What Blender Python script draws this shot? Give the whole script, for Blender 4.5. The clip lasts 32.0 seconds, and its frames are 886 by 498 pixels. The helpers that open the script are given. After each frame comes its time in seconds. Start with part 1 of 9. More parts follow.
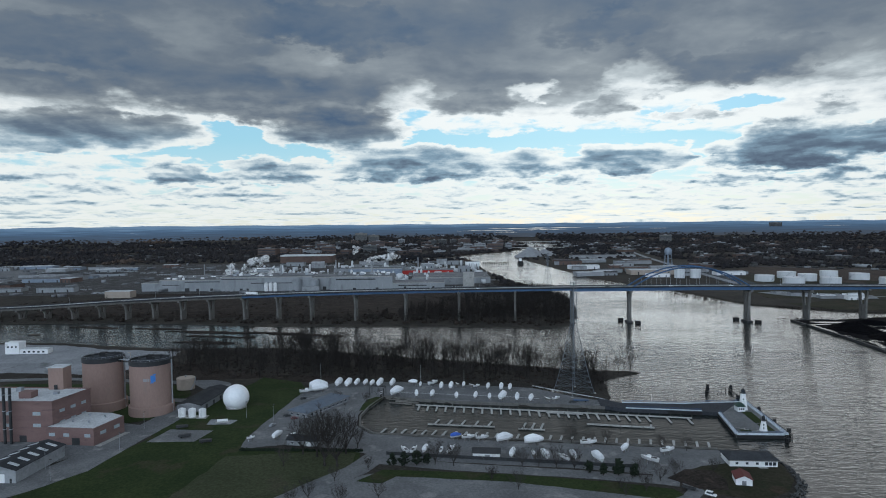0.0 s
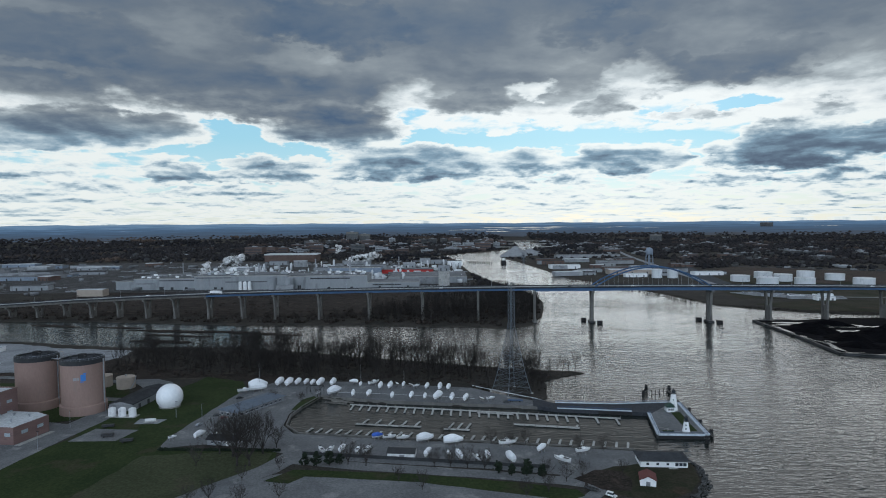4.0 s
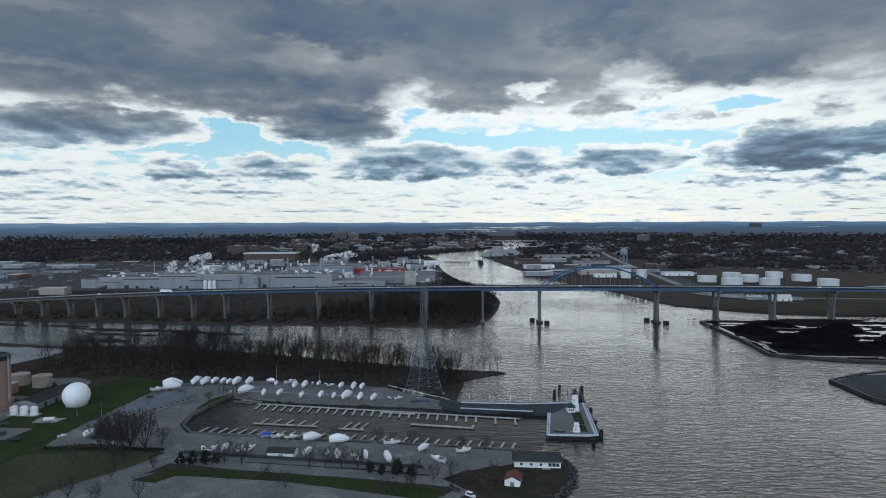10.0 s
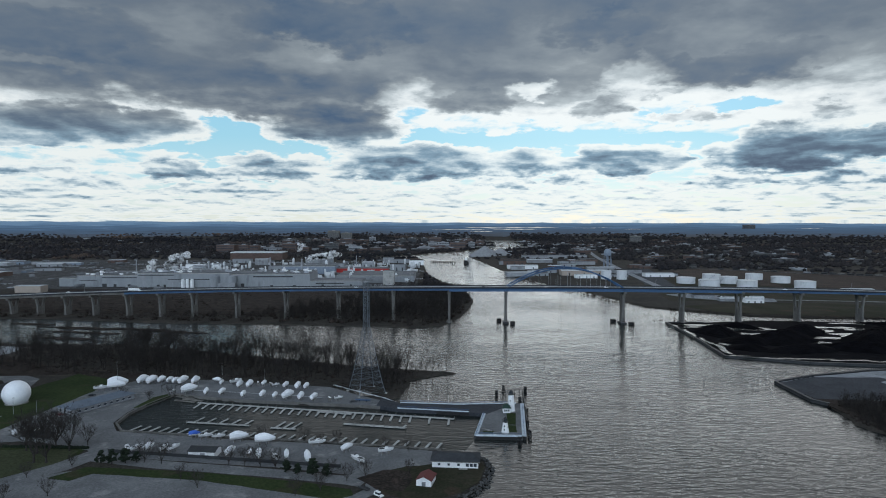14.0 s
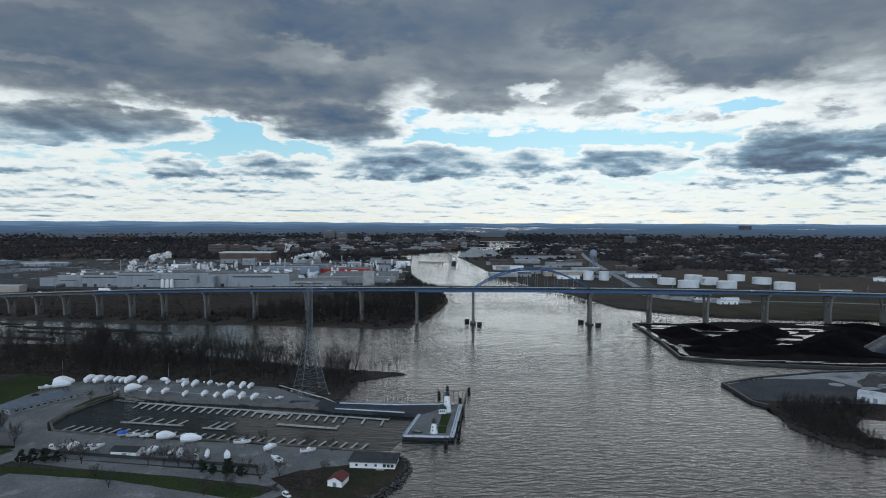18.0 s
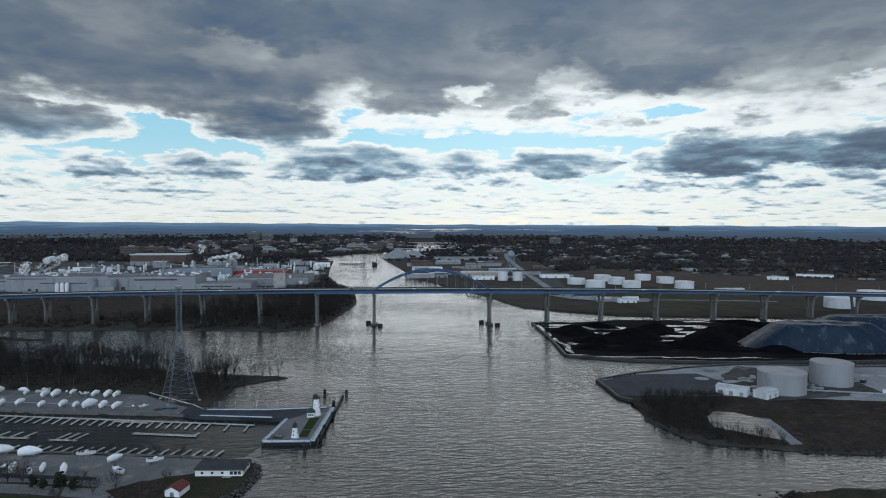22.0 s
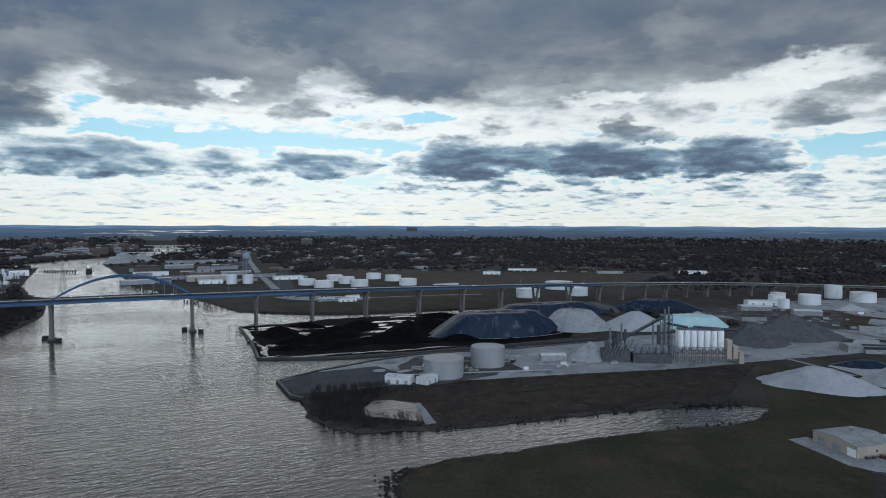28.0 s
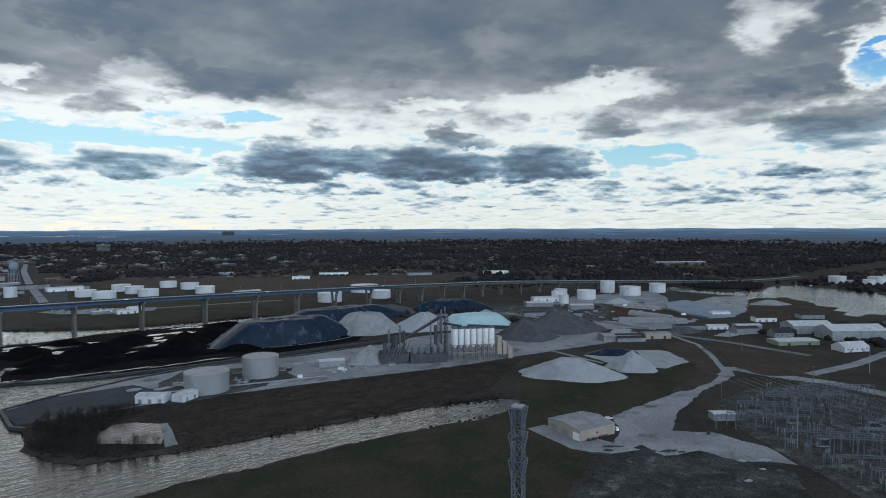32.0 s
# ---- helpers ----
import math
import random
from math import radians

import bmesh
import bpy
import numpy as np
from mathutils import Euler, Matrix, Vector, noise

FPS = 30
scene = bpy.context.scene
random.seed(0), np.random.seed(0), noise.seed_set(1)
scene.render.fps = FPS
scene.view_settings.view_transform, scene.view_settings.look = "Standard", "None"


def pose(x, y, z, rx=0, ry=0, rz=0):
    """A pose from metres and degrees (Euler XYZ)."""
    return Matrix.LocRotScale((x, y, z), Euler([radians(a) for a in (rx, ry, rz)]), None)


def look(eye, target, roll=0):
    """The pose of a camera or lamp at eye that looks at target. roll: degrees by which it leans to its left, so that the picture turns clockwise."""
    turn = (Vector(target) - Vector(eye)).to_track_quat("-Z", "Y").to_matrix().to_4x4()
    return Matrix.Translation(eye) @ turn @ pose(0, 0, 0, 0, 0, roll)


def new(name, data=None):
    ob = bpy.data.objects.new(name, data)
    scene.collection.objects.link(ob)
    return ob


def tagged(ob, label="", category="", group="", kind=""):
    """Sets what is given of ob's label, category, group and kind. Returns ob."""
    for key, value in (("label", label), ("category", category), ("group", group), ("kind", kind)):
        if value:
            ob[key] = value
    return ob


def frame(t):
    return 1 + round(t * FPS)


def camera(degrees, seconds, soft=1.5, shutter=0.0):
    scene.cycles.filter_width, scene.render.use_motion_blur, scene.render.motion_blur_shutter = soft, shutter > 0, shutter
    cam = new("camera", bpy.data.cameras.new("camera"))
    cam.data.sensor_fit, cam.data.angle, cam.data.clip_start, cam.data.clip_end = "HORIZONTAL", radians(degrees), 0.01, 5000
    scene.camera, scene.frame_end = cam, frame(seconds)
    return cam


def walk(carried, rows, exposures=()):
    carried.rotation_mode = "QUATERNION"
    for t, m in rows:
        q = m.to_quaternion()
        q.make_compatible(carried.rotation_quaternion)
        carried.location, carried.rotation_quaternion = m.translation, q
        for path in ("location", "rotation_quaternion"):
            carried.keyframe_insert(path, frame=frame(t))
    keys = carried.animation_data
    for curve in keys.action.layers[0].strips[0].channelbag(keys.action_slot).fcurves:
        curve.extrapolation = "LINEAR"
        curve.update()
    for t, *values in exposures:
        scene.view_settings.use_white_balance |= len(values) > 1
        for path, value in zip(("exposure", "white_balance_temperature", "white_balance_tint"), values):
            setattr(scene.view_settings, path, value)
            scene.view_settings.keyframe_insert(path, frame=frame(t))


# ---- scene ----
cam = camera(69.9, 32.0, soft=1.0)
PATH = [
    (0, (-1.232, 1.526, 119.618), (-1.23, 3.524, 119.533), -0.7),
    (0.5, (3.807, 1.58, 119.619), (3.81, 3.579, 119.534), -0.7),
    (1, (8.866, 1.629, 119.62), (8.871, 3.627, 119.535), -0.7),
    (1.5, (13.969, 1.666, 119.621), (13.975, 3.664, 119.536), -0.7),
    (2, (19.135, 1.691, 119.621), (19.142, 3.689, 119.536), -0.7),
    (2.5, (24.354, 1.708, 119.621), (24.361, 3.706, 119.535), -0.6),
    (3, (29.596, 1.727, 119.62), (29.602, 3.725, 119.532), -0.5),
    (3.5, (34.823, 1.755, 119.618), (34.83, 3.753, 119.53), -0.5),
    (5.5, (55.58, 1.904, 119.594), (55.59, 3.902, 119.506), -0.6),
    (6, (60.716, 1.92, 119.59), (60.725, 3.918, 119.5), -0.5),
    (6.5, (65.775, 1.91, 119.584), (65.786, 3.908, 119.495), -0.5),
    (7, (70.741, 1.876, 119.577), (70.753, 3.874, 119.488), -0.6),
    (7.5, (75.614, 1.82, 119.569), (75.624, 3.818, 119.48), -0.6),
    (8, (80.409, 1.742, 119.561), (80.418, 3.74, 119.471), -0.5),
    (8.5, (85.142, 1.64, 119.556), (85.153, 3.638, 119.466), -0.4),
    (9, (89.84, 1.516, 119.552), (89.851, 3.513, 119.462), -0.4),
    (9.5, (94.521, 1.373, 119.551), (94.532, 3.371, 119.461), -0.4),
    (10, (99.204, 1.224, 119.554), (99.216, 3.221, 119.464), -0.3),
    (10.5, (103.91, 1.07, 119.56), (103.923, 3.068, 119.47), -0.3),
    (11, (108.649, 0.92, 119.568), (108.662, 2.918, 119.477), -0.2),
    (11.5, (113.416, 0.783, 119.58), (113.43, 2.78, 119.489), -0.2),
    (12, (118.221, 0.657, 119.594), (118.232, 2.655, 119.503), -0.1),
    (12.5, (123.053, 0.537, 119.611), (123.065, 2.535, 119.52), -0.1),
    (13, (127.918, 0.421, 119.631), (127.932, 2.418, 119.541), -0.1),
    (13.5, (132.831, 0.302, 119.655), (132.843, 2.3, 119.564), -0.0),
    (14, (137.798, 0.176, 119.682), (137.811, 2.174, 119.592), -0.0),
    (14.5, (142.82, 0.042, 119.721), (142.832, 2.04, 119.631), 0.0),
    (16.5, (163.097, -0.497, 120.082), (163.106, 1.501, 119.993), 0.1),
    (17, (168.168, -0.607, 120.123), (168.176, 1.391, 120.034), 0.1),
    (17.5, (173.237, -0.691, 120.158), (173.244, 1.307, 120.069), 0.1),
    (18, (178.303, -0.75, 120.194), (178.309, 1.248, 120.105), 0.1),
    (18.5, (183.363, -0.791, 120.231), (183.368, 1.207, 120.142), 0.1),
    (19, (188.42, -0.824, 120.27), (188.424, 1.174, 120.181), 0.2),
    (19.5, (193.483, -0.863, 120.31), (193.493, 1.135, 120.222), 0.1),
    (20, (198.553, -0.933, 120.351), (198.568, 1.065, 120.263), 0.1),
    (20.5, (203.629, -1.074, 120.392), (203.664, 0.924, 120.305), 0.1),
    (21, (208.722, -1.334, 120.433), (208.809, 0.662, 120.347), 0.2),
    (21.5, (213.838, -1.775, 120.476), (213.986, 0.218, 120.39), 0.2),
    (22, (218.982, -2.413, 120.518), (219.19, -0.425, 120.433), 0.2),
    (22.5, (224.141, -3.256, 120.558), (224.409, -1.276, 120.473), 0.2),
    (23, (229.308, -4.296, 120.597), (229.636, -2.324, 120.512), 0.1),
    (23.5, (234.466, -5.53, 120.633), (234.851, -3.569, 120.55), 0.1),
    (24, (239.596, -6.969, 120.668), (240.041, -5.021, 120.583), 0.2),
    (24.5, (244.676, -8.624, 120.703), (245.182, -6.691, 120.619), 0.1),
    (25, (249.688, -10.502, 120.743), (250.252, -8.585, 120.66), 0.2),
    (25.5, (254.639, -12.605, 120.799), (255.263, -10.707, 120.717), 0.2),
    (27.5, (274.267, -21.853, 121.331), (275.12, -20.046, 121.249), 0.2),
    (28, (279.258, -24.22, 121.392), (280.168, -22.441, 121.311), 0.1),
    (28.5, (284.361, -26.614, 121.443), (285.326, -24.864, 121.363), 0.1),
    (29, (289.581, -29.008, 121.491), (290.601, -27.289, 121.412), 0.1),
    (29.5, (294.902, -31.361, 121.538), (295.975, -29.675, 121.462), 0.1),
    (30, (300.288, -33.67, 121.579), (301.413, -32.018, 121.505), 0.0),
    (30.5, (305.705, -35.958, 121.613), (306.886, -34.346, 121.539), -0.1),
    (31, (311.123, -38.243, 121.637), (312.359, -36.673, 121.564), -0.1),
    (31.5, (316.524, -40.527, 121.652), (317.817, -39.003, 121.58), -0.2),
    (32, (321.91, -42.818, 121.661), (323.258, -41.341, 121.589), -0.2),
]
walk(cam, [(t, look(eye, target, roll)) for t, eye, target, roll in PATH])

# ---- world, sun, exposure ----
scene.view_settings.exposure = 0.0
SUN_AZ, SUN_EL = 14.0, 20.0
GLOW = 1.0


class Nodes:
    """Short hand for a node tree: every call adds a node and returns its socket."""

    def __init__(self, tree):
        self.t = tree
        tree.nodes.clear()

    def add(self, kind, ins=(), out=0, **sets):
        n = self.t.nodes.new(kind)
        if "operation" in sets:
            n.operation = sets["operation"]
        if "use_clamp" in sets:
            n.use_clamp = sets["use_clamp"]
        if "interpolation_type" in sets:
            n.interpolation_type = sets["interpolation_type"]
        for k, v in (ins.items() if isinstance(ins, dict) else enumerate(ins)):
            if isinstance(v, bpy.types.NodeSocket):
                self.t.links.new(v, n.inputs[k])
            elif v is not None:
                n.inputs[k].default_value = v
        return n.outputs[out] if n.outputs else None

    def m(self, op, a, b=None, c=None, clamp=False):
        return self.add("ShaderNodeMath", [v for v in (a, b, c) if v is not None], operation=op, use_clamp=clamp)

    def noise(self, vec, scale, detail=4, rough=0.55, dist=0.0):
        return self.add("ShaderNodeTexNoise", {"Vector": vec, "Scale": scale, "Detail": detail, "Roughness": rough, "Distortion": dist})

    def step(self, v, lo, hi):
        return self.add("ShaderNodeMapRange", {0: v, 1: lo, 2: hi, 3: 0.0, 4: 1.0}, interpolation_type="SMOOTHSTEP")

    def ramp(self, fac, stops, mode="LINEAR"):
        n = self.t.nodes.new("ShaderNodeValToRGB")
        n.color_ramp.interpolation = mode
        el = n.color_ramp.elements
        while len(el) > 1:
            el.remove(el[-1])
        for k, (p, c) in enumerate(stops):
            e = el[0] if k == 0 else el.new(p)
            e.position = p
            e.color = (c, c, c, 1) if isinstance(c, (int, float)) else (*c, 1)
        self.t.links.new(fac, n.inputs[0])
        return n.outputs[0]

    def mix(self, fac, a, b, blend="MIX"):
        n = self.t.nodes.new("ShaderNodeMix")
        n.data_type, n.blend_type = "RGBA", blend
        for k, v in ((0, fac), (6, a), (7, b)):
            if isinstance(v, bpy.types.NodeSocket):
                self.t.links.new(v, n.inputs[k])
            else:
                n.inputs[k].default_value = v if k == 0 else (*v, 1)
        return n.outputs[2]


def make_world():
    """A broken winter overcast lit from behind: blue where there is no cloud, white where it is thin, grey where it is thick."""
    world = bpy.data.worlds.new("sky")
    scene.world = world
    world.use_nodes = True
    N = Nodes(world.node_tree)
    way = N.add("ShaderNodeTexCoord", out=0)
    xyz = N.t.nodes.new("ShaderNodeSeparateXYZ")
    N.t.links.new(way, xyz.inputs[0])
    X, Y, Z = xyz.outputs
    az0 = N.m("MULTIPLY", N.m("ARCTAN2", X, Y), 57.2958)
    el0 = N.m("MULTIPLY", N.m("ARCSINE", Z), 57.2958)
    up = N.m("MAXIMUM", Z, 0.0)

    def sheet(lift, scale, z=0.0):
        """Places on the flat layer of cloud overhead, which closes up towards the skyline."""
        far = N.m("DIVIDE", scale, N.m("ADD", up, lift))
        return N.add("ShaderNodeCombineXYZ", [N.m("MULTIPLY", X, far), N.m("MULTIPLY", Y, far), z])

    def middle(n, k):
        return N.m("MULTIPLY_ADD", n, k, -0.5 * k)

    near, wide = sheet(0.09, 1.0), sheet(0.16, 1.0, 4.0)
    puffs = N.noise(near, 2.6, 7, 0.54, 0.25)
    puffs_up = N.noise(sheet(0.099, 1.0), 2.6, 5, 0.54, 0.25)
    rolls = N.noise(wide, 2.6, 4, 0.5, 0.3)
    swirl = N.add("ShaderNodeTexNoise", {"Vector": near, "Scale": 2.6, "Detail": 4, "Roughness": 0.5}, out=1)
    sw = N.t.nodes.new("ShaderNodeSeparateXYZ")
    N.t.links.new(swirl, sw.inputs[0])
    reach = N.m("MULTIPLY_ADD", N.m("MINIMUM", el0, 18.0), 0.085, 0.30)
    curl = N.add("ShaderNodeTexNoise", {"Vector": N.add("ShaderNodeCombineXYZ", [N.m("MULTIPLY", az0, 0.42), N.m("MULTIPLY", el0, 0.85), 3.0]), "Scale": 1.0, "Detail": 6, "Roughness": 0.55}, out=1)
    cu = N.t.nodes.new("ShaderNodeSeparateXYZ")
    N.t.links.new(curl, cu.inputs[0])
    az = N.m("ADD", az0, N.m("ADD", N.m("MULTIPLY", middle(sw.outputs[0], 6.0), reach), middle(cu.outputs[0], 4.6)))
    el = N.m("ADD", el0, N.m("MULTIPLY", N.m("ADD", middle(sw.outputs[1], 2.0), middle(cu.outputs[1], 2.6)), reach))
    rows = N.m("MULTIPLY", N.m("LOGARITHM", N.m("ADD", N.m("MAXIMUM", el0, 0.0), 1.3), 2.718), 4.6)
    small = N.noise(N.add("ShaderNodeCombineXYZ", [N.m("MULTIPLY", az0, 0.36), rows, 2.0]), 1.0, 6, 0.58, 0.2)
    small_up = N.noise(N.add("ShaderNodeCombineXYZ", [N.m("MULTIPLY", az0, 0.36), N.m("ADD", rows, 0.28), 2.0]), 1.0, 4, 0.58, 0.2)
    fine = N.noise(N.add("ShaderNodeCombineXYZ", [N.m("MULTIPLY", az0, 0.55), N.m("MULTIPLY", el0, 1.25), 9.0]), 1.0, 6, 0.60, 0.3)

    # clear sky
    nishita = N.t.nodes.new("ShaderNodeTexSky")
    nishita.sky_type, nishita.sun_disc = "NISHITA", False
    nishita.sun_elevation, nishita.sun_rotation = radians(SUN_EL), radians(SUN_AZ)
    nishita.altitude, nishita.air_density, nishita.dust_density, nishita.ozone_density = 200.0, 1.0, 0.6, 1.5
    share = N.m("DIVIDE", el0, 20.0, clamp=True)
    tint = N.ramp(share, [(0.0, (.76, .82, .80)), (.09, (.70, .82, .84)), (.20, (.50, .76, .87)), (.36, (.36, .69, .86)), (.50, (.33, .66, .88)), (.62, (.16, .43, .80)), (1.0, (.10, .30, .66))])
    clear = N.mix(0.90, N.mix(1.0, nishita.outputs[0], (.08, .08, .08), "MULTIPLY"), tint)

    # how thick the cloud is: a deck above, rows of small clouds below, and the clouds that stand out
    thick = N.ramp(share, [(0.0, .20), (.05, .27), (.12, .28), (.20, .22), (.27, .13), (.36, .12), (.42, .24), (.48, .33), (.54, .50), (.62, .68), (.72, .74), (.86, .78), (1.0, .80)])
    east = N.step(az0, 20.0, 32.0)
    thick = N.m("ADD", thick, N.m("MULTIPLY", east, N.m("MULTIPLY", N.step(el0, 6.0, 7.6), N.m("MULTIPLY", N.step(el0, 12.0, 10.0), 0.10))))
    thick = N.m("ADD", thick, N.m("MULTIPLY", N.step(az0, -24.0, -33.0), N.m("MULTIPLY", N.step(el0, 8.5, 6.0), 0.10)))

    thick = N.m("ADD", thick, N.m("MULTIPLY", N.step(az0, 52.0, 66.0), N.m("MULTIPLY", N.step(el0, 0.8, 3.0), N.m("MULTIPLY", N.step(el0, 13.0, 10.0), 0.13))))
    thick = N.m("ADD", thick, N.m("MULTIPLY", N.step(az0, -1.0, -7.0), N.m("MULTIPLY", N.step(el0, 8.2, 10.0), N.m("MULTIPLY", N.step(el0, 14.0, 11.0), 0.28))))

    def mark(a, e, w, h, based):
        u = N.m("MULTIPLY_ADD", az, 1.0 / w, -a / w)
        v = N.m("MULTIPLY_ADD", el, 1.0 / h, -e / h)
        if based:
            v = N.m("MAXIMUM", v, N.m("MULTIPLY", v, -3.4))
        return N.step(N.m("MULTIPLY_ADD", u, u, N.m("MULTIPLY", v, v)), 1.35, 0.0)

    for a, e, w, h, d in DECK:
        thick = N.m("MAXIMUM", thick, N.m("MULTIPLY", mark(a, e, w * 1.15, h * 1.2, False), d))
    low = 0.0
    for a, e, w, h, d in HEAPED + HEAPED_EAST:
        low = N.m("MAXIMUM", low, N.m("MULTIPLY", mark(a, e + .1, w * 1.2, h * 1.3, True), d * 1.06))
    thick = N.m("MAXIMUM", thick, low)
    for a, e, w, h, d in THIN:
        thick = N.m("MULTIPLY_ADD", mark(a, e, w * 1.1, h * 1.1, False), d, thick)
    solid = N.step(el0, 9.0, 13.0)
    lumpy = N.m("MULTIPLY", middle(puffs, 1.0), N.m("MULTIPLY_ADD", solid, -0.42, 0.66))
    soft = N.m("MULTIPLY", middle(rolls, 1.0), N.m("MULTIPLY_ADD", solid, 0.30, 0.25))
    thick = N.m("ADD", thick, N.m("ADD", lumpy, soft))
    lowest = N.step(el0, 6.5, 3.4)
    thick = N.m("ADD", thick, N.m("MULTIPLY", middle(small, 1.0), N.m("MULTIPLY", lowest, N.m("MULTIPLY_ADD", east, 0.35, 0.75))))
    thick = N.m("ADD", thick, N.m("MULTIPLY", middle(fine, 1.0), N.m("MULTIPLY_ADD", solid, -0.20, 0.32)))
    # undersides are darker than tops
    under = N.m("MULTIPLY", N.m("SUBTRACT", puffs_up, puffs), N.m("MULTIPLY_ADD", solid, -0.7, 0.9))
    shade = N.m("ADD", thick, N.m("MULTIPLY", under, N.step(thick, 0.12, 0.4)))
    shade = N.m("ADD", shade, N.m("MULTIPLY", N.m("SUBTRACT", small_up, small), N.m("MULTIPLY", lowest, -0.9)))
    blue_grey = N.ramp(shade, [(0.0, (.86, .89, .89)), (.26, (.87, .90, .89)), (.38, (.74, .81, .84)), (.50, (.50, .60, .67)), (.66, (.23, .34, .44)), (.84, (.130, .185, .255)), (1.0, (.095, .13, .19))])
    warm_grey = N.ramp(shade, [(0.0, (.85, .89, .90)), (.28, (.87, .895, .90)), (.40, (.70, .745, .775)), (.50, (.46, .51, .545)), (.62, (.272, .308, .344)), (.78, (.163, .198, .246)), (.95, (.092, .140, .216)), (1.0, (.077, .124, .208))])
    cloud = N.mix(N.step(el0, 6.0, 9.0), blue_grey, warm_grey)
    col = N.mix(N.step(thick, 0.10, 0.25), clear, cloud)
    warm = N.m("SUBTRACT", 1.0, N.step(el0, 0.2, 4.0))
    col = N.mix(N.m("MULTIPLY", warm, 0.25), col, (1.0, .955, .88), "MULTIPLY")
    col = N.mix(1.0, col, (.968, 1.0, 1.004), "MULTIPLY")
    toward = N.add("ShaderNodeVectorMath", [way, Vector((math.sin(radians(SUN_AZ)) * math.cos(radians(SUN_EL)),
                   math.cos(radians(SUN_AZ)) * math.cos(radians(SUN_EL)), math.sin(radians(SUN_EL))))], out=1, operation="DOT_PRODUCT")
    glow = N.m("MULTIPLY_ADD", N.step(toward, 0.86, 1.0), 0.10, 0.98)
    # away from the sun the cloud is lit from the front and looks paler
    col = N.mix(N.step(toward, 0.12, -0.6), col, (1.40, 1.71, 2.07))
    N.add("ShaderNodeOutputWorld", [N.add("ShaderNodeBackground", [col, N.m("MULTIPLY", glow, GLOW)])])


# clouds by azimuth, elevation, half width, half height (of the heaped ones: height over the base) and thickness
DECK = [
    (-9.5, 8.9, 6.9, 2.6, 0.8), (-29.1, 7.6, 10.0, 1.8, 0.74), (-18.5, 10.1, 10.8, 1.8, 0.78), (3.1, 10.6, 4.8, 1.5, 0.66), (14.2, 9.7, 3.6, 1.2, 0.6), (18.6, 10.9, 3.0, 0.6, 0.56), (21.3, 8.6, 4.2, 0.6, 0.5), (24.7, 12.7, 11.6, 1.8, 0.8),
    (6.1, 13.5, 10.9, 1.8, 0.7), (-8.9, 16.7, 13.5, 3.1, 0.92), (-30.8, 14.4, 12.3, 2.8, 0.86), (-32.5, 6.2, 4.3, 0.6, 0.55), (13.4, 16.2, 9.5, 2.2, 0.86), (42.8, 8.2, 2.6, 1.2, 0.66), (31.8, 8.5, 2.2, 0.8, 0.5), (57.1, 8.5, 4.0, 1.3, 0.62),
    (64.0, 9.3, 3.7, 1.5, 0.5), (74.1, 8.0, 5.9, 1.8, 0.74), (75.5, 6.2, 3.6, 0.8, 0.58), (71.0, 11.3, 5.9, 1.4, 0.8), (55.7, 14.0, 15.0, 2.1, 0.8), (38.2, 13.7, 8.5, 1.6, 0.78),
]
HEAPED = [
    (-32.6, 3.4, 4.1, 0.8, 0.46), (-22.3, 3.7, 3.0, 1.4, 0.56), (-15.0, 3.9, 5.0, 1.7, 0.56), (-2.1, 4.2, 8.3, 2.5, 0.64), (7.5, 4.5, 3.7, 1.8, 0.56), (15.8, 4.5, 5.4, 1.6, 0.62), (20.4, 4.7, 1.7, 1.2, 0.48), (28.8, 4.6, 5.5, 2.6, 0.84),
    (-19.6, 2.2, 6.1, 1.0, 0.46), (-32.7, 1.9, 4.5, 0.8, 0.4), (27.2, 2.9, 2.4, 0.6, 0.5), (7.0, 2.9, 2.3, 0.7, 0.44), (11.5, 3.3, 2.4, 0.9, 0.46), (18.1, 2.3, 2.1, 0.5, 0.42), (23.1, 1.8, 1.9, 0.5, 0.4),
]
HEAPED_EAST = [
    (33.6, 4.9, 4.7, 1.8, 0.78), (40.8, 4.7, 5.2, 2.6, 0.86), (31.5, 3.0, 2.6, 1.2, 0.52), (35.7, 3.0, 2.1, 1.1, 0.44), (39.3, 3.1, 2.3, 1.1, 0.5), (41.6, 1.5, 3.3, 0.9, 0.44), (25.1, 3.1, 3.5, 0.8, 0.5), (43.3, 2.3, 2.1, 0.7, 0.46),
    (42.2, 4.6, 6.1, 2.3, 0.84), (51.3, 4.6, 5.0, 2.3, 0.84), (42.7, 7.3, 5.6, 0.7, 0.56), (71.1, 4.1, 2.7, 0.8, 0.6), (68.3, 2.5, 9.9, 0.7, 0.5), (56.2, 2.6, 3.1, 1.4, 0.52), (51.3, 2.6, 2.7, 1.1, 0.48), (74.9, 2.4, 4.0, 0.8, 0.52),
    (64.9, 1.7, 11.2, 0.4, 0.42), (38.1, 3.6, 3.0, 0.7, 0.46),
]
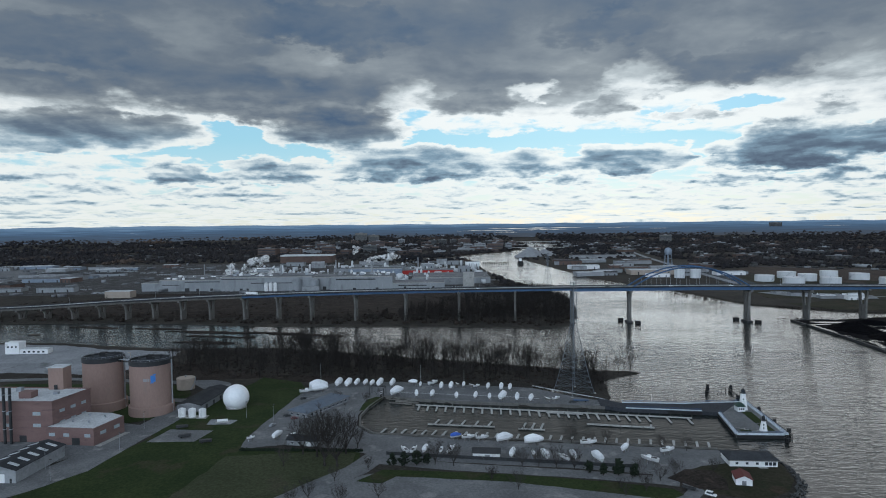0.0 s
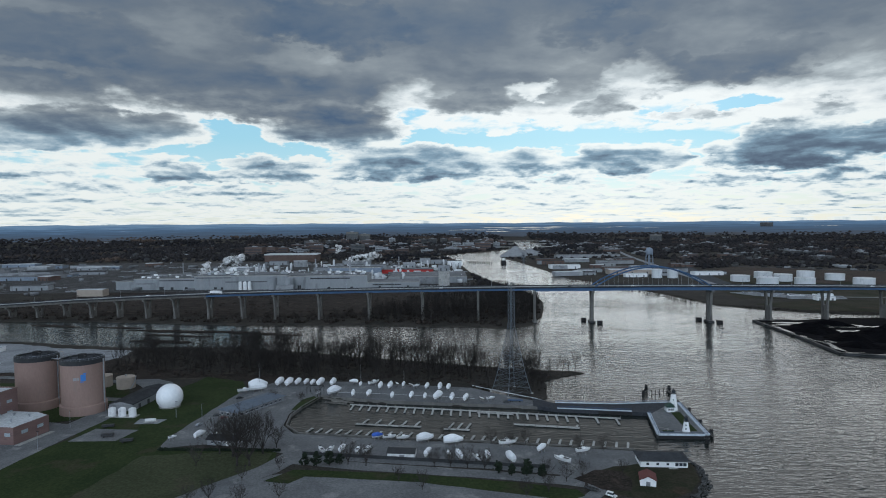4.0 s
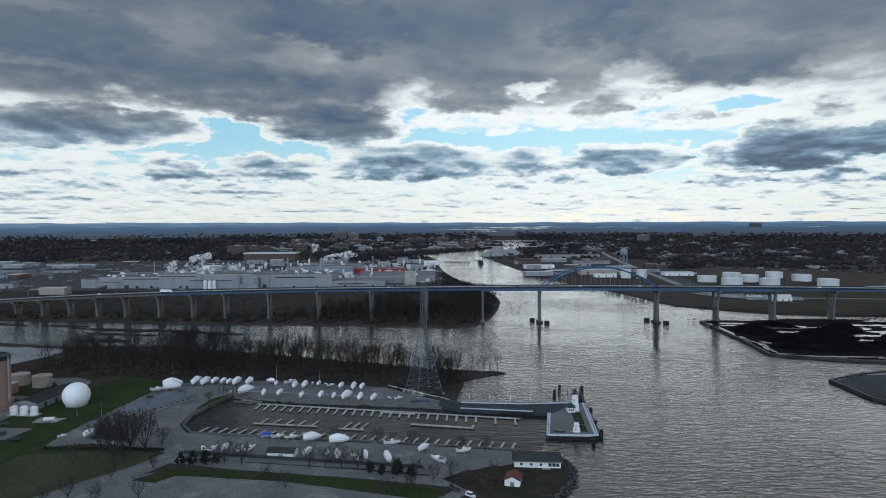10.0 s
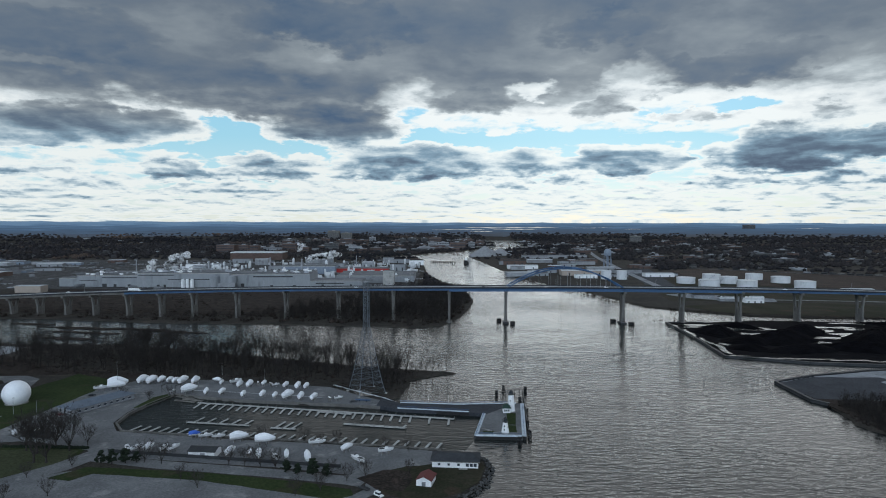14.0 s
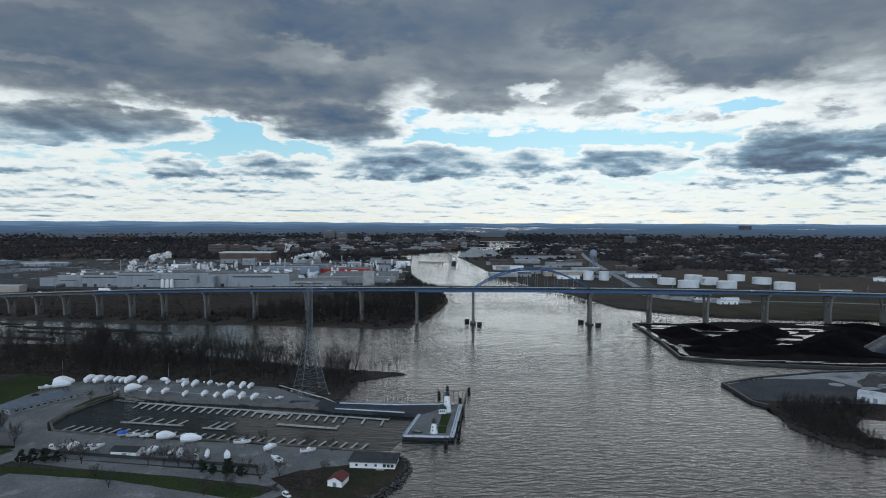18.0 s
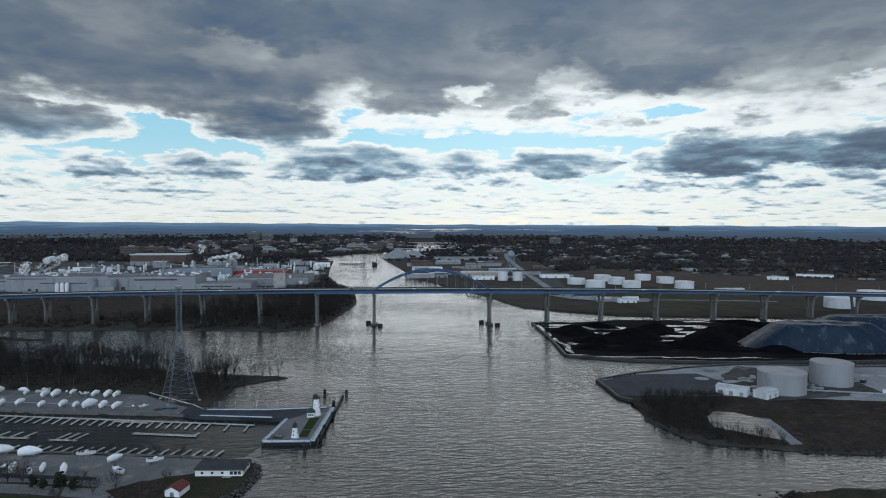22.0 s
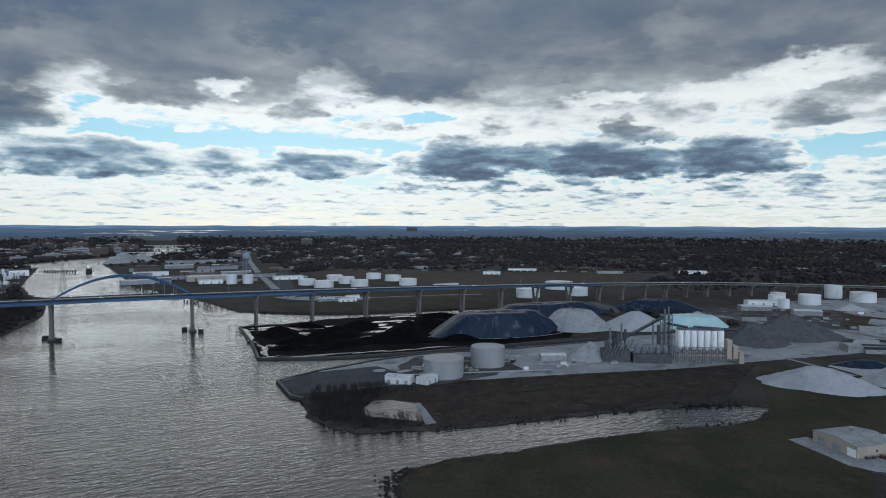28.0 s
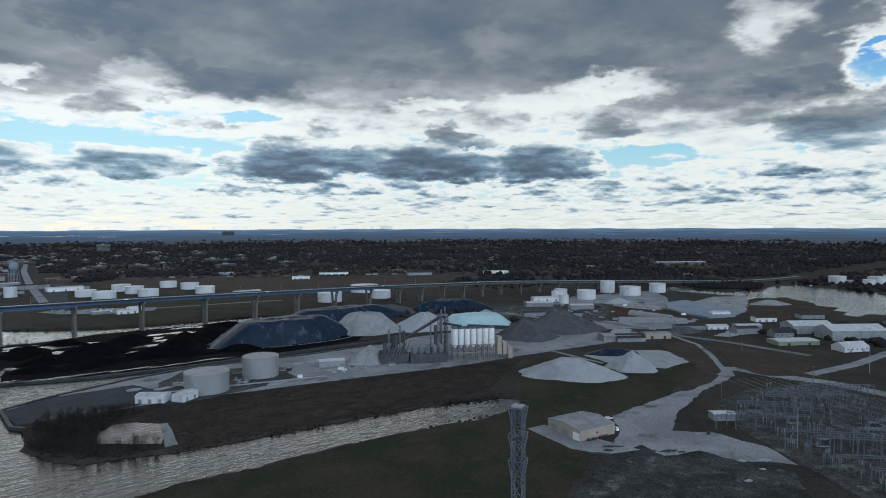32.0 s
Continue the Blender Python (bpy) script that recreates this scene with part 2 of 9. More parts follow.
THIN = [
    (-11.9, 13.5, 4.1, 1.6, -0.15), (-25.7, 9.7, 2.5, 1.0, -0.22), (-3.8, 10.5, 2.2, 2.0, -0.19), (17.2, 12.2, 2.8, 1.5, -0.22), (8.6, 11.5, 2.5, 0.7, -0.28), (-32.3, 12.0, 5.4, 0.6, -0.12), (-17.7, 7.8, 4.1, 1.0, -0.22), (24.3, 9.8, 9.2, 1.2, -0.1),
    (25.9, 9.3, 2.3, 0.6, -0.24), (-16.3, 6.3, 6.5, 1.0, -0.22), (6.0, 7.3, 10.9, 0.7, -0.24), (20.4, 7.0, 4.0, 0.4, -0.16), (41.0, 10.6, 3.3, 0.6, -0.22), (60.4, 6.1, 3.7, 0.8, -0.26), (69.8, 15.9, 2.8, 2.6, -0.38), (76.3, 11.8, 2.3, 1.8, -0.56),
    (76.3, 14.1, 1.8, 1.5, -0.42), (57.6, 11.9, 4.7, 1.0, -0.3), (51.3, 10.6, 5.4, 1.2, -0.22), (45.8, 16.2, 3.8, 1.5, -0.10),
]
make_world()
sun = new("sun", bpy.data.lights.new("sun", "SUN"))
sun.data.energy, sun.data.angle, sun.data.color = 0.58, radians(62), (1.0, .992, .975)
sun.matrix_world = look((0, 0, 900), (-math.sin(radians(SUN_AZ)) * 100, -math.cos(radians(SUN_AZ)) * 100, 900 - 100 * math.tan(radians(SUN_EL))))

# ---- materials ----
def surface(name, a, b, size=1.0, rough=0.8, metal=0.0, bump=0.0, c=None, large=12.0, spread=0.5, spec=0.3, each=0.0, stretch=None, bump_size=None, grit=0.0):
    """A procedural surface: two colours mixed by fine grain and broad stains, a third in patches, relief and a little change from object to object."""
    mat = bpy.data.materials.new(name)
    mat.use_nodes = True
    N = Nodes(mat.node_tree)
    place = N.add("ShaderNodeNewGeometry", out=0)
    if stretch:
        place = N.add("ShaderNodeVectorMath", [place, Vector(stretch)], operation="MULTIPLY")
    fine = N.noise(place, 1.0 / size, 5, 0.6)
    broad = N.noise(place, 1.0 / (size * large), 4, 0.55, 0.4)
    fac = N.step(N.m("ADD", N.m("MULTIPLY", fine, spread), N.m("MULTIPLY", broad, 1.0 - spread)), 0.36, 0.64)
    col = N.mix(fac, a, b)
    if c:
        col = N.mix(N.step(N.noise(place, 0.45 / size / max(1.0, large * 0.3), 5, 0.6), 0.56, 0.68), col, c)
    if grit:
        specks = N.noise(place, 0.8, 4, 0.7)
        tone = N.m("MULTIPLY_ADD", N.m("SUBTRACT", specks, 0.5), 3.4 * grit, 1.0)
        col = N.mix(1.0, col, N.add("ShaderNodeCombineXYZ", [tone, tone, tone]), "MULTIPLY")
    if each:
        rnd = N.add("ShaderNodeObjectInfo", out=5)
        col = N.mix(1.0, col, N.ramp(rnd, [(0, 1 - each), (1, 1.0)]), "MULTIPLY")
    ins = {"Base Color": col, "Roughness": N.m("MULTIPLY_ADD", fine, 0.25, rough - 0.12), "Metallic": metal, "Specular IOR Level": spec}
    if bump:
        grain = N.noise(place, 1.0 / (bump_size or size * 0.6), 5, 0.6)
        ins["Normal"] = N.add("ShaderNodeBump", {"Strength": 0.8, "Distance": bump, "Height": grain})
    N.add("ShaderNodeOutputMaterial", [N.add("ShaderNodeBsdfPrincipled", ins)])
    return mat


def water_material(name="river_water", chop=0.34, rough=0.04, spec=0.5, bend=1.33):
    """Wind-ruffled water: crests in short broken lengths across the wind, on a slow swell, with smoother and rougher reaches."""
    mat = bpy.data.materials.new(name)
    mat.use_nodes = True
    N = Nodes(mat.node_tree)
    place = N.add("ShaderNodeNewGeometry", out=0)
    high = 0.0
    for turn, long, size, share, seed in ((9, .38, .28, 1.0, 0.0), (-16, .42, .44, .55, 31.0), (30, .50, .90, .20, 57.0)):
        crests = N.noise(N.add("ShaderNodeMapping", {0: place, 1: (seed, seed, 0), 2: (0, 0, radians(turn)), 3: (long, 1.0, 1.0)}), size, 2, 0.45, 0.5)
        high = N.m("MULTIPLY_ADD", crests, share, high)
    gust = N.noise(N.add("ShaderNodeMapping", {0: place, 3: (0.6, 1.0, 1.0)}), 0.010, 4, 0.5, 0.3)
    high = N.m("MULTIPLY", high, N.m("MULTIPLY_ADD", N.step(gust, 0.35, 0.65), 0.75, 0.55))
    bump = N.add("ShaderNodeBump", {"Strength": 1.0, "Distance": chop * 1.75, "Height": high})
    col = N.mix(gust, (.016, .020, .020), (.026, .029, .026))
    N.add("ShaderNodeOutputMaterial", [N.add("ShaderNodeBsdfPrincipled", {"Base Color": col, "Roughness": N.m("MULTIPLY_ADD", gust, 0.05, rough), "IOR": bend, "Specular IOR Level": spec, "Normal": bump})])
    return mat


def steam_material():
    """Thin white steam: matt, in broken see-through wisps."""
    mat = bpy.data.materials.new("white_steam")
    mat.use_nodes = True
    N = Nodes(mat.node_tree)
    place = N.add("ShaderNodeNewGeometry", out=0)
    wisp = N.m("MULTIPLY", N.step(N.noise(place, 0.10, 4, 0.5), 0.34, 0.66), 0.55)
    white = N.add("ShaderNodeMixShader", [0.6, N.add("ShaderNodeBsdfDiffuse", [(.97, .97, .97, 1)]), N.add("ShaderNodeBsdfTranslucent", [(.97, .97, .97, 1)])])
    N.add("ShaderNodeOutputMaterial", [N.add("ShaderNodeMixShader", [wisp, N.add("ShaderNodeBsdfTransparent"), white])])
    return mat


def glint_material():
    """Far reaches of the river, a bright line of the distance backdrop whose sky shine is put in as glow."""
    mat = bpy.data.materials.new("glowing_river_glint")
    mat.use_nodes = True
    N = Nodes(mat.node_tree)
    place = N.add("ShaderNodeNewGeometry", out=0)
    # emission in place of reflected sky, two bright tones mixed by noise
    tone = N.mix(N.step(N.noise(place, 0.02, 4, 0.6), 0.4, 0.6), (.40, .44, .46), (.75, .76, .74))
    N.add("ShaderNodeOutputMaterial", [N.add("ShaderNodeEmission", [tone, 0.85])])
    return mat


def distance_material():
    """Far hills and woods at the skyline, a backdrop with the air's blue haze put into its colour and a faint glow."""
    mat = bpy.data.materials.new("haze_painted_distance")
    mat.use_nodes = True
    N = Nodes(mat.node_tree)
    place = N.add("ShaderNodeNewGeometry", out=0)
    part_xyz = N.t.nodes.new("ShaderNodeSeparateXYZ")
    N.t.links.new(place, part_xyz.inputs[0])
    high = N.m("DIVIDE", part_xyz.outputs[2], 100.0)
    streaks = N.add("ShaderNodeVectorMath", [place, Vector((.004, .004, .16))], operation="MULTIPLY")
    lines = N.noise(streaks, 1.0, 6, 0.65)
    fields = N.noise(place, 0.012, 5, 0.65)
    # haze as colour: dark at the foot, bluer and paler towards the skyline
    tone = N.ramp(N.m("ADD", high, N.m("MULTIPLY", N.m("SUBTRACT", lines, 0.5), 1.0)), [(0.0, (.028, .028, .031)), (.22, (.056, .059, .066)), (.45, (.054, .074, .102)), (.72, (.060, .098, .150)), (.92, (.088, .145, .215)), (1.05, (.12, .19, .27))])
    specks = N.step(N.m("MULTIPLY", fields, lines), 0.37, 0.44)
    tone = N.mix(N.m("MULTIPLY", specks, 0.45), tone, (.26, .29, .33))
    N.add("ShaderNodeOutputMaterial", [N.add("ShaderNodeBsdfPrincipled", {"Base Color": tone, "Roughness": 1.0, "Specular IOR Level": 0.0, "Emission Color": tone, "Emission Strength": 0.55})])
    return mat


M = {
    "water": water_material(),
    "calm_water": water_material("calm_water", 0.20, 0.10, 0.5, 1.24),
    "basin": water_material("sheltered_basin_water", 0.20, 0.08, 0.25, 1.14),
    "distance": distance_material(),
    "ground": surface("winter_ground", (.030, .028, .025), (.052, .046, .040), 3.0, .95, bump=.15, c=(.060, .050, .042), large=14, grit=0.6, spec=.06),
    "grass": surface("winter_lawn", (.021, .033, .013), (.035, .048, .019), 2.0, .95, bump=.06, c=(.042, .042, .024), large=16, grit=0.45, spec=.06),
    "pale_grass": surface("worn_pale_lawn", (.040, .048, .026), (.060, .066, .038), 2.0, .95, bump=.06, c=(.060, .058, .038), large=16, grit=0.45, spec=.06),
    "field": surface("dry_field", (.024, .028, .016), (.046, .040, .029), 3.0, .95, bump=.15, c=(.058, .039, .029), large=14, spread=.35, grit=0.45, spec=.06),
    "brown": surface("brown_scrub", (.019, .016, .014), (.046, .037, .032), 1.6, .95, bump=.3, c=(.058, .043, .036), large=9, grit=0.8, spec=.06),
    "reeds": surface("brown_reeds", (.038, .028, .022), (.066, .050, .040), 2.2, .95, bump=.3, c=(.030, .026, .022), large=12, grit=0.8, spec=.06),
    "bare_field": surface("bare_brown_soil", (.044, .034, .030), (.070, .052, .044), 2.5, .95, bump=.1, c=(.036, .038, .026), large=12, grit=0.6, spec=.06),
    "sand": surface("pale_sand_spoil", (.20, .205, .21), (.34, .34, .34), 3.0, .95, bump=.1, c=(.10, .10, .10), large=6, grit=0.8, spec=.06),
    "yard_mix": surface("rutted_yard_ground", (.042, .040, .040), (.085, .083, .083), 4.0, .95, bump=.08, c=(.15, .152, .158), large=6, grit=0.9, spec=.06),
    "asphalt": surface("asphalt", (.112, .115, .120), (.172, .175, .180), .9, .85, bump=.01, c=(.225, .225, .225), large=20, grit=0.3, spec=.06),
    "dark_asphalt": surface("dark_asphalt", (.036, .040, .048), (.054, .058, .066), .9, .8, bump=.01, large=18, grit=0.5, spec=.06),
    "gravel": surface("pale_gravel", (.185, .193, .208), (.275, .283, .298), 2.2, .95, bump=.02, c=(.125, .127, .132), large=14, spread=.35, grit=0.35, spec=.06),
    "concrete": surface("concrete", (.28, .28, .27), (.40, .39, .37), .8, .85, bump=.01, c=(.22, .21, .20), large=8, each=.12, grit=0.3),
    "pale_kerb": surface("pale_blue_kerb", (.40, .45, .51), (.52, .57, .62), .8, .8, c=(.33, .36, .40), large=8, grit=0.3),
    "tower_steel": surface("dull_tower_steel", (.10, .118, .138), (.165, .185, .21), .9, .6, metal=.3, large=8),
    "dull_roof": surface("dull_flat_roofs", (.12, .125, .135), (.22, .225, .235), 9.0, .85, large=6, each=.4, grit=0.5, spec=.06),
    "far_glint": glint_material(),
    "pier_concrete": surface("weathered_bridge_concrete", (.095, .092, .088), (.150, .144, .135), 1.0, .9, bump=.02, c=(.085, .082, .078), large=6, stretch=(1, 1, .3)),
    "brick": surface("pink_brick", (.155, .098, .092), (.205, .130, .120), .5, .9, bump=.01, c=(.14, .092, .088), large=22, stretch=(.6, .6, 2.5)),
    "silo": surface("tan_concrete_silo", (.255, .172, .148), (.295, .202, .172), .9, .85, c=(.25, .18, .155), large=10, stretch=(1, 1, .4)),
    "roof_white": surface("white_membrane_roof", (.40, .42, .44), (.54, .555, .575), .9, .7, c=(.33, .34, .355), large=9, grit=0.25, spec=.06),
    "white": surface("white_paint", (.70, .71, .72), (.80, .80, .80), .7, .6, c=(.62, .62, .61), large=9, each=.10),
    "wrap": surface("white_shrink_wrap", (.74, .76, .79), (.84, .85, .87), .5, .38, bump=.03, large=5, spec=.5, each=.08, bump_size=.7),
    "blue_wrap": surface("blue_tarpaulin", (.03, .09, .38), (.05, .13, .48), .5, .5, bump=.02, large=6),
    "hull": surface("gelcoat_hull", (.55, .56, .57), (.72, .72, .72), .6, .35, large=6, spec=.5, each=.25),
    "dark": surface("dark_metal", (.022, .024, .027), (.04, .042, .045), .5, .6, large=8),
    "black": surface("black_rubber", (.012, .012, .013), (.022, .022, .022), .4, .8, large=6),
    "steel": surface("galvanised_steel", (.28, .30, .33), (.40, .42, .45), .7, .5, metal=.5, large=8, each=.15),
    "blue_steel": surface("blue_painted_steel", (.035, .082, .165), (.048, .105, .20), 1.5, .6, c=(.040, .075, .14), large=8),
    "timber": surface("weathered_timber", (.13, .12, .11), (.23, .22, .20), .5, .9, bump=.02, large=6, each=.25),
    "dock": surface("grey_dock_planks", (.30, .30, .29), (.44, .44, .43), .6, .85, large=6, each=.15),
    "bark": surface("grey_brown_bark", (.032, .029, .028), (.064, .058, .054), .6, .95, large=5, each=.3, spec=.06),
    "branch": surface("grey_branches", (.036, .032, .030), (.064, .058, .053), .6, .95, large=5, each=.2, spec=.06),
    "twig": surface("bare_twigs", (.038, .034, .032), (.070, .062, .057), .7, .95, large=8, spec=.06),
    "pine": surface("evergreen_needles", (.005, .010, .005), (.012, .020, .010), .5, .95, large=5),
    "woods": surface("leafless_woods", (.018, .018, .021), (.038, .034, .034), 9.0, .98, c=(.078, .058, .048), large=40, spread=.45, grit=0.9, spec=.06),
    "roof_dark": surface("dark_shingles", (.035, .038, .042), (.062, .064, .07), .5, .9, large=9, each=.3, spec=.06),
    "roof_blue": surface("blue_grey_shingles", (.09, .11, .14), (.13, .155, .19), .5, .9, large=9),
    "roof_green": surface("green_metal_roof", (.018, .042, .033), (.030, .060, .048), .5, .6, large=8),
    "roof_red": surface("rust_red_roof", (.085, .016, .016), (.115, .022, .021), .6, .7, large=9),
    "bright_red": surface("bright_red_cladding", (.34, .022, .020), (.42, .032, .028), 2.0, .6, large=8),
    "pale_green": surface("pale_green_wall", (.17, .20, .13), (.22, .25, .17), 1.0, .8, large=8),
    "dead_grass": surface("grey_dead_grass", (.026, .027, .025), (.066, .067, .066), 3.0, .95, bump=.1, c=(.115, .118, .12), large=7, spread=.35, grit=0.9, spec=.06),
    "factory": surface("pale_factory_cladding", (.205, .217, .232), (.262, .275, .29), 2.0, .7, c=(.175, .185, .198), large=10, stretch=(1, 1, .3)),
    "grey_clad": surface("grey_cladding", (.22, .23, .245), (.31, .32, .335), 1.6, .75, c=(.18, .185, .195), large=8, each=.25),
    "beige": surface("beige_wall", (.30, .25, .215), (.36, .305, .26), 1.0, .85, large=9, c=(.36, .305, .25)),
    "tank": surface("tank_paint", (.52, .54, .56), (.62, .63, .645), 1.4, .55, c=(.46, .475, .49), large=7, stretch=(1, 1, .25), each=.10),
    "old_tank": surface("weathered_tank_steel", (.235, .24, .25), (.275, .28, .29), 2.5, .6, c=(.21, .21, .218), large=7, stretch=(1, 1, .35)),
    "coal": surface("coal", (.0025, .0025, .003), (.006, .006, .0075), 1.6, .95, bump=.25, large=6, spec=.02, grit=0.8),
    "coal_floor": surface("coal_dust_ground", (.003, .003, .004), (.007, .007, .009), 2.5, .95, bump=.05, c=(.012, .012, .015), large=7, grit=0.9, spec=.03),
    "tarp": surface("navy_tarpaulin", (.005, .013, .028), (.010, .023, .046), 2.5, .42, bump=.4, c=(.045, .062, .085), large=5, spec=.18, stretch=(1, 1, .5), grit=0.0),
    "salt": surface("white_salt", (.265, .275, .295), (.33, .34, .36), 4.0, .9, bump=.10, c=(.24, .25, .27), large=6, grit=0.2, spec=.06),
    "limestone": surface("grey_limestone", (.20, .205, .215), (.29, .295, .305), 1.6, .95, bump=.2, large=5, grit=0.3, spec=.06),
    "dark_stone": surface("dark_stone", (.060, .060, .066), (.095, .095, .102), 1.6, .95, bump=.2, large=5, grit=0.4, spec=.06),
    "teal": surface("pale_teal_cover", (.30, .46, .49), (.40, .55, .57), 2.0, .6, bump=.1, large=6),
    "window": surface("dark_window_glass", (.03, .036, .045), (.05, .06, .07), 1.0, .15, large=4, spec=.6),
    "pale_window": surface("pale_window_glass", (.28, .33, .36), (.36, .41, .44), 1.0, .15, large=4, spec=.6),
    "logo": surface("blue_sign_paint", (.04, .18, .50), (.06, .22, .56), 1.0, .6),
    "stone": surface("riprap_stone", (.045, .046, .047), (.095, .094, .092), .8, .95, bump=.05, large=5, each=.4, grit=0.6),
    "steam": steam_material(),
    "town": surface("town_walls", (.035, .035, .037), (.10, .098, .096), 9.0, .9, large=6),
    "town_roof": surface("town_roofs", (.028, .03, .034), (.085, .088, .095), 14.0, .8, large=5),
    "red_brick": surface("dark_red_brick", (.085, .058, .050), (.13, .088, .075), 2.0, .9, large=8, each=.3),
    "car_red": surface("red_car_paint", (.10, .012, .012), (.13, .018, .018), 1.0, .3, spec=.6),
    "ash": surface("blue_grey_ash", (.16, .195, .25), (.22, .26, .31), 4.0, .9, large=6),
}


# ---- mesh helpers ----
class Mesh:
    """Collects vertices and faces; every piece may be placed by a matrix."""

    def __init__(self):
        self.v, self.f, self.n = [], [], 0

    def put(self, verts, faces, m=None):
        verts = np.asarray(verts, float).reshape(-1, 3)
        if m is not None:
            a = np.array(m)
            verts = verts @ a[:3, :3].T + a[:3, 3]
        self.v.append(verts)
        self.f.extend([tuple(int(i) + self.n for i in f) for f in faces])
        self.n += len(verts)
        return self

    def box(self, x0, x1, y0, y1, z0, z1, m=None, taper=1.0):
        cx, cy = (x0 + x1) / 2, (y0 + y1) / 2
        lo = [(x0, y0, z0), (x1, y0, z0), (x1, y1, z0), (x0, y1, z0)]
        hi = [(cx + (x - cx) * taper, cy + (y - cy) * taper, z1) for x, y, _ in lo]
        return self.put(lo + hi, [(0, 3, 2, 1), (4, 5, 6, 7), (0, 1, 5, 4), (1, 2, 6, 5), (2, 3, 7, 6), (3, 0, 4, 7)], m)

    def bar(self, a, b, w, w2=None, sides=4):
        """A straight bar from a to b, w thick."""
        a, b = Vector(a), Vector(b)
        d = (b - a).normalized()
        u = d.orthogonal().normalized()
        w2 = w if w2 is None else w2
        t = d.cross(u)
        ring = [(math.cos(2 * math.pi * (k + .5) / sides), math.sin(2 * math.pi * (k + .5) / sides)) for k in range(sides)]
        vs = [a + (u * c + t * s) * w * .7 for c, s in ring] + [b + (u * c + t * s) * w2 * .7 for c, s in ring]
        fs = [(k, (k + 1) % sides, sides + (k + 1) % sides, sides + k) for k in range(sides)]
        return self.put([tuple(v) for v in vs], fs + [tuple(range(sides))[::-1], tuple(range(sides, 2 * sides))])

    def turned(self, profile, sides=24, m=None, close=True):
        """A solid of revolution: profile of (radius, z) from the bottom to the top."""
        vs, fs = [], []
        for r, z in profile:
            vs += [(r * math.cos(2 * math.pi * k / sides), r * math.sin(2 * math.pi * k / sides), z) for k in range(sides)]
        for j in range(len(profile) - 1):
            fs += [(j * sides + k, j * sides + (k + 1) % sides, (j + 1) * sides + (k + 1) % sides, (j + 1) * sides + k) for k in range(sides)]
        if close:
            fs += [tuple(range(sides))[::-1], tuple(range((len(profile) - 1) * sides, len(profile) * sides))]
        return self.put(vs, fs, m)

    def gable(self, x0, x1, y0, y1, z0, z1, over=0.4, thick=0.25, m=None):
        """A gable roof with its ridge along x, its eaves at z0."""
        x0, x1, y0, y1 = x0 - over, x1 + over, y0 - over, y1 + over
        ym = (y0 + y1) / 2
        vs = []
        for x in (x0, x1):
            vs += [(x, y0, z0), (x, ym, z1), (x, y1, z0), (x, y1, z0 + thick), (x, ym, z1 + thick), (x, y0, z0 + thick)]
        fs = [(0, 1, 4, 5)[::-1], (1, 2, 3, 4)[::-1], (6, 7, 10, 11), (7, 8, 9, 10)]
        fs += [(0, 6, 7, 1)[::-1], (1, 7, 8, 2)[::-1], (3, 9, 10, 4)[::-1], (4, 10, 11, 5)[::-1], (0, 5, 11, 6), (2, 8, 9, 3)]
        return self.put(vs, fs, m)

    def wedge(self, x0, x1, y0, y1, z0, z1, m=None):
        """The triangular infill below a gable roof."""
        ym = (y0 + y1) / 2
        vs = [(x, y, z) for x in (x0, x1) for y, z in ((y0, z0), (y1, z0), (ym, z1))]
        return self.put(vs, [(0, 1, 2)[::-1], (3, 4, 5), (0, 3, 4, 1)[::-1], (0, 2, 5, 3)[::-1], (1, 4, 5, 2)], m)

    def prism(self, pts, z0, z1, inset=0.0):
        """A flat polygon raised from z0 to z1."""
        n = len(pts)
        vs = [(x, y, z0) for x, y in pts] + [(x, y, z1) for x, y in pts]
        area = sum(pts[k][0] * pts[(k + 1) % n][1] - pts[(k + 1) % n][0] * pts[k][1] for k in range(n))
        order = list(range(n)) if area > 0 else list(range(n))[::-1]
        fs = [tuple(order)[::-1], tuple(n + k for k in order)]
        for k in range(n):
            a, b = order[k], order[(k + 1) % n]
            fs.append((a, b, n + b, n + a))
        return self.put(vs, fs)

    def data(self, name, mat, smooth=False):
        me = bpy.data.meshes.new(name)
        vs = np.concatenate(self.v) if self.v else np.zeros((0, 3))
        me.from_pydata(vs.tolist(), [], self.f)
        me.materials.append(M[mat] if isinstance(mat, str) else mat)
        if smooth:
            me.shade_smooth()
            me.set_sharp_from_angle(angle=radians(38))
        me.update()
        return me


def thing(name, x, y, z, turn=0.0, label="", category="", group="", kind=""):
    """A top-level thing: an Empty at its base."""
    ob = new(name)
    ob.empty_display_size = 0.5
    ob.matrix_world = pose(x, y, z, 0, 0, turn)
    return tagged(ob, label, category, group, kind)


def part(name, mesh, mat, parent=None, label="", smooth=False, m=None):
    """Links a Mesh as one mesh object under a thing or a part."""
    ob = new(name, mesh.data(name, mat, smooth) if isinstance(mesh, Mesh) else mesh)
    if parent is not None:
        ob.parent = parent
    if m is not None:
        ob.matrix_basis = m
    return tagged(ob, label)


def single(name, mesh, mat, label, category, kind="", group="", smooth=False, m=None):
    """A thing of one mesh."""
    ob = new(name, mesh.data(name, mat, smooth) if isinstance(mesh, Mesh) else mesh)
    if m is not None:
        ob.matrix_basis = m
    return tagged(ob, label, category, group, kind)


LAND = 1.5


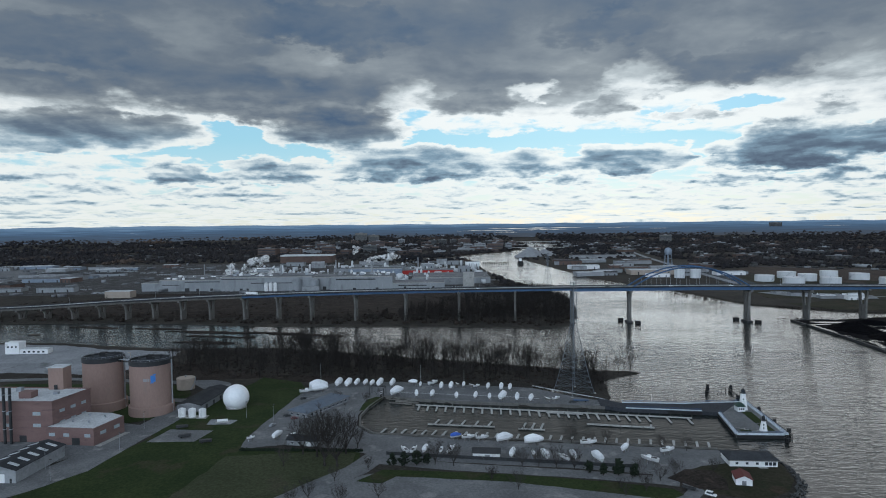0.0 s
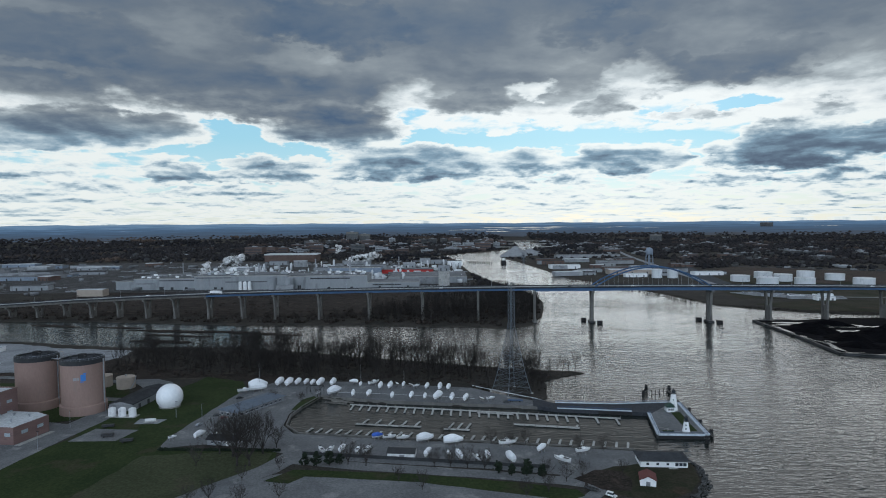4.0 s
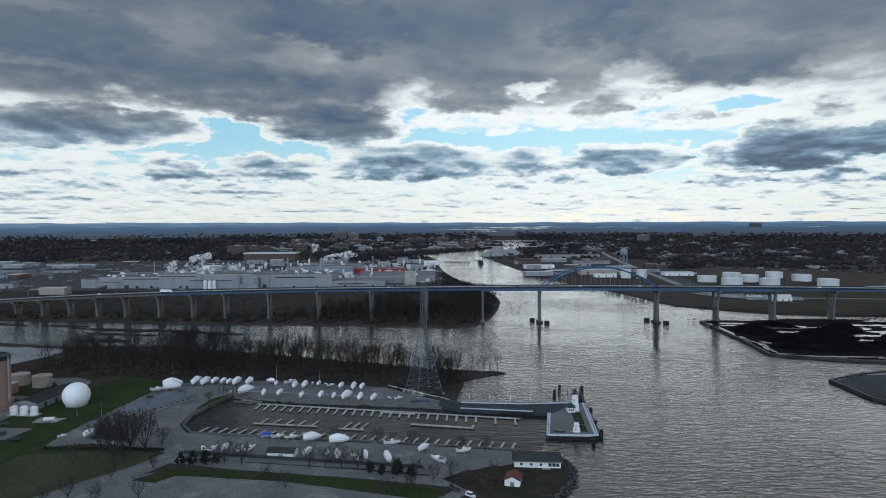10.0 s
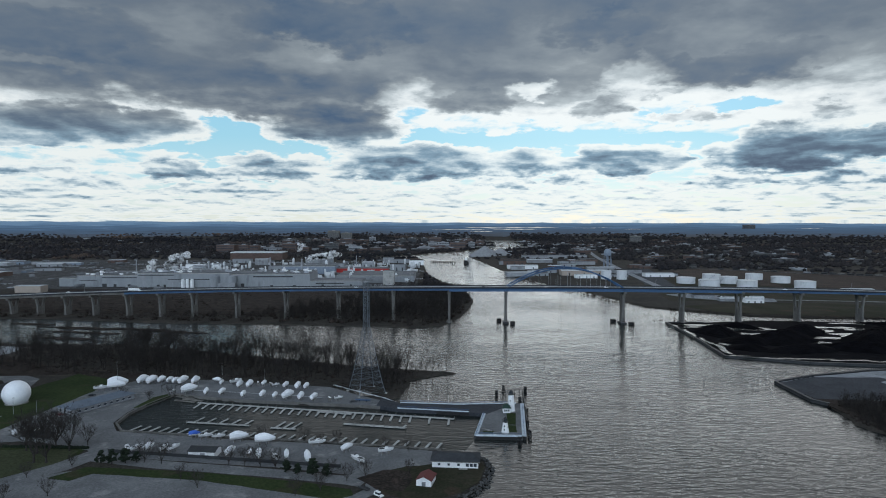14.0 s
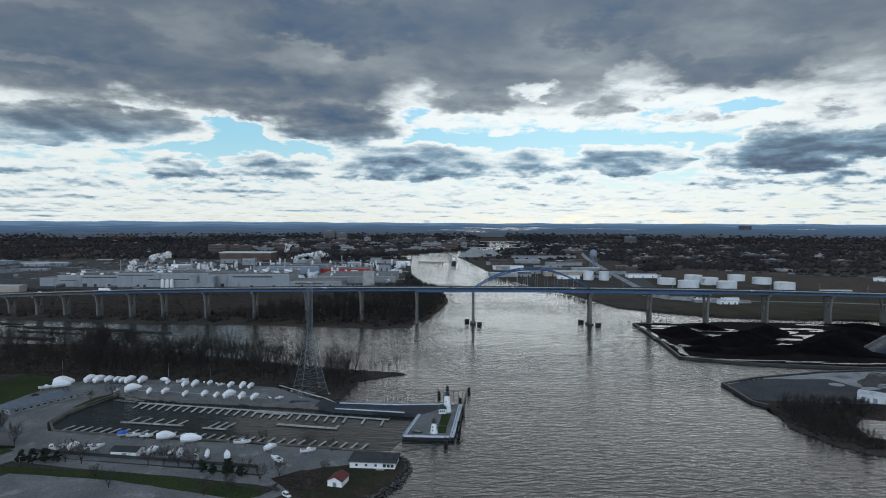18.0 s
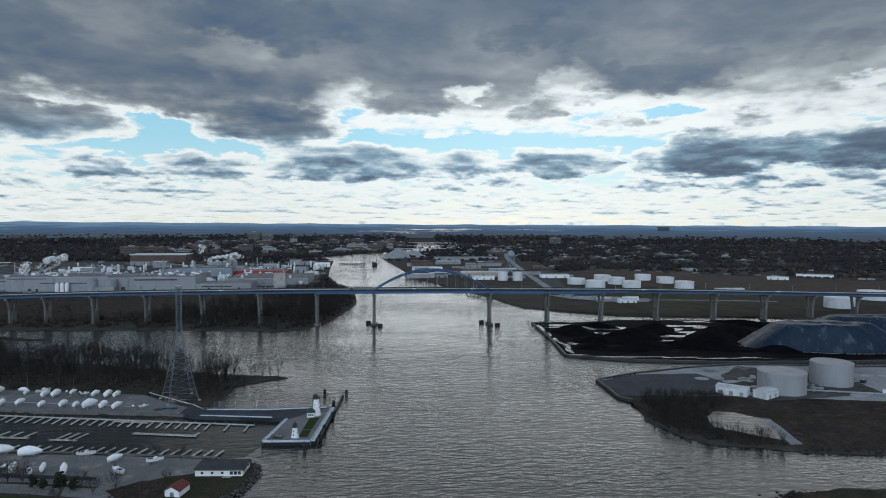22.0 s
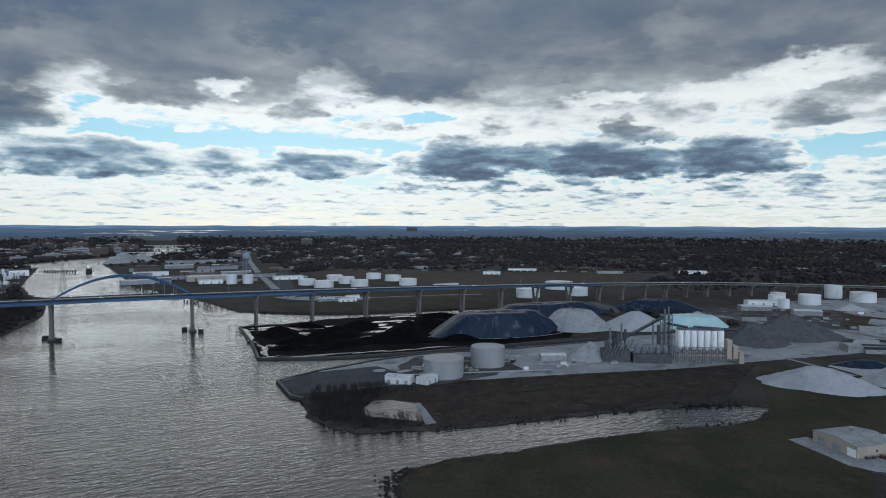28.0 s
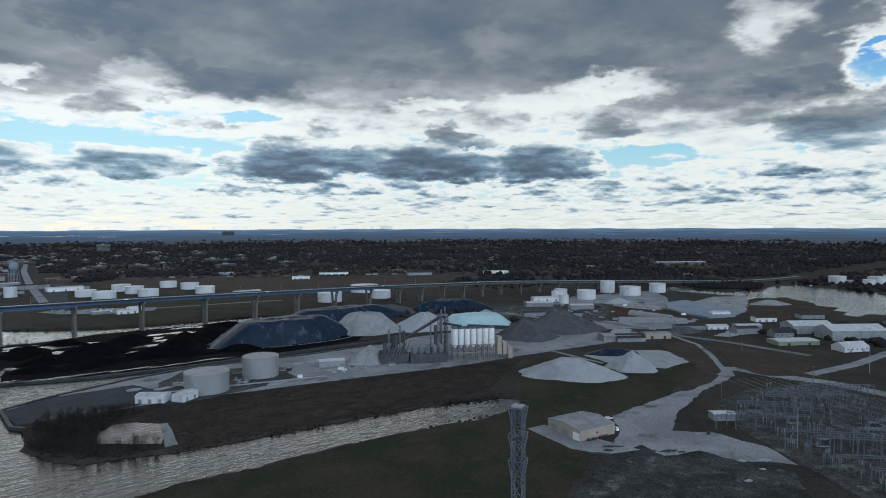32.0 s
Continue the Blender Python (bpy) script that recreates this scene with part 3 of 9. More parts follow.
def ragged(pts, step=6.0, jitter=0.8, rng=None):
    """The outline of a polygon with its edges cut into short, uneven lengths."""
    rng = rng or random.Random(len(pts))
    out = []
    for k, a in enumerate(pts):
        b = pts[(k + 1) % len(pts)]
        n = max(1, int(math.dist(a, b) / step))
        for i in range(n):
            f = i / n
            j = 0.0 if i == 0 else jitter
            out.append((a[0] + (b[0] - a[0]) * f + rng.uniform(-j, j), a[1] + (b[1] - a[1]) * f + rng.uniform(-j, j)))
    return out


SHEETS = []


def patch(name, pts, mat, label, category, up=0.06, jitter=0.8, step=6.0, kind="structure", base=LAND):
    """A thin sheet of another surface laid on the ground."""
    SHEETS.append(name)
    up += 0.0021 * len(SHEETS)
    return single(name, Mesh().prism(ragged(pts, step, jitter), base - 0.3 - 0.003 * len(SHEETS), base + up), mat, label, category, kind)


def strip(pts, width):
    """The outline of a road along a line of points."""
    left, right = [], []
    for k, p in enumerate(pts):
        a, b = pts[max(k - 1, 0)], pts[min(k + 1, len(pts) - 1)]
        d = Vector((b[0] - a[0], b[1] - a[1])).normalized()
        left.append((p[0] - d.y * width / 2, p[1] + d.x * width / 2))
        right.append((p[0] + d.y * width / 2, p[1] - d.x * width / 2))
    return left + right[::-1]

# ---- ground and water ----
MARINA_BANK = [(-4700, -4400), (40, -4400), (70, -200), (105, 120), (138, 258), (151, 268), (159, 281), (163, 300), (160, 314), (150, 321), (138, 323), (122, 327),
               (65, 337), (4, 346), (-41, 354), (-50, 367), (-52, 386), (-49, 405), (-42, 427), (-26, 422), (5, 413), (76, 402), (111, 395), (113, 403),
               (101, 418), (112, 423), (114, 445), (118, 468), (136, 484), (154, 491), (138, 496), (95, 507), (60, 520), (-60, 568), (-160, 606), (-260, 607), (-329, 625),
               (-395, 646), (-459, 650), (-700, 660), (-4700, 760)]
LAGOON = [(62, 453), (80, 451), (92, 433), (98, 424), (84, 426), (67, 438)]
FACTORY_BANK = [(-4700, 880), (-800, 800), (-551, 781), (-444, 778), (-334, 766), (-189, 735), (-23, 723), (72, 709), (109, 699), (142, 715), (165, 780), (180, 860), (190, 930),
                (189, 987), (176, 1155), (146, 1233), (112, 1429), (98, 1700), (88, 1960), (40, 2010), (-40, 2020), (-60, 2090), (19, 2110), (120, 2300), (300, 2570),
                (400, 2900), (440, 3400), (400, 4000), (330, 5200), (-4700, 5200)]
EAST_BANK = [(400, -4400), (380, -120), (372, 90), (376, 200), (389, 240), (404, 257), (426, 261), (464, 254), (500, 253), (542, 247), (580, 240), (609, 231), (634, 235), (650, 240),
             (660, 247), (650, 258), (628, 268), (602, 276), (561, 284), (506, 292), (444, 304), (419, 313), (401, 319), (390, 333), (381, 364), (389, 402), (384, 410), (385, 458),
             (419, 476), (479, 494), (519, 499), (565, 492), (614, 482), (715, 474), (724, 488), (673, 496), (613, 503), (520, 508), (446, 522), (388, 548)]
EAST_BANK_2 = [(396, 622), (402, 731), (445, 730), (512, 746), (590, 738), (686, 716), (738, 722), (742, 736), (698, 758), (590, 765), (530, 782), (497, 800), (447, 846), (420, 868),
               (396, 994), (350, 1150), (300, 1300), (296, 1404), (264, 1782), (236, 2045), (285, 2120), (380, 2450), (520, 2950), (545, 3547), (640, 5200), (5200, 5200), (5200, -4400)]
EAST_RIVER = [(1456, 578), (1502, 555), (1501, 472), (1563, 425), (1674, 451), (1705, 420), (1695, 371), (1659, 309), (1634, 252), (1700, 120), (1950, -300), (2300, -900), (2100, -1200), (1700, -500), (1420, 60), (1331, 183), (1303, 218), (1361, 248), (1376, 278), (1437, 326), (1427, 370), (1396, 389), (1429, 460), (1428, 502), (1414, 544)]


def inland(px, py, pts):
    """How far the points lie inside a polygon (outside: minus)."""
    ins, best = np.zeros(px.shape, bool), np.full(px.shape, 1e9)
    for (x0, y0), (x1, y1) in zip(pts, pts[1:] + pts[:1]):
        if y0 != y1:
            ins ^= ((y0 > py) != (y1 > py)) & (px < (x1 - x0) * (py - y0) / (y1 - y0) + x0)
        dx, dy = x1 - x0, y1 - y0
        t = np.clip(((px - x0) * dx + (py - y0) * dy) / (dx * dx + dy * dy), 0, 1)
        best = np.minimum(best, (px - x0 - t * dx) ** 2 + (py - y0 - t * dy) ** 2)
    return np.where(ins, 1, -1) * np.sqrt(best)


def wave(x, y, size, seed=0.0):
    """Smooth uneven values between about -1 and 1."""
    x, y = x / size + seed, y / size - seed
    return (np.sin(x * 1.7 + 1.3 * np.sin(y * 1.1 + seed)) + np.sin(y * 1.9 - 1.1 * np.sin(x * 1.3)) + np.sin((x + y) * 2.9 + seed) * 0.5) / 2.5


CENTRE_X, CENTRE_Y, REACH = 160.0, -20.0, 4680.0


def far_rise(x, y):
    """The land swells towards the skyline, highest in a ridge in the west."""
    r = np.hypot(x - CENTRE_X, y - CENTRE_Y)
    az = np.degrees(np.arctan2(x - CENTRE_X, y - CENTRE_Y))
    ridge = 12 * np.clip((4 - az) / 30, 0, 1) + 2.2 * np.sin(az * .9) + 1.5 * np.sin(az * 2.3)
    f = np.clip((r - 3500) / (REACH - 3500), 0, 1)
    return (96 + ridge) * f ** 1.35


def ground():
    def axis(lo, hi, fine, near, far):
        mid = list(np.arange(lo, hi + .1, fine))
        a, s = lo, fine
        left = []
        while a > near:
            s = min(s * 1.09, 60)
            a -= s
            left.append(a)
        b, s, right = hi, fine, []
        while b < far:
            s = min(s * 1.09, 60)
            b += s
            right.append(b)
        return np.array(left[::-1] + mid + right)
    xs, ys = axis(-420, 860, 2.8, -4700, 5000), axis(90, 870, 2.8, -4400, 4750)
    px, py = np.meshgrid(xs, ys)
    d = inland(px, py, MARINA_BANK)
    d = np.minimum(d, -inland(px, py, LAGOON))
    d = np.maximum(d, inland(px, py, FACTORY_BANK))
    east = np.minimum(inland(px, py, EAST_BANK + EAST_BANK_2), -inland(px, py, EAST_RIVER))
    d = np.maximum(d, east)
    d = d + 1.2 * wave(px, py, 9.0) + .6 * wave(px, py, 3.1, 4)
    z = np.clip((d + 2.2) / 4.4, 0, 1)
    z = -2.5 + (LAND + 2.5) * z * z * (3 - 2 * z)
    z = z + far_rise(px, py)
    n, m = len(ys), len(xs)
    idx = np.arange(n * m).reshape(n, m)
    quads = np.stack([idx[:-1, :-1], idx[:-1, 1:], idx[1:, 1:], idx[1:, :-1]], -1).reshape(-1, 4)
    r = np.hypot(px - CENTRE_X, py - CENTRE_Y).ravel()
    quads = quads[(r[quads] < REACH + 60).all(1)]
    me = bpy.data.meshes.new("ground")
    me.from_pydata(np.stack([px.ravel(), py.ravel(), z.ravel()], 1).tolist(), [], quads.tolist())
    me.materials.append(M["ground"])
    me.shade_smooth()
    single("ground", me, None, "flat winter riverbank land with dull grass and bare soil", "ground", "structure")


ground()
single("water", Mesh().prism([(-4700, -4300), (4900, -4300), (4900, 4600), (-4700, 4600)], -30, 0.0), "water", "rippled grey river water reflecting the bright sky", "water", "structure")

patch("basin_water", [(-49, 368), (-51, 386), (-48, 404), (-41, 425), (-26, 421), (5, 412), (76, 401), (112, 391), (156, 383), (166, 379), (159, 345), (152, 326), (138, 324), (65, 338), (4, 347), (-40, 355)], "basin", "calm dark sheltered water of the marina basin", "water", .03, 0.0, base=0.0)


def distance():
    """The blue skyline beyond the woods."""
    vs, n, m = [], 280, 14
    for k in range(n + 1):
        a = radians(-180 + 360 * k / n)
        for j in range(m + 1):
            r = 3900 + (REACH - 3900) * j / m
            x, y = CENTRE_X + r * math.sin(a), CENTRE_Y + r * math.cos(a)
            z = float(far_rise(np.array(x), np.array(y))) + 9 * min(1, j / 3) * (j < m) + (6 if j == m else 0)
            vs.append((x, y, z))
    fs = [(k * (m + 1) + j, k * (m + 1) + j + 1, (k + 1) * (m + 1) + j + 1, (k + 1) * (m + 1) + j) for k in range(n) for j in range(m)]
    ob = single("distant_hills", Mesh().put(vs, fs), "distance", "wooded hills along the skyline with blue haze in their colour", "hills", "structure", smooth=True)
    ob.data.shade_smooth()


distance()


def glint(a0, a1, r0, r1):
    """A glowing strip for a bright reach of the far river, seen edge on."""
    vs, n = [], 14
    for k in range(n + 1):
        f = k / n
        a = radians(a0 + (a1 - a0) * f)
        half = (r1 - r0) / 2 * (1 - abs(2 * f - 1) ** 3) * (.6 + .4 * math.sin(k * 1.9))
        for r in ((r0 + r1) / 2 - half, (r0 + r1) / 2 + half):
            x, y = CENTRE_X + r * math.sin(a), CENTRE_Y + r * math.cos(a)
            vs.append((x, y, float(far_rise(np.array(x), np.array(y))) + 10.5))
    return vs, [(2 * k, 2 * k + 2, 2 * k + 3, 2 * k + 1) for k in range(n)]


far_water = Mesh()
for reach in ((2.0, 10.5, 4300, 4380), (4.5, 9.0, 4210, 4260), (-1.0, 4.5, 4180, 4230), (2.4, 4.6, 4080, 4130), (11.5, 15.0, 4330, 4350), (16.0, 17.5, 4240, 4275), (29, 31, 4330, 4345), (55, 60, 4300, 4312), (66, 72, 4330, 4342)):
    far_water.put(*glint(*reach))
single("distant_river", far_water, "far_glint", "far reaches of the river at the skyline, their shine put in as glow", "water", "structure")

# ---- bridge ----
DECK_LINE = [(-1150, 905, 4), (-900, 868, 6), (-700, 838, 10), (-530, 816, 17), (-400, 803, 25), (-250, 787, 32), (-120, 771, 36.5), (10, 756, 39.5), (148, 743, 41.5), (216, 738, 42), (284, 734, 42.4),
             (351, 732, 42), (421, 734, 41), (560, 737, 38.5), (700, 740, 35), (825, 739, 32), (945, 735, 29), (1050, 722, 26.5), (1130, 706, 25), (1300, 660, 19), (1450, 610, 13), (1650, 530, 6), (1900, 430, 3)]


def deck_at(x):
    """The place and heading of the bridge deck at x, on a smooth line."""
    k = max(1, min(len(DECK_LINE) - 3, next((i for i in range(len(DECK_LINE) - 1) if DECK_LINE[i + 1][0] > x), len(DECK_LINE) - 3)))
    p = [np.array(DECK_LINE[i], float) for i in (k - 1, k, k + 1, k + 2)]
    t = (x - p[1][0]) / (p[2][0] - p[1][0])
    m1 = (p[2] - p[0]) * (p[2][0] - p[1][0]) / (p[2][0] - p[0][0])
    m2 = (p[3] - p[1]) * (p[2][0] - p[1][0]) / (p[3][0] - p[1][0])
    h = lambda t: (2 * t**3 - 3 * t**2 + 1) * p[1] + (t**3 - 2 * t**2 + t) * m1 + (-2 * t**3 + 3 * t**2) * p[2] + (t**3 - t**2) * m2
    a, b = h(t), h(t + 1e-3)
    return Vector((x, a[1], a[2])), Vector((1, (b[1] - a[1]) / (b[0] - a[0]), (b[2] - a[2]) / (b[0] - a[0]))).normalized()


PIERS = [(-860, 0), (-800, 0), (-740, 0), (-680, 0), (-625, 0), (-582, 0), (-545, 0), (-510, 0), (-473, 0), (-436, 0), (-401, 0), (-365, 0), (-328, 0), (-291, 0), (-247, 0), (-204, 0), (-162, 0), (-107, 0), (-46, 0), (18, 0), (84, 0),
         (150, 1), (216, 2), (351, 2), (421, 1), (488, 0), (558, 0), (633, 0), (700, 0), (762, 0), (822, 0), (882, 0), (937, 0), (980, 0), (1022, 0), (1062, 0), (1100, 0), (1138, 0), (1178, 0), (1218, 0),
         (1258, 0), (1300, 0), (1345, 0), (1390, 0)]


def section(me, x0, x1, sides, rows):
    """Sweeps a cross section (across, up) along the deck from x0 to x1."""
    xs = np.linspace(x0, x1, sides)
    vs = []
    for x in xs:
        p, d = deck_at(x)
        s = Vector((-d.y, d.x, 0)).normalized()
        vs += [tuple(p + s * a + Vector((0, 0, b))) for a, b in rows]
    n = len(rows)
    fs = [(j * n + k, j * n + (k + 1) % n, (j + 1) * n + (k + 1) % n, (j + 1) * n + k) for j in range(sides - 1) for k in range(n)]
    return me.put(vs, fs + [tuple(range(n))[::-1], tuple(range((sides - 1) * n, sides * n))])


def bridge():
    top = thing("bridge", 284, 734, 0, 0, "long blue steel girder highway bridge with tied arch on concrete piers", "bridge")
    back = Matrix.Translation((-284, -734, 0))
    ends = [-1100] + [x for x, _ in PIERS] + [1440, 1600, 1850]
    for a, b in zip(ends, ends[1:]):
        n = max(3, int((b - a) / 20))
        part("deck", section(Mesh(), a, b, n, [(-12, -.5), (12, -.5), (12.4, 0), (-12.4, 0)]), "dark_asphalt", top, "grey roadway deck", m=back)
        for s in (-1, 1):
            part("parapet", section(Mesh(), a, b, n, [(s * 12.4 - .25, 0.01), (s * 12.4 + .25, 0.01), (s * 12.4 + .15, .95), (s * 12.4 - .15, .95)]), "dark_asphalt", top, m=back)
        deep = 4.2 if 140 < a < 430 else 3.0
        steel = "blue_steel" if -280 < a < 930 else "pier_concrete"
        for w in (-10.5, -3.5, 3.5, 10.5):
            part("girder", section(Mesh(), a + .3, b - .3, n, [(w - .25, -deep), (w + .25, -deep), (w + .25, -.5), (w - .25, -.5)]), steel, top, m=back)
        part("median_barrier", section(Mesh(), a, b, n, [(-.3, .01), (.3, .01), (.1, .8), (-.1, .8)]), "concrete", top, m=back)
    for x, kind in PIERS:
        p, d = deck_at(x)
        turn = math.degrees(math.atan2(d.y, d.x))
        low = (-1.0 if kind else 0.4)
        high = p.z - (4.2 if 140 < x < 430 else 3.0)
        if high < 3:
            continue
        here = back @ pose(p.x, p.y, 0, 0, 0, turn)
        shaft = Mesh()
        w = 2.1 if kind < 2 else 2.8
        for s in (-1, 1):
            # two columns that lean outwards towards the cap
            a, b = s * (3.4 if kind < 2 else 3.2), s * (6.8 if kind < 2 else 5.4)
            vs = []
            for z, y, r in ((low, a, 1.3), (high * .55, a * .7 + b * .3, 1.0), (high - 2.0, b, 1.05)):
                vs += [(-w / 2 * r, y - 1.5 * r, z), (w / 2 * r, y - 1.5 * r, z), (w / 2 * r, y + 1.5 * r, z), (-w / 2 * r, y + 1.5 * r, z)]
            fs = [(j * 4 + k, j * 4 + (k + 1) % 4, j * 4 + 4 + (k + 1) % 4, j * 4 + 4 + k) for j in range(2) for k in range(4)] + [(3, 2, 1, 0), (8, 9, 10, 11)]
            part("column", Mesh().put(vs, fs), "pier_concrete", top, m=here)
        part("pier_cap", Mesh().box(-w * .6, w * .6, -11.5, 11.5, high - 2.2, high), "pier_concrete", top, m=here)
        if kind < 2 and high > 14:
            part("web_wall", Mesh().box(-w * .3, w * .3, -4.5, 4.5, low, high * .5), "pier_concrete", top, m=here)
        if kind:
            part("footing", Mesh().box(-2.6 - kind * .5, 2.6 + kind * .5, -7, 7, -3, 2.0, taper=.96), "dark" if kind == 2 else "pier_concrete", top, m=here)
        if kind == 2:
            for s in (-1, 1):
                part("fender_block", Mesh().box(-2.8, 2.8, -2.6, 2.6, -3, 3.2, m=pose(s * 7.5, s * -11, 0), taper=.97), "black", top, "dark timber fender block", m=here)
    # tied arch over the main span
    for s in (-1, 1):
        arch, tie = Mesh(), Mesh()
        pts = []
        for k in range(25):
            f = k / 24
            p, d = deck_at(216 + 135 * f)
            side = Vector((-d.y, d.x, 0)).normalized() * s * 11.2
            pts.append((p + side + Vector((0, 0, -1 + 23.5 * (1 - (2 * f - 1) ** 2))), p + side))
        for (a, _), (b, _) in zip(pts, pts[1:]):
            arch.bar(a, b, 1.15)
        part("arch_rib", arch, "blue_steel", top, "blue box-section arch rib", m=back)
        for a, b in pts[3:-3:2]:
            part("hanger", Mesh().bar(a, b, .14), "steel", top, m=back)
    for k in range(4, 21, 2):
        f = k / 24
        p, d = deck_at(216 + 135 * f)
        side, up = Vector((-d.y, d.x, 0)).normalized() * 11, Vector((0, 0, -1 + 23.5 * (1 - (2 * f - 1) ** 2)))
        part("arch_brace", Mesh().bar(p + side + up, p - side + up, .45), "blue_steel", top, m=back)
    x = -480
    for k in range(26):
        p, d = deck_at(x + 58 * k)
        pole = Mesh().bar(p, p + Vector((0, 0, 9)), .22, .14).bar(p + Vector((0, 0, 9)), p + Vector((0, -2.4, 9.3)), .14)
        part("lamp_post", pole, "steel", top, m=back)


bridge()

# ---- trees ----
def twig(me, a, b, w, w2):
    """A three-sided open stick."""
    d = (b - a).normalized()
    u = d.orthogonal().normalized()
    t = d.cross(u)
    ring = [(u * math.cos(q) + t * math.sin(q)) for q in (0, 2.094, 4.189)]
    me.put([tuple(a + r * w * .6) for r in ring] + [tuple(b + r * w2 * .6) for r in ring], [(0, 1, 4, 3), (1, 2, 5, 4), (2, 0, 3, 5)])


def crown_mesh(seed, height=12.0, wide=.42, limbs=9, subs=6, twigs=4, fine=.07, fork=.16):
    """A leafless vase-shaped tree: short trunk, rising limbs, branches and a haze of fine twigs."""
    rng = random.Random(seed)
    me = Mesh()
    base = Vector((0, 0, height * fork))
    twig(me, Vector((0, 0, -.4)), base, height * .028, height * .022)
    for k in range(limbs):
        a = 2 * math.pi * (k + rng.uniform(-.3, .3)) / limbs
        out = height * wide * rng.uniform(.25, 1.0)
        tip = Vector((out * math.cos(a), out * math.sin(a), height * (1.0 - .30 * (out / (height * wide)) ** 2) * rng.uniform(.84, 1.0)))
        mid = base.lerp(tip, .45) + Vector((out * .16 * math.cos(a), out * .16 * math.sin(a), -height * .02))
        start = base - Vector((0, 0, height * rng.uniform(0, fork * .4)))
        w = height * rng.uniform(.011, .015)
        twig(me, start, mid, w, w * .7)
        twig(me, mid, tip, w * .7, fine)
        for j in range(subs):
            f = rng.uniform(.28, .98)
            p = start.lerp(mid, f / .45) if f < .45 else mid.lerp(tip, (f - .45) / .55)
            d = (tip - p).normalized() if f < .9 else (tip - mid).normalized()
            side = Vector((rng.uniform(-1, 1), rng.uniform(-1, 1), rng.uniform(-.15, .9)))
            e = (d * .55 + side * .75).normalized()
            ln = height * rng.uniform(.14, .26) * (1.15 - f * .5)
            q = p + e * ln
            twig(me, p, q, max(fine, w * .4), fine)
            for i in range(twigs):
                g = rng.uniform(.3, 1.0)
                r = p.lerp(q, g)
                e2 = (e * .7 + Vector((rng.uniform(-1, 1), rng.uniform(-1, 1), rng.uniform(-.1, .9))) * .65).normalized()
                twig(me, r, r + e2 * ln * rng.uniform(.4, .75), fine, fine * .6)
    return me


BARE = [crown_mesh(11 + k, h, wd, 6, 5, 2, .085, fk) for k, (h, wd, fk) in enumerate(((12, .30, .25), (14, .26, .3), (11, .36, .2), (13, .24, .3), (12, .32, .22), (13, .28, .26)))]
BARE_DATA = [crown_mesh(70 + k, 12, wd, 12, 8, 6, .040).data("bare_tree", "branch") for k, wd in enumerate((.46, .40, .50, .43))]


def bare_tree(x, y, k=0, size=1.0, turn=0.0, label="leafless deciduous tree on the grass", group="bare trees", z=LAND):
    """One standing tree with trunk and branches in a single thing of two parts."""
    top = thing("bare_tree", x, y, z, turn, label, "tree", group)
    ob = part("crown", BARE_DATA[k % len(BARE_DATA)], None, top)
    ob.scale = (size, size, size)
    part("trunk", Mesh().turned([(.30 * size, -.2), (.22 * size, .7 * size), (.19 * size, 2.6 * size)], 7), "bark", top, smooth=True)
    return top


def joined(name, mat, bases, rows, label, category):
    """One object of kind stuff made of many placed copies: rows of base index, x, y, z, scale, turn, tallness."""
    packs = []
    for b in bases:
        vs = np.concatenate(b.v)
        tris = np.array([(f[0], f[i], f[i + 1]) for f in b.f for i in range(1, len(f) - 1)], int)
        packs.append((vs, tris))
    all_v, all_t, n = [], [], 0
    for k, x, y, z, s, turn, tall in rows:
        vs, tris = packs[int(k)]
        c, q = math.cos(turn), math.sin(turn)
        out = np.stack([(vs[:, 0] * c - vs[:, 1] * q) * s + x, (vs[:, 0] * q + vs[:, 1] * c) * s + y, vs[:, 2] * s * tall + z], 1)
        all_v.append(out)
        all_t.append(tris + n)
        n += len(vs)
    v, t = np.concatenate(all_v), np.concatenate(all_t)
    me = bpy.data.meshes.new(name)
    me.vertices.add(len(v))
    me.vertices.foreach_set("co", v.ravel())
    me.loops.add(t.size)
    me.loops.foreach_set("vertex_index", t.ravel())
    me.polygons.add(len(t))
    me.polygons.foreach_set("loop_start", np.arange(0, t.size, 3))
    if mat == "woods":
        me.polygons.foreach_set("use_smooth", np.ones(len(t), bool))
    me.update()
    me.validate()
    me.materials.append(M[mat])
    return single(name, me, None, label, category, "stuff")


def tuft(co, rng, rough, flat):
    k = 1 + rng.uniform(-rough, rough)
    return (co.x * k, co.y * k, co.z * k * flat + flat * .7)


def clump(seed, sub, rough=.35, flat=.8):
    """An uneven tuft of brush or a tree crown seen from far off."""
    bm = bmesh.new()
    bmesh.ops.create_icosphere(bm, subdivisions=sub, radius=1.0)
    rng = random.Random(seed)
    vs = [tuft(v.co, rng, rough, flat) for v in bm.verts]
    fs = [tuple(v.index for v in f.verts) for f in bm.faces]
    bm.free()
    return Mesh().put(vs, fs)


def spray(seed, sticks=11):
    """A bush of thin upright sticks."""
    rng = random.Random(seed)
    me = Mesh()
    for k in range(sticks):
        a = Vector((rng.uniform(-.5, .5), rng.uniform(-.5, .5), -.05))
        d = Vector((rng.uniform(-.6, .6), rng.uniform(-.6, .6), rng.uniform(.6, 1.3)))
        twig(me, a, a + d * .6, .04, .03)
        for j in range(2):
            e = d + Vector((rng.uniform(-.5, .5), rng.uniform(-.5, .5), .2))
            twig(me, a + d * .5, a + d * .5 + e * .5, .034, .016)
    return me


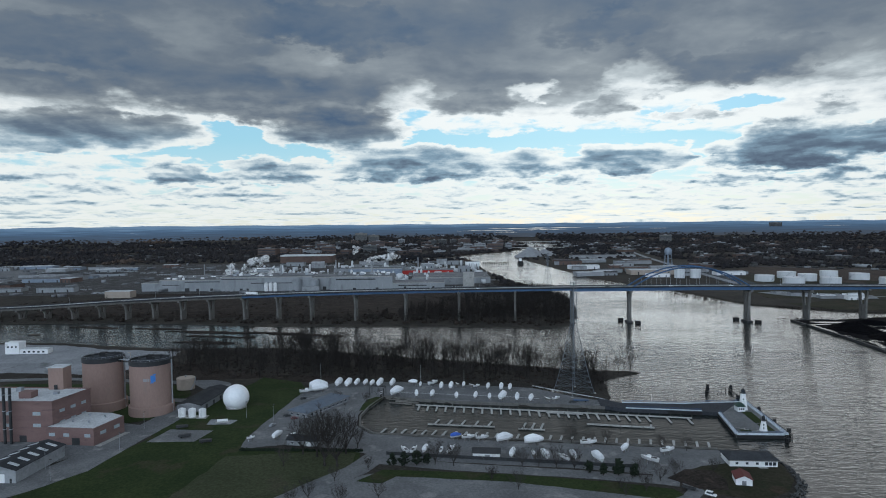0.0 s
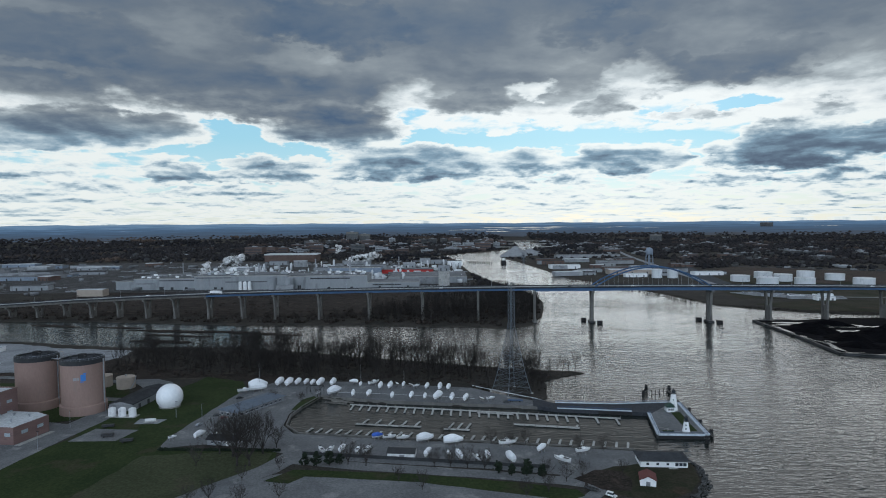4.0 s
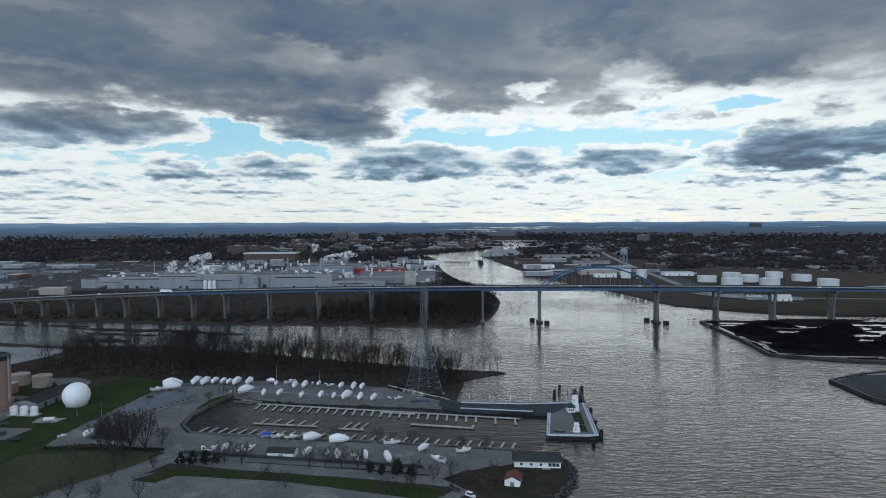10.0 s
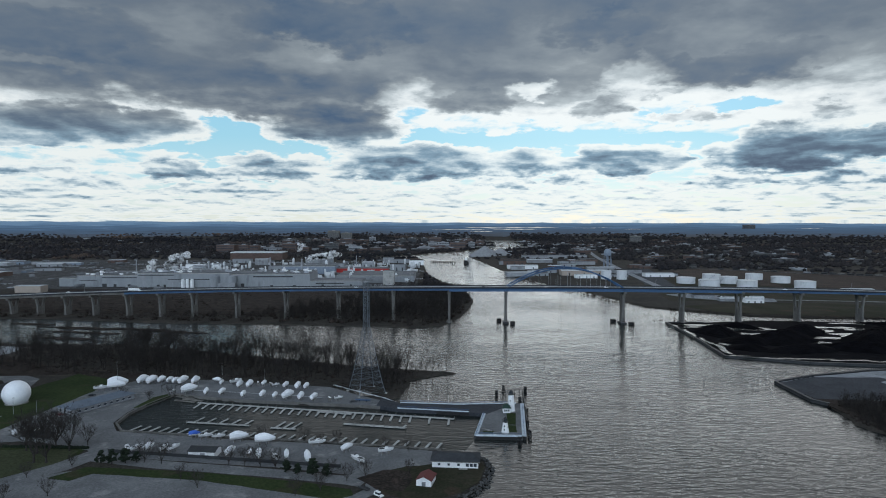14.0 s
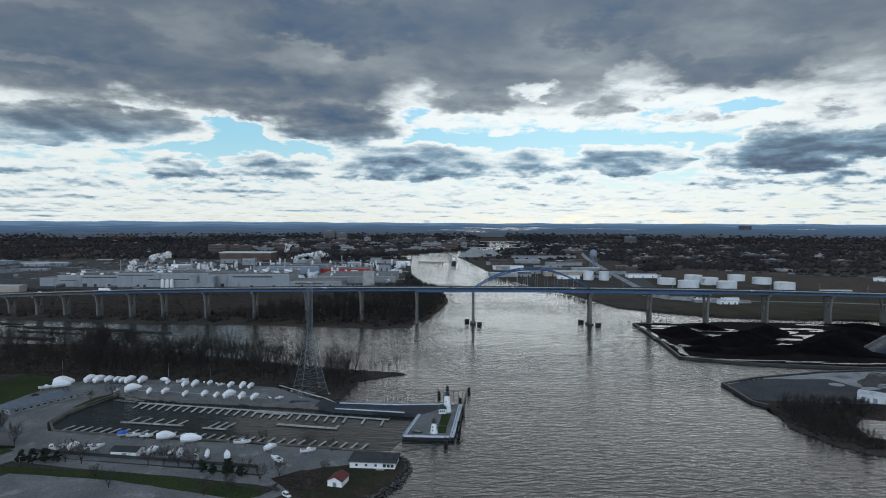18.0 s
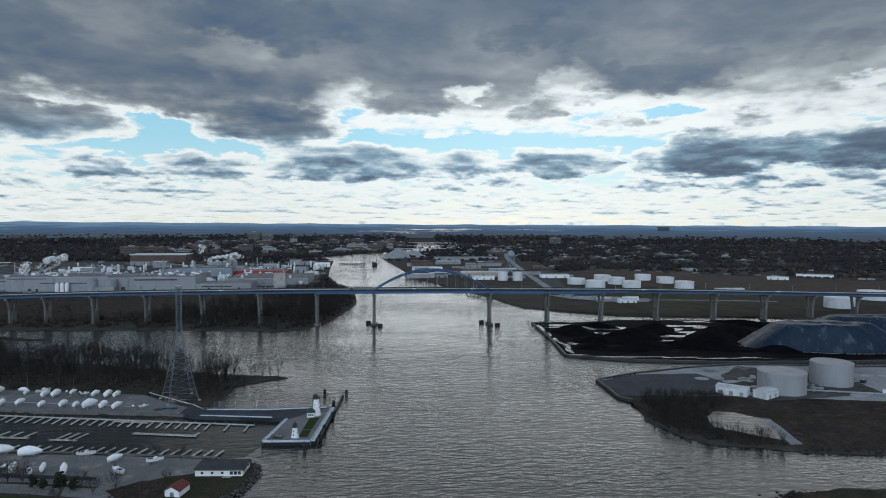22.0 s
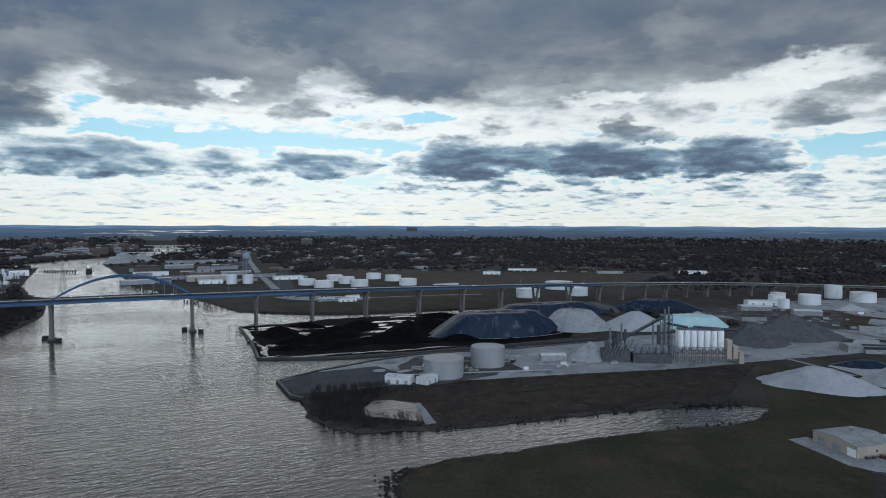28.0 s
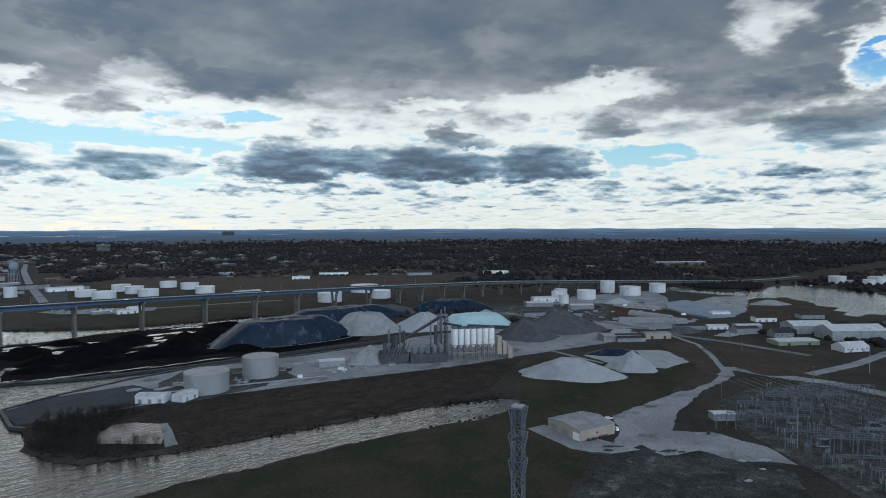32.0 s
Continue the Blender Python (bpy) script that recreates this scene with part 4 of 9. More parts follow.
TUFTS = [clump(21, 2), clump(22, 2, .45), clump(23, 2, .4, 1.1)]
FAR_TUFTS = [clump(31, 1, .35, .9), clump(32, 1, .4, .8), clump(33, 1, .3, 1.1)]
SPRAYS = [spray(41), spray(42), spray(43)]


def inside(x, y, pts):
    return inland(np.array([x], float), np.array([y], float), pts)[0]


def scatter(pts, count, rng, edge=0.0):
    xs, ys = [p[0] for p in pts], [p[1] for p in pts]
    px = np.array([rng.uniform(min(xs), max(xs)) for _ in range(count)])
    py = np.array([rng.uniform(min(ys), max(ys)) for _ in range(count)])
    ok = inland(px, py, pts) > edge
    return list(zip(px[ok], py[ok]))


def woods():
    rng = random.Random(5)
    # the wooded spit behind the marina
    spit = [(-232, 500), (-160, 486), (-80, 478), (0, 466), (58, 460), (66, 440), (86, 455), (98, 430), (110, 428), (116, 468), (128, 482), (100, 500), (40, 522), (-60, 562), (-150, 598), (-235, 600)]
    rows, low, sticks = [], [], []
    for x, y in scatter(spit, 950, rng, 2.0):
        if x < -150 and rng.random() < .6:
            continue
        rows.append((rng.randrange(6), x, y, LAND - .2, rng.uniform(1.15, 1.8), rng.uniform(0, 6.28), rng.uniform(.95, 1.25)))
    for x, y in ((128, 480), (133, 484), (138, 487), (121, 476), (118, 470), (144, 490), (124, 486), (112, 478), (106, 484), (108, 460), (112, 450), (104, 492), (96, 486), (116, 488), (110, 440), (104, 445)):
        rows.append((rng.randrange(6), x, y, LAND - .4, rng.uniform(.8, 1.35), rng.uniform(0, 6.28), 1.1))
    for x, y in scatter(spit, 2600, rng):
        low.append((rng.randrange(3), x, y, LAND - .3, rng.uniform(.5, 1.3), rng.uniform(0, 6.28), rng.uniform(.4, .8)))
        if rng.random() < .6:
            sticks.append((rng.randrange(3), x + 1, y, LAND - .2, rng.uniform(1.5, 3.4), rng.uniform(0, 6.28), rng.uniform(.8, 1.2)))
    # the bank below the bridge on the factory side
    bank = [(-560, 790), (-440, 784), (-330, 772), (-189, 742), (-23, 730), (70, 716), (108, 705), (140, 722), (160, 780), (176, 860), (184, 930), (184, 985), (172, 1090), (120, 1100), (110, 900), (40, 850), (-60, 800), (-200, 790), (-400, 800), (-560, 812)]
    for x, y in scatter(bank, 2600, rng, 1.0):
        k = rng.random()
        if k < .26 and x > -200:
            rows.append((rng.randrange(6), x, y, LAND - .2, rng.uniform(.6, 1.1), rng.uniform(0, 6.28), 1.0))
        low.append((rng.randrange(3), x, y, LAND - .3, rng.uniform(.8, 2.6), rng.uniform(0, 6.28), rng.uniform(.6, 1.3)))
        sticks.append((rng.randrange(3), x, y, LAND - .2, rng.uniform(3, 6), rng.uniform(0, 6.28), 1.0))
    grove = [(-60, 742), (-23, 732), (70, 716), (108, 706), (138, 722), (158, 782), (174, 860), (182, 930), (182, 985), (170, 1085), (90, 1090), (40, 1000), (0, 900), (-50, 820)]
    for x, y in scatter(grove, 950, rng, 2.0):
        rows.append((rng.randrange(6), x, y, LAND - .2, rng.uniform(.9, 1.45), rng.uniform(0, 6.28), rng.uniform(.95, 1.2)))
        if rng.random() < .5:
            low.append((rng.randrange(3), x, y, LAND - .3, rng.uniform(.8, 1.7), rng.uniform(0, 6.28), rng.uniform(.6, 1.1)))
    slope = [(-700, 832), (-480, 812), (-240, 796), (-60, 800), (0, 860), (20, 960), (-20, 1020), (-300, 1040), (-640, 1060)]
    for x, y in scatter(slope, 1300, rng, 2.0):
        if math.sin(x * .021) + math.sin(y * .033 + x * .008) > .1 or y < 850:
            low.append((rng.randrange(3), x, y, LAND - .4, rng.uniform(.8, 2.2), rng.uniform(0, 6.28), rng.uniform(.4, .9)))
            if rng.random() < .12:
                rows.append((rng.randrange(6), x, y, LAND - .2, rng.uniform(.5, .9), rng.uniform(0, 6.28), 1.0))
    # scrub on the tip of the tank peninsula and along its banks
    tip = [(384, 366), (392, 398), (400, 410), (440, 402), (455, 392), (432, 376), (416, 358), (412, 342), (440, 312), (420, 315), (403, 322), (392, 336)]
    for x, y in scatter(tip, 1300, rng):
        sticks.append((rng.randrange(3), x, y, LAND - .2, rng.uniform(1.5, 3.2), rng.uniform(0, 6.28), .8))
        low.append((rng.randrange(3), x, y, LAND - .5, rng.uniform(.5, 1.3), rng.uniform(0, 6.28), .8))
        if rng.random() < .34:
            rows.append((rng.randrange(6), x, y, LAND - .2, rng.uniform(.4, .8), rng.uniform(0, 6.28), 1.0))
    for line, wide, count in (([(440, 310), (506, 297), (602, 281), (650, 262)], 5, 420), ([(400, 254), (464, 249), (542, 242), (634, 227)], 3, 170), ([(376, 130), (377, 180), (380, 215), (392, 244), (404, 256)], 7, 260), ([(455, 395), (540, 378), (640, 352), (690, 345)], 7, 520),
                              ([(390, 742), (470, 745), (590, 745), (700, 726)], 4, 60), ([(447, 850), (500, 806), (600, 772), (740, 745)], 7, 330), ([(400, 900), (380, 1000), (340, 1140), (300, 1280)], 14, 300)):
        for _ in range(count):
            k = rng.randrange(len(line) - 1)
            f = rng.random()
            x = line[k][0] + (line[k + 1][0] - line[k][0]) * f + rng.gauss(0, wide * .5)
            y = line[k][1] + (line[k + 1][1] - line[k][1]) * f + rng.gauss(0, wide * .5)
            sticks.append((rng.randrange(3), x, y, LAND - .4, rng.uniform(.7, 1.7), rng.uniform(0, 6.28), .8))
            low.append((rng.randrange(3), x, y, LAND - .6, rng.uniform(.4, 1.1), rng.uniform(0, 6.28), .6))
    joined("riverside_trees", "bark", BARE, rows, "leafless grey riverside trees standing close together", "trees")
    joined("undergrowth", "brown", TUFTS, low, "brown winter undergrowth on the river banks", "undergrowth")
    joined("thicket", "twig", SPRAYS, sticks, "thicket of bare thin stems along the water", "thicket")


woods()

# ---- marina ----
patch("marina_yard", [(-109, 331), (-111, 350), (-100, 446), (-79, 470), (-30, 466), (60, 446), (84, 424), (112, 404), (111, 397), (76, 404), (5, 415), (-24, 424), (-44, 430), (-51, 407), (-54.4, 387), (-52.6, 367), (-43, 352),
                      (4, 342), (65, 333), (122, 323), (139, 320), (136, 300), (118, 292), (98, 290), (57, 300), (0, 309), (-31, 317), (-44, 323), (-60, 330), (-84, 337)], "asphalt", "worn grey asphalt of the boat yard round the basin", "pavement", .05, .4)
patch("marina_lawn", [(-330, 250), (-170, 262), (-196, 278), (-178, 308), (-166, 345), (-166, 378), (-150, 440), (-140, 486), (-108, 470), (-99, 449), (-111, 350), (-109, 330), (-73, 327), (-45, 325), (-44, 314), (-58, 288),
                      (-80, 262), (-100, 200), (-330, 200)], "grass", "dull green winter lawn", "lawn", .03)
patch("mown_field", [(-122, 262), (-113, 320), (-74, 325), (-47, 322), (-48, 304), (-72, 262)], "pale_grass", "paler worn grass field", "lawn", .05, 1.2)
patch("basin_verge", [(-55, 396), (-53, 420), (-47, 428), (-43, 424), (-48, 408), (-51, 398)], "grass", "green verge at the basin corner", "lawn", .12, .3)
patch("access_road", strip([(-34, 322), (-44, 300), (-62, 278), (-78, 255), (-95, 220)], 13), "asphalt", "grey asphalt access road", "road", .07, .2)
patch("car_park", [(-40, 294), (-28, 298), (29, 287), (78, 274), (92, 268), (104, 268), (110, 250), (60, 230), (-60, 240), (-66, 268)], "asphalt", "large empty grey car park with cracked asphalt", "car park", .04, .2)
patch("verge_strip", [(-42, 287), (-31, 300), (28, 293), (79, 281), (99, 274), (101, 268), (94, 264), (80, 268), (30, 284), (-24, 292), (-30, 284)], "grass", "narrow planted grass strip beside the car park", "lawn", .16, .3)
patch("point_lawn", [(108, 290), (122, 300), (140, 304), (157, 309), (160, 300), (156, 282), (148, 271), (132, 262), (112, 270)], "field", "worn grass and brown mulch on the point", "lawn", .08, .6)
patch("mulch_bed", [(100, 286), (112, 296), (124, 294), (126, 284), (122, 272), (110, 274)], "brown", "dark reddish mulch bed", "flower bed", .14, .6)
patch("yard_road", strip([(-36, 313), (0, 303.5), (57, 293), (96, 284), (104, 281)], 9), "asphalt", "grey road between boat yard and car park", "road", .08, .2)
patch("path_loop", strip([(96, 292), (108, 284), (108, 272), (100, 262), (94, 240)], 7), "asphalt", "curved asphalt path", "path", .10, .2)
patch("meadow_behind", [(-330, 486), (-210, 476), (-140, 486), (-108, 470), (-60, 476), (-60, 482), (-160, 500), (-250, 560), (-330, 540)], "brown", "dry brown meadow beside the woods", "meadow", .05, 1.5)


def hull(length, beam, high, mat="hull"):
    """The outer skin of a boat's hull: keel, chine and gunwale at stations from the stern to the bow."""
    vs, fs = [], []
    st = [(-.5, .82, 0), (-.27, .97, 0), (-.06, 1.0, 0), (.14, .84, .02), (.31, .54, .10), (.44, .22, .22), (.5, .02, .34)]
    for f, w, up in st:
        b = beam / 2 * w
        vs += [(-b, f * length, high * (1 + up * .4)), (-b * .86, f * length, high * (.35 + up)), (0, f * length, high * up * 1.6), (b * .86, f * length, high * (.35 + up)), (b, f * length, high * (1 + up * .4))]
    for j in range(len(st) - 1):
        fs += [(j * 5 + k, j * 5 + 5 + k, j * 5 + 6 + k, j * 5 + 1 + k) for k in range(4)]
    fs += [(0, 1, 2, 3, 4)]
    return Mesh().put(vs, fs), st


def boat(x, y, turn, length=8.0, style="wrap", label="", raised=1.35, mast=0.0):
    """A laid-up boat: hull, shrink-wrap or open deck, keel blocks and stands."""
    length *= .88
    beam, high = length * .32, length * .19 + .3
    texts = {"wrap": "boat laid up on stands under white shrink wrap", "open": "open white motor boat stored on blocks", "blue": "boat on blocks under a blue tarpaulin cover",
             "sail": "sailing boat with bare mast on stands", "bare": "uncovered boat hull stored on timber blocks"}
    top = thing("boat", x, y, LAND + .05, turn, label or texts[style], "boat", "boats in the yard")
    up = pose(0, 0, raised)
    me, st = hull(length, beam, high)
    part("hull", me, "hull" if style != "bare" else "timber", top, smooth=True, m=up)
    if style in ("wrap", "blue"):
        vs, fs = [], []
        peak = high + length * random.uniform(.20, .30)
        ridge = [(-.5, .55), (-.27, .9), (-.06, 1.0), (.14, .8), (.31, .48), (.44, .22), (.5, .04)]
        for (f, w, u), (_, r) in zip(st, ridge):
            b = beam / 2 * w * 1.04 + .03
            g, t = high * (.75 + u * .4), high + (peak - high) * r
            vs += [(-b, f * length * 1.01, g), (-b * .93, f * length * 1.01, g * .5 + t * .5), (-b * .16, f * length, t * .98 + .02), (b * .16, f * length, t * .98 + .02), (b * .93, f * length * 1.01, g * .45 + t * .55), (b, f * length * 1.01, g)]
        for j in range(len(st) - 1):
            fs += [(j * 6 + k, j * 6 + 1 + k, j * 6 + 7 + k, j * 6 + 6 + k) for k in range(5)]
        fs += [tuple(range(6))[::-1], tuple(range(36, 42))]
        part("shrink_wrap" if style == "wrap" else "tarpaulin", Mesh().put(vs, fs), "wrap" if style == "wrap" else "blue_wrap", top, m=up)
    else:
        vs = [(s * beam / 2 * w * .95, f * length, high * (.97 + u * .4)) for f, w, u in st for s in (-1, 1)]
        part("deck", Mesh().put(vs, [(2 * j, 2 * j + 1, 2 * j + 3, 2 * j + 2) for j in range(len(st) - 1)]), "white", top, m=up)
        if style != "bare":
            cabin = Mesh().box(-beam * .30, beam * .30, -length * .08, length * .2, high * .9, high + length * .09, taper=.8)
            part("cabin", cabin, "white", top, m=up)
            part("windscreen", Mesh().box(-beam * .27, beam * .27, length * .12, length * .19, high + length * .04, high + length * .13, taper=.75), "window", top, m=up)
            part("cockpit", Mesh().box(-beam * .3, beam * .3, -length * .42, -length * .1, high * .9, high * 1.02), "dark", top, m=up)
    if mast:
        part("mast", Mesh().bar((0, length * .05, high), (0, length * .05, high + mast), .14, .09, 6), "steel", top, m=up)
    part("keel_block", Mesh().box(-.35, .35, -length * .3, -length * .22, 0, raised + .1), "timber", top)
    part("keel_block", Mesh().box(-.35, .35, length * .12, length * .2, 0, raised + .45), "timber", top)
    for s in (-1, 1):
        for f in (-.32, .05):
            part("stand", Mesh().bar((s * beam * .52, length * f, 0), (s * beam * .38, length * f, raised + high * .35), .09).bar((s * beam * .30, length * f, 0), (s * beam * .38, length * f, raised + high * .3), .07), "steel", top)
    return top


random.seed(4)
# the back row against the trees
for x, y, turn, ln in ((-77, 458, -24, 12), (-70, 457, -24, 12), (-64, 459, -28, 9), (-58, 459, -26, 8), (-53, 457, -26, 8), (-47, 456, -32, 11), (-38, 456, -30, 9.5), (-3, 446, -22, 8.5), (4, 446, -26, 9), (30, 444, -30, 8), (39, 442, -20, 9), (45, 441, -28, 8)):
    boat(x, y, turn * .45, ln * 1.12)
boat(-24, 458, 80, 7.5, "wrap")
boat(-18, 452, -4, 7, "wrap", mast=13)
boat(-9, 455, -50, 10, "open")
boat(13, 450, -10, 7.5, "wrap", mast=9)
boat(8, 451, 20, 6, "bare")
boat(18, 448, 40, 5.5, "bare")
boat(22, 446, -60, 6, "open")
boat(-90, 447, -62, 15, "wrap", "long boat with cabin under white shrink wrap", 1.4)
boat(-88, 441, -70, 13, "wrap", "tall motor yacht under white shrink wrap", 1.4, 16)
boat(-97, 437, -72, 10, "open")
# the row along the basin's north wall
for x, y, turn, ln in ((-33, 431, -70, 12), (-20, 427, 4, 8), (-9, 427, -20, 8.5), (7, 421, -6, 8), (20, 421, -20, 8), (29, 418, -16, 7), (38, 417, -50, 11), (47, 415, -20, 9), (56, 413, -28, 9.5)):
    boat(x, y, turn * .6, ln * 1.08)
boat(-44, 430, -20, 6, "open")
boat(66, 411, 30, 6, "bare")
boat(72, 412, -70, 6.5, "open")
# the yard south of the basin
boat(5, 341, -72, 7, "blue", "sailing boat under a blue tarpaulin on stands", 1.2)
boat(11.5, 339, -78, 8, "open")
boat(19, 338, -84, 8, "open")
boat(31, 335, -68, 11, "wrap")
boat(46, 331, -80, 12, "wrap", "long motor yacht under white shrink wrap", 1.3)
boat(74, 328, -86, 10, "open")
boat(91, 320, -40, 8.5, "wrap")
boat(111, 316, -74, 9, "open", "white motor boat with dark canopy on blocks")
boat(33, 315, -20, 9, "wrap")
boat(48, 312, 14, 10, "wrap")
boat(57, 308, 34, 8, "open")
boat(62, 311, 12, 8, "wrap")
boat(73, 307, 20, 10.5, "wrap", "large motor boat under white shrink wrap")
boat(98, 304, 50, 10, "open", "uncovered sailing boat with dark keel on stands")
boat(43, 313, 4, 8, "bare")
boat(-22, 321, 30, 8, "open")
boat(-17, 321, -22, 8, "open")
boat(-11, 322, -16, 8, "wrap")
boat(-3, 321, -12, 7, "open")
boat(2, 321, -30, 8.5, "open")
boat(-93, 346, -24, 9, "wrap")
boat(-85, 345, -30, 8, "bare")
boat(-107, 343, -60, 5, "open")


def dock(a, b, count, length, side, label, first=0.0, wide=1.6, skip=()):
    """A floating jetty from a to b with finger piers to one side."""
    turn = math.atan2(b[1] - a[1], b[0] - a[0])
    span = math.dist(a, b)
    top = thing("jetty", a[0], a[1], 0, math.degrees(turn), label, "jetty", "jetties in the basin")
    pieces = max(1, int(span / 12))
    for k in range(pieces):
        part("walkway", Mesh().box(span * k / pieces + .06, span * (k + 1) / pieces - .06, -wide / 2, wide / 2, .35, .75), "dock", top)
    for k in range(pieces * 2 + 1):
        part("timber_post", Mesh().turned([(.16, -2.5), (.16, 1.7), (.05, 1.85)], 7, m=pose(span * k / (pieces * 2), -side * (wide / 2 + .2), 0)), "timber", top)
    for k in range(count):
        if k in skip:
            continue
        x = first + (span - first) * (k + .5) / count
        lean = Matrix.Translation((x, side * wide / 2, 0)) @ Matrix.Rotation(radians(-side * 8), 4, "Z")
        lo, hi = sorted((0.02 * side, side * length))
        part("finger_pier", Mesh().box(-.62, .62, lo, hi, .35, .72, m=lean), "dock", top)
    return top


dock((-20, 411), (147, 376), 29, 10.5, -1, "long grey floating jetty with many short finger piers", skip=(25, 27))
dock((-41, 354.5), (139, 324), 31, 10, 1, "long grey floating jetty along the south wall with finger piers")
dock((-11, 371), (28, 364.5), 5, 9, 1, "short floating jetty with five finger piers")
dock((41, 360.5), (56, 358), 3, 11, 1, "small floating jetty with three finger piers")
dock((82, 367.5), (119, 359.5), 1, 4, 1, "plain straight floating jetty", 34, 2.2)
dock((62, 391), (84, 386), 4, 3, 1, "small cross jetty closing four berths")
for k, (x, y, turn) in enumerate(((-33, 424, -24), (-26, 418, -20), (-30, 415, -18))):
    top = thing("loose_pontoon", x, y, 0, turn, "unused timber pontoon lying in the corner of the basin", "pontoon", "loose pontoons")
    part("pontoon_deck", Mesh().box(-8, 8, -.9, .9, .2, .7), "timber", top)
    for q in range(5):
        part("float", Mesh().box(-7.5 + q * 3.4, -6 + q * 3.4, -.8, .8, -.3, .2), "black", top)

# walls of the basin
wall = tagged(new("seawall"), "low concrete and sheet-pile wall round the basin", "seawall", "", "structure")
for a, b in (((-41, 353.5), (-50.8, 367)), ((-50.8, 367), (-52.8, 386)), ((-52.8, 386), (-49.8, 405)), ((-49.8, 405), (-42.8, 428)), ((-41, 353.5), (4, 345.5)), ((4, 345.5), (65, 336.5)), ((65, 336.5), (139, 322.5)), ((-42, 429), (-26, 423)), ((-26, 423), (5, 414)), ((5, 414), (76, 403)), ((76, 403), (111, 396))):
    n = max(2, int(math.dist(a, b) / 6))
    d = math.atan2(b[1] - a[1], b[0] - a[0])
    for k in range(n):
        x, y = a[0] + (b[0] - a[0]) * (k + .5) / n, a[1] + (b[1] - a[1]) * (k + .5) / n
        part("wall_panel", Mesh().box(-math.dist(a, b) / n / 2 + .04, math.dist(a, b) / n / 2 - .04, -.5, .5, -2, LAND + .3, m=pose(x, y, 0, 0, 0, math.degrees(d))), "pier_concrete", wall)

# breakwater road and pier head
pier = thing("harbour_pier", 140, 392, 0, 0, "paved harbour pier with dark sheet-pile sides and pale kerbs", "pier")
off = Matrix.Translation((-140, -392, 0))
PH = 2.3
part("pier_road", Mesh().prism([(100, 416), (112, 404), (150, 399.5), (187, 402), (168, 381), (156, 383.5), (111, 391.5), (98, 399)], -2, PH), "dark_asphalt", pier, "dark asphalt roadway", m=off)
part("pier_head", Mesh().prism([(168, 381.3), (187.3, 402), (190.5, 402), (183.5, 340), (157.5, 342), (165, 379)], -2, PH - .02), "asphalt", pier, "grey paved pier head", m=off)
for a, b, w in (((165.2, 380), (158.2, 342.5), 1.9), ((158, 342.3), (183, 340.5), 1.2), ((184.4, 341), (191, 401), 2.4), ((113, 404.2), (150, 400.2), 1.0), ((150, 400.2), (187, 402.2), 1.0), ((112, 392), (156, 384), .9)):
    dd = math.degrees(math.atan2(b[1] - a[1], b[0] - a[0]))
    part("kerb", Mesh().box(0, math.dist(a, b), -w / 2, w / 2, PH - .5, PH + .45, m=off @ pose(a[0], a[1], 0, 0, 0, dd)), "pale_kerb", pier, "pale blue-grey concrete kerb")
    part("sheet_piling", Mesh().box(-.2, math.dist(a, b) + .2, -w / 2 - .12, w / 2 + .12, -2.2, PH - .45, m=off @ pose(a[0], a[1], 0, 0, 0, dd)), "black", pier, "rusty black sheet piling")
    for k in range(int(math.dist(a, b) / 3) + 1):
        f = min(1, 3 * k / math.dist(a, b))
        p = Vector((a[0] + (b[0] - a[0]) * f - 140, a[1] + (b[1] - a[1]) * f - 392, PH + .4))
        part("rail_post", Mesh().bar(p, p + Vector((0, 0, 1.1)), .09), "blue_steel", pier)
    pa, pb = Vector((a[0] - 140, a[1] - 392, PH + 1.5)), Vector((b[0] - 140, b[1] - 392, PH + 1.5))
    part("handrail", Mesh().bar(pa, pb, .10).bar(pa - Vector((0, 0, .5)), pb - Vector((0, 0, .5)), .07), "blue_steel", pier, "blue handrail")
for pts in ([(177, 360), (182, 359.5), (184.6, 381), (179, 381.5)], [(176.3, 347), (181, 346.5), (181.9, 358), (176.9, 358.6)], [(162, 346), (168, 345.6), (168.4, 348.5), (162.4, 349)]):
    part("grass_bed", Mesh().prism(pts, PH - .1, PH + .15), "grass", pier, "green lawn bed", m=off)
for x in (118, 131, 144, 157):
    part("pier_lamp", Mesh().bar((x - 140, 401.5 - 392 - (x - 118) * .03, PH), (x - 140, 401.5 - 392 - (x - 118) * .03, PH + 6), .12, .08), "steel", pier)
for x, y in ((163, 352), (165, 350), (169, 345), (172, 346), (166, 348)):
    part("bench", Mesh().box(-1.2, 1.2, -.25, .25, PH + .4, PH + .5, m=off @ pose(x, y, 0)).box(-1.1, -.9, -.2, .2, PH - .05, PH + .4, m=off @ pose(x, y, 0)).box(.9, 1.1, -.2, .2, PH - .05, PH + .4, m=off @ pose(x, y, 0)), "concrete", pier)


